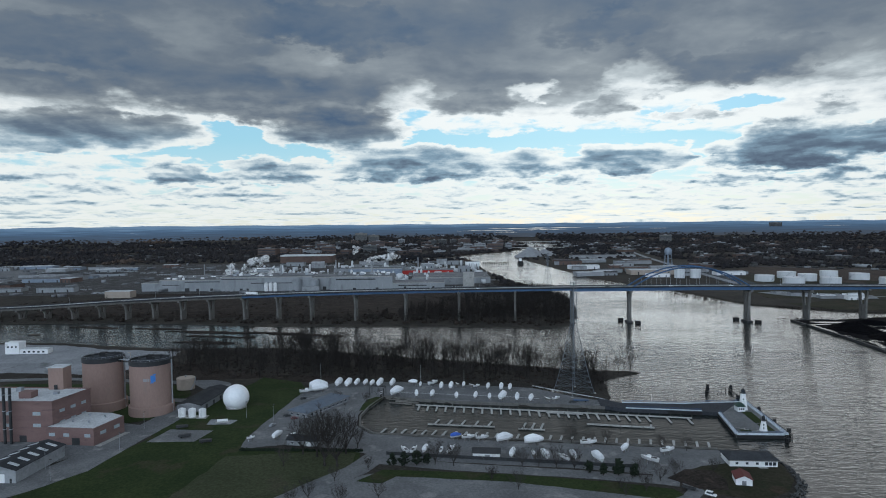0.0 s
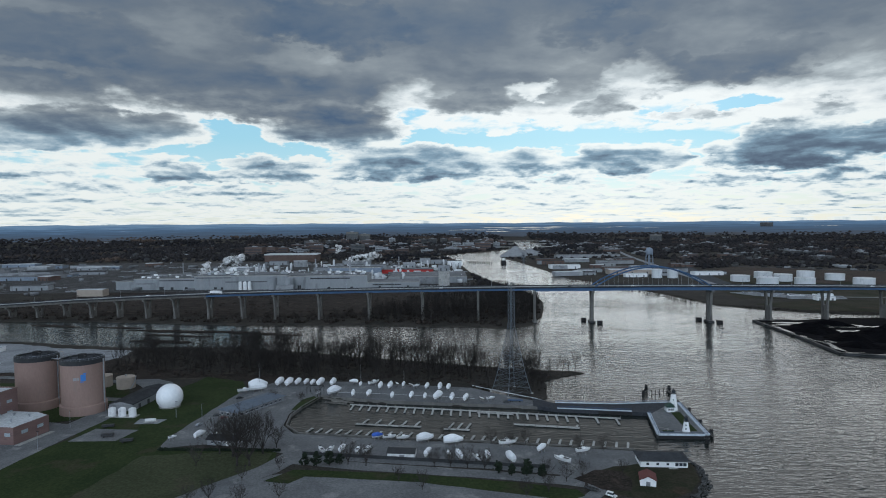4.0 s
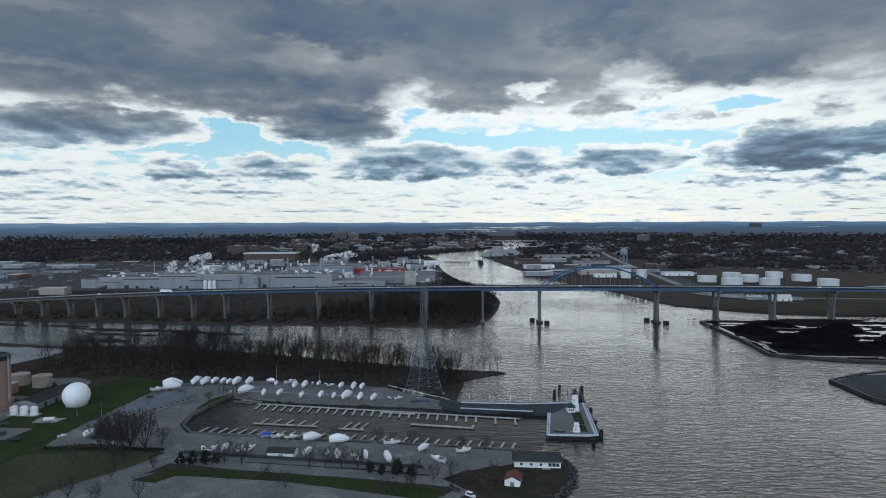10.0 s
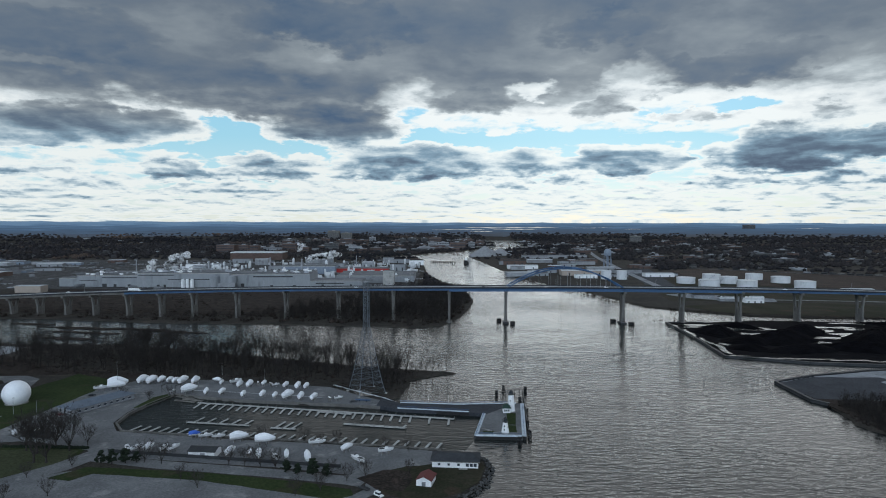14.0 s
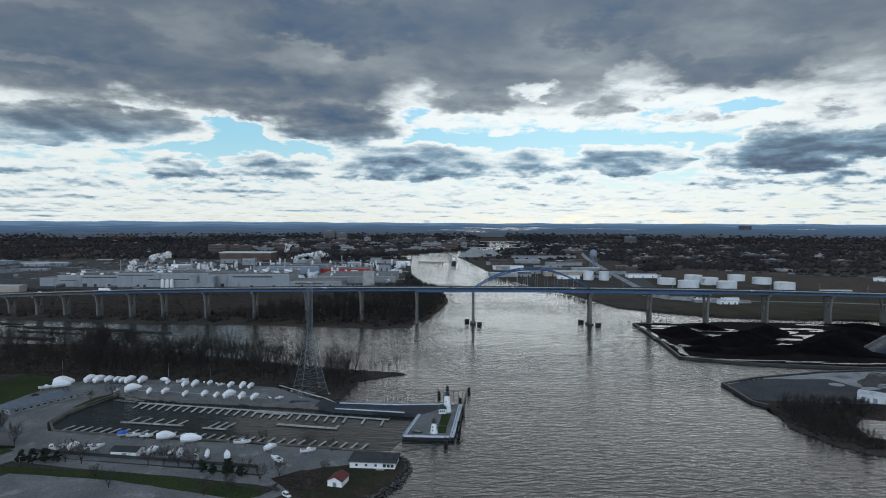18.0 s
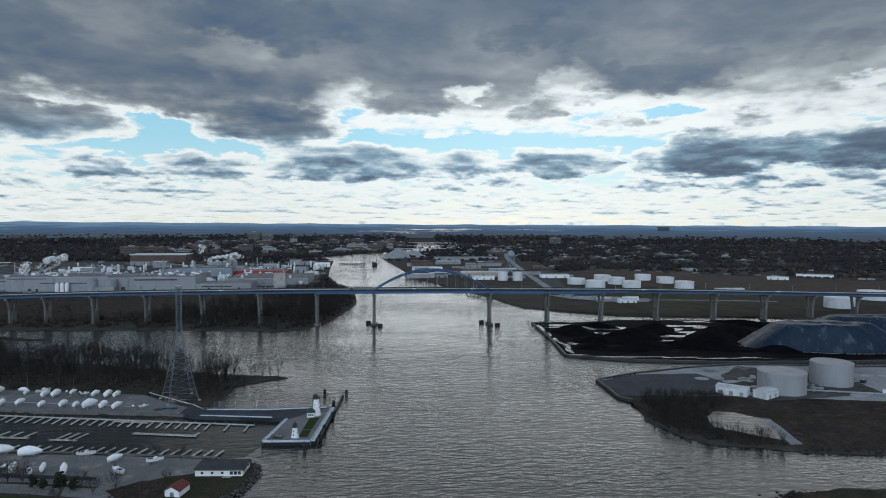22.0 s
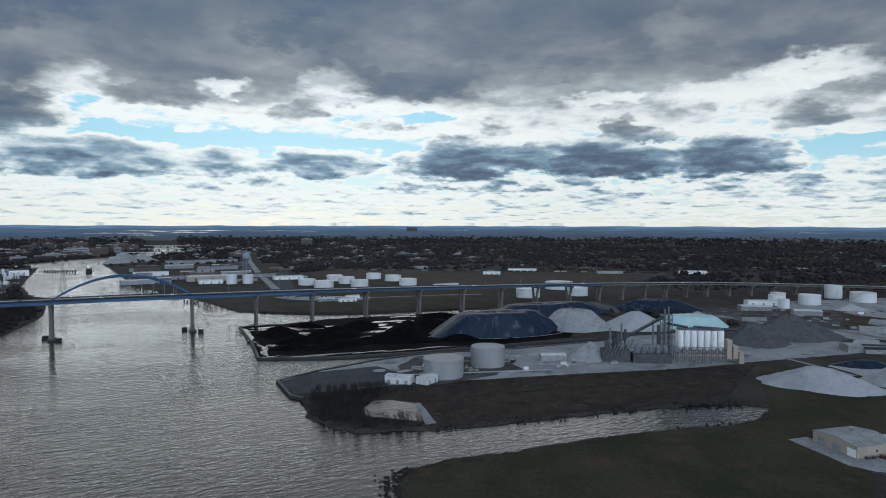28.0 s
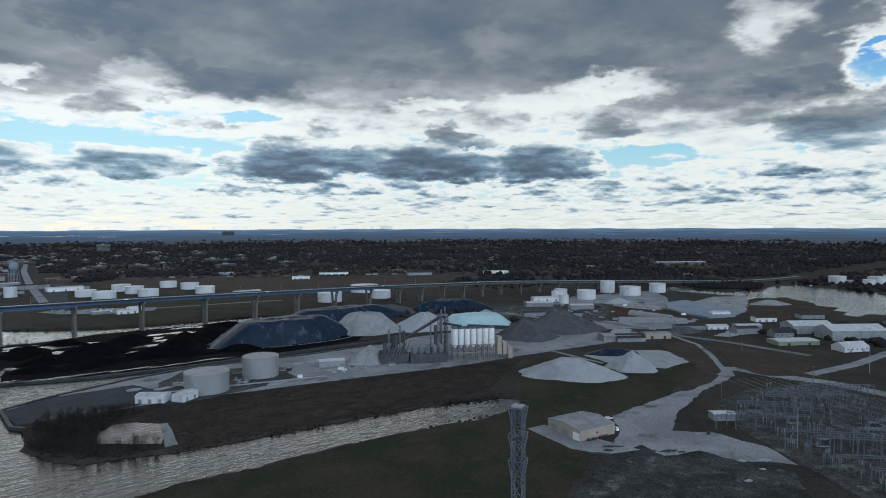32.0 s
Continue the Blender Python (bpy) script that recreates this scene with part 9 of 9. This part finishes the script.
swing = thing("bridge_fender", 213, 1742, 0, 0, "dark timber fender of an old swing bridge in the river", "fender")
part("core", Mesh().box(-7, 7, -18, 18, -2, 10, taper=.8), "black", swing)
part("hut", Mesh().box(-3, 3, -3, 3, 9, 17), "white", swing)
trestle = thing("trestle", 150, 1785, 0, -30, "old dark timber trestle in the river", "trestle")
for k in range(12):
    part("timber_post", Mesh().box(-40 + k * 7, -38.6 + k * 7, -2, 2, -2, 4), "black", trestle)
part("deck", Mesh().box(-42, 40, -2, 2, 4, 5), "timber", trestle)
for y, x0, x1 in ((2660, 330, 470), (2990, 400, 540), (3420, 430, 560), (3900, 400, 570)):
    br = thing("river_bridge", (x0 + x1) / 2, y, 0, -6, "distant low road bridge over the river", "bridge", "river bridges")
    part("deck", Mesh().box(-(x1 - x0) / 2 - 40, (x1 - x0) / 2 + 40, -7, 7, 7, 9.5), "concrete", br)
    for k in range(5):
        part("pier", Mesh().box(-3, 3, -6, 6, -3, 7, m=pose(-(x1 - x0) / 2 + (x1 - x0) * k / 4, 0, 0)), "pier_concrete", br)
    part("tower", Mesh().box(-8, -2, -5, 5, 9.5, 16).box(2, 8, -5, 5, 9.5, 14), "red_brick", br)


def block(x, y, turn, lx, ly, h, mat, label, group):
    """A town block: walls with rows of windows, a parapet and a roof hut."""
    top = thing("town_building", x, y, LAND + float(far_rise(np.array(x), np.array(y))), turn, label, "building", group)
    part("wall", Mesh().box(-lx / 2, lx / 2, -ly / 2, ly / 2, -2, h), mat, top)
    part("roof", Mesh().box(-lx / 2 - .3, lx / 2 + .3, -ly / 2 - .3, ly / 2 + .3, h + .02, h + .8), "dull_roof", top)
    part("roof_hut", Mesh().box(-lx * .15, lx * .1, -ly * .2, ly * .2, h + .82, h + 4), "grey_clad", top)
    for k in range(max(1, int(h / 7))):
        part("window_strip", Mesh().box(-lx / 2 + 1, lx / 2 - 1, -ly / 2 - .12, -ly / 2 + .1, 2.0 + 6 * k, 4.4 + 6 * k), "window", top)


rng = random.Random(23)
for k in range(95):
    x, y = rng.uniform(-650, 380), rng.uniform(2280, 3500)
    if inside(x, y, FACTORY_BANK) < 25:
        continue
    block(x, y, rng.uniform(-15, 15), rng.uniform(22, 70), rng.uniform(18, 36), rng.choice((8, 10, 12, 14, 18, 22, 28)), rng.choice(("red_brick", "red_brick", "red_brick", "town", "grey_clad")), "brick town building near the river", "town buildings")
for k in range(60):
    x, y = rng.uniform(430, 1500), rng.uniform(1750, 3500)
    if inside(x, y, EAST_BANK + EAST_BANK_2) < 25:
        continue
    block(x, y, rng.uniform(-15, 15), rng.uniform(18, 60), rng.uniform(16, 34), rng.choice((6, 8, 8, 10, 12)), rng.choice(("red_brick", "town", "red_brick", "grey_clad", "town")), "low town building on the east bank", "town buildings")
block(-470, 3680, 0, 66, 40, 46, "pier_concrete", "tall pale hospital slab on the skyline", "tall buildings")
block(-400, 3700, 0, 60, 40, 34, "pier_concrete", "tall pale slab on the skyline", "tall buildings")
block(1180, 3350, -15, 60, 30, 36, "pier_concrete", "pale slab building among the trees", "tall buildings")
block(2050, 3900, -30, 70, 40, 30, "town", "distant dark slab on the skyline", "tall buildings")

# mud banks in the channel
for k, (x, y, lx, ly) in enumerate(((-262, 703, 90, 5), (-195, 695, 60, 4), (-245, 676, 70, 3), (-150, 680, 70, 4), (-410, 745, 60, 3), (-240, 640, 60, 4), (-330, 730, 50, 3), (-456, 700, 14, 2))):
    patch("mud_bank", [(x + lx / 2 * math.cos(a) * (1 + .3 * math.sin(3 * a + k)), y - .22 * lx / 2 * math.cos(a) + ly * math.sin(a) * (1 + .4 * math.sin(2 * a + k))) for a in np.arange(0, 6.28, .35)], "brown", "low dark mud bank with reeds in the channel", "mud bank", .25, .4, 8, base=0.0)

# far woods and houses
OPEN_GROUND = [
    [(-800, 700), (200, 690), (200, 1120), (-800, 1120)],
    [(380, 700), (1150, 640), (1150, 1000), (380, 1100)],
    [(-1900, 1000), (-560, 1040), (30, 1040), (110, 1130), (100, 1800), (-480, 1960), (-1650, 1850)],
    [(440, 860), (900, 760), (1060, 820), (1000, 1290), (640, 1340), (420, 1450), (280, 1450), (330, 1150)],
    [(900, 330), (1450, 60), (1600, 500), (1400, 760), (1000, 760)],
    strip([(523, 1064), (574, 1512), (640, 2000), (697, 2341), (760, 2800)], 64),
    [(300, 1300), (640, 1300), (700, 1900), (260, 1900)],
    [(-4700, 640), (-560, 640), (-560, 860), (-4700, 980)],
    [(640, 1300), (900, 1000), (1150, 900), (1440, 1050), (1570, 1075), (1410, 1180), (970, 1460), (790, 1575), (660, 1480)],
]


def far_cover():
    rng = np.random.default_rng(7)
    n = 230000
    r = 900 + 3150 * rng.random(n) ** .75
    az = np.radians(rng.uniform(-62, 100, n))
    px, py = CENTRE_X + r * np.sin(az), CENTRE_Y + r * np.cos(az)
    land = np.maximum(inland(px, py, FACTORY_BANK), np.minimum(inland(px, py, EAST_BANK + EAST_BANK_2), -inland(px, py, EAST_RIVER)))
    ok = (land > 12) & (py > -1500)
    for pts in OPEN_GROUND:
        ok &= inland(px, py, pts) < 0
    dx = np.array([deck_at(min(1800, max(-1000, x)))[0].y for x in px[ok]])
    px, py, r = px[ok], py[ok], r[ok]
    near_deck = np.abs(py - dx) < 45
    px, py, r = px[~near_deck], py[~near_deck], r[~near_deck]
    dens = .5 + .6 * wave(px, py, 160.0) + .3 * wave(px, py, 55.0, 3)
    keep = rng.random(len(px)) < np.clip(dens, .10, 1)
    px, py, r = px[keep], py[keep], r[keep]
    z = far_rise(px, py) + LAND - .5
    count = 40000
    rows, houses = [], []
    for i in range(min(count, len(px))):
        s = rng.uniform(2.8, 5.2) * (1 + r[i] / 5000)
        rows.append((rng.integers(0, 3), px[i], py[i], z[i], s, rng.uniform(0, 6.28), rng.uniform(.5, .95)))
    for pts, n2 in (([(1530, 572), (1500, 525), (1506, 476), (1572, 436), (1643, 458), (1690, 551), (1620, 600)], 1500), ([(1230, 130), (1330, 180), (1380, 90), (1500, -60), (1300, -60)], 700)):
        g = random.Random(len(rows))
        for x, y in scatter(pts, n2, g):
            rows.append((g.randrange(3), x, y, LAND - .5, g.uniform(1.6, 3.2), g.uniform(0, 6.28), g.uniform(.8, 1.6)))
    joined("far_woods", "woods", FAR_TUFTS, rows, "dark leafless woods and gardens stretching to the skyline", "woods")
    for i in range(count, min(count + 620, len(px))):
        houses.append((0, px[i], py[i], z[i] + .3, rng.uniform(.8, 1.5), rng.choice((0.1, 1.67)) + rng.uniform(-.1, .1), rng.uniform(.8, 1.2)))
    wall = Mesh().box(-6, 6, -4.5, 4.5, 0, 5)
    roof = Mesh().gable(-6, 6, -4.5, 4.5, 5, 8.4, .4)
    joined("far_houses", "town", [wall], houses, "many small pale houses among the trees", "houses")
    joined("far_roofs", "town_roof", [roof], houses, "gable roofs of the distant houses", "roofs")
    flats = []
    for i in range(count + 1500, min(count + 1650, len(px))):
        flats.append((0, px[i], py[i], z[i] + .3, rng.uniform(.8, 2.4), rng.choice((0.1, 1.67)), rng.uniform(.25, .5)))
    joined("far_sheds", "factory", [Mesh().box(-8, 8, -5, 5, 0, 6)], flats, "pale flat roofs scattered over the far town", "sheds")


far_cover()


# ---- traffic on the bridge ----
def lorry(x, y, z, turn, label):
    top = thing("lorry", x, y, z, turn, label, "lorry", "bridge traffic")
    part("cargo_box", Mesh().box(-8, 4.4, -1.25, 1.25, 1.1, 4.0), "white", top)
    cab = part("cab", Mesh().box(4.7, 7.2, -1.2, 1.2, .6, 3.3, taper=.92), "white", top)
    part("windscreen", Mesh().box(7.0, 7.16, -1, 1, 1.9, 2.9), "window", cab)
    part("chassis", Mesh().box(-7.8, 6.8, -.9, .9, .6, 1.08), "dark", top)
    for sx in (-6.6, -5.4, 3.2, 5.8):
        for s in (-1, 1):
            part("wheel", Mesh().turned([(.5, -.16), (.5, .16)], 10, m=Matrix.Translation((sx, s * 1.05, .5)) @ Matrix.Rotation(math.pi / 2, 4, "X")), "black", top)


for k, (x, side, kind) in enumerate(((-236, -6, 2), (-700, 5, 0), (-560, -5, 1), (-430, 6, 0), (-330, 4, 1), (-120, 5, 0), (40, -5, 1), (120, 6, 0), (190, -5, 0), (262, -6, 1), (330, -6, 1), (372, 5, 0), (460, 5, 0), (540, -6, 1), (640, 4, 0), (716, -5, 1), (800, 5, 0), (905, -5, 1), (1000, 5, 0), (1090, -5, 1))):
    p, d = deck_at(x)
    y, turn = p.y + side, math.degrees(math.atan2(d.y, d.x)) + (180 if side > 0 else 0)
    if kind == 2:
        lorry(x, y, p.z + .02, turn, "white box lorry driving on the bridge")
    else:
        car(x, y, turn, ("dark", "white")[kind], ("dark car on the bridge deck", "white car on the bridge deck")[kind], False, p.z + .02, "bridge traffic")
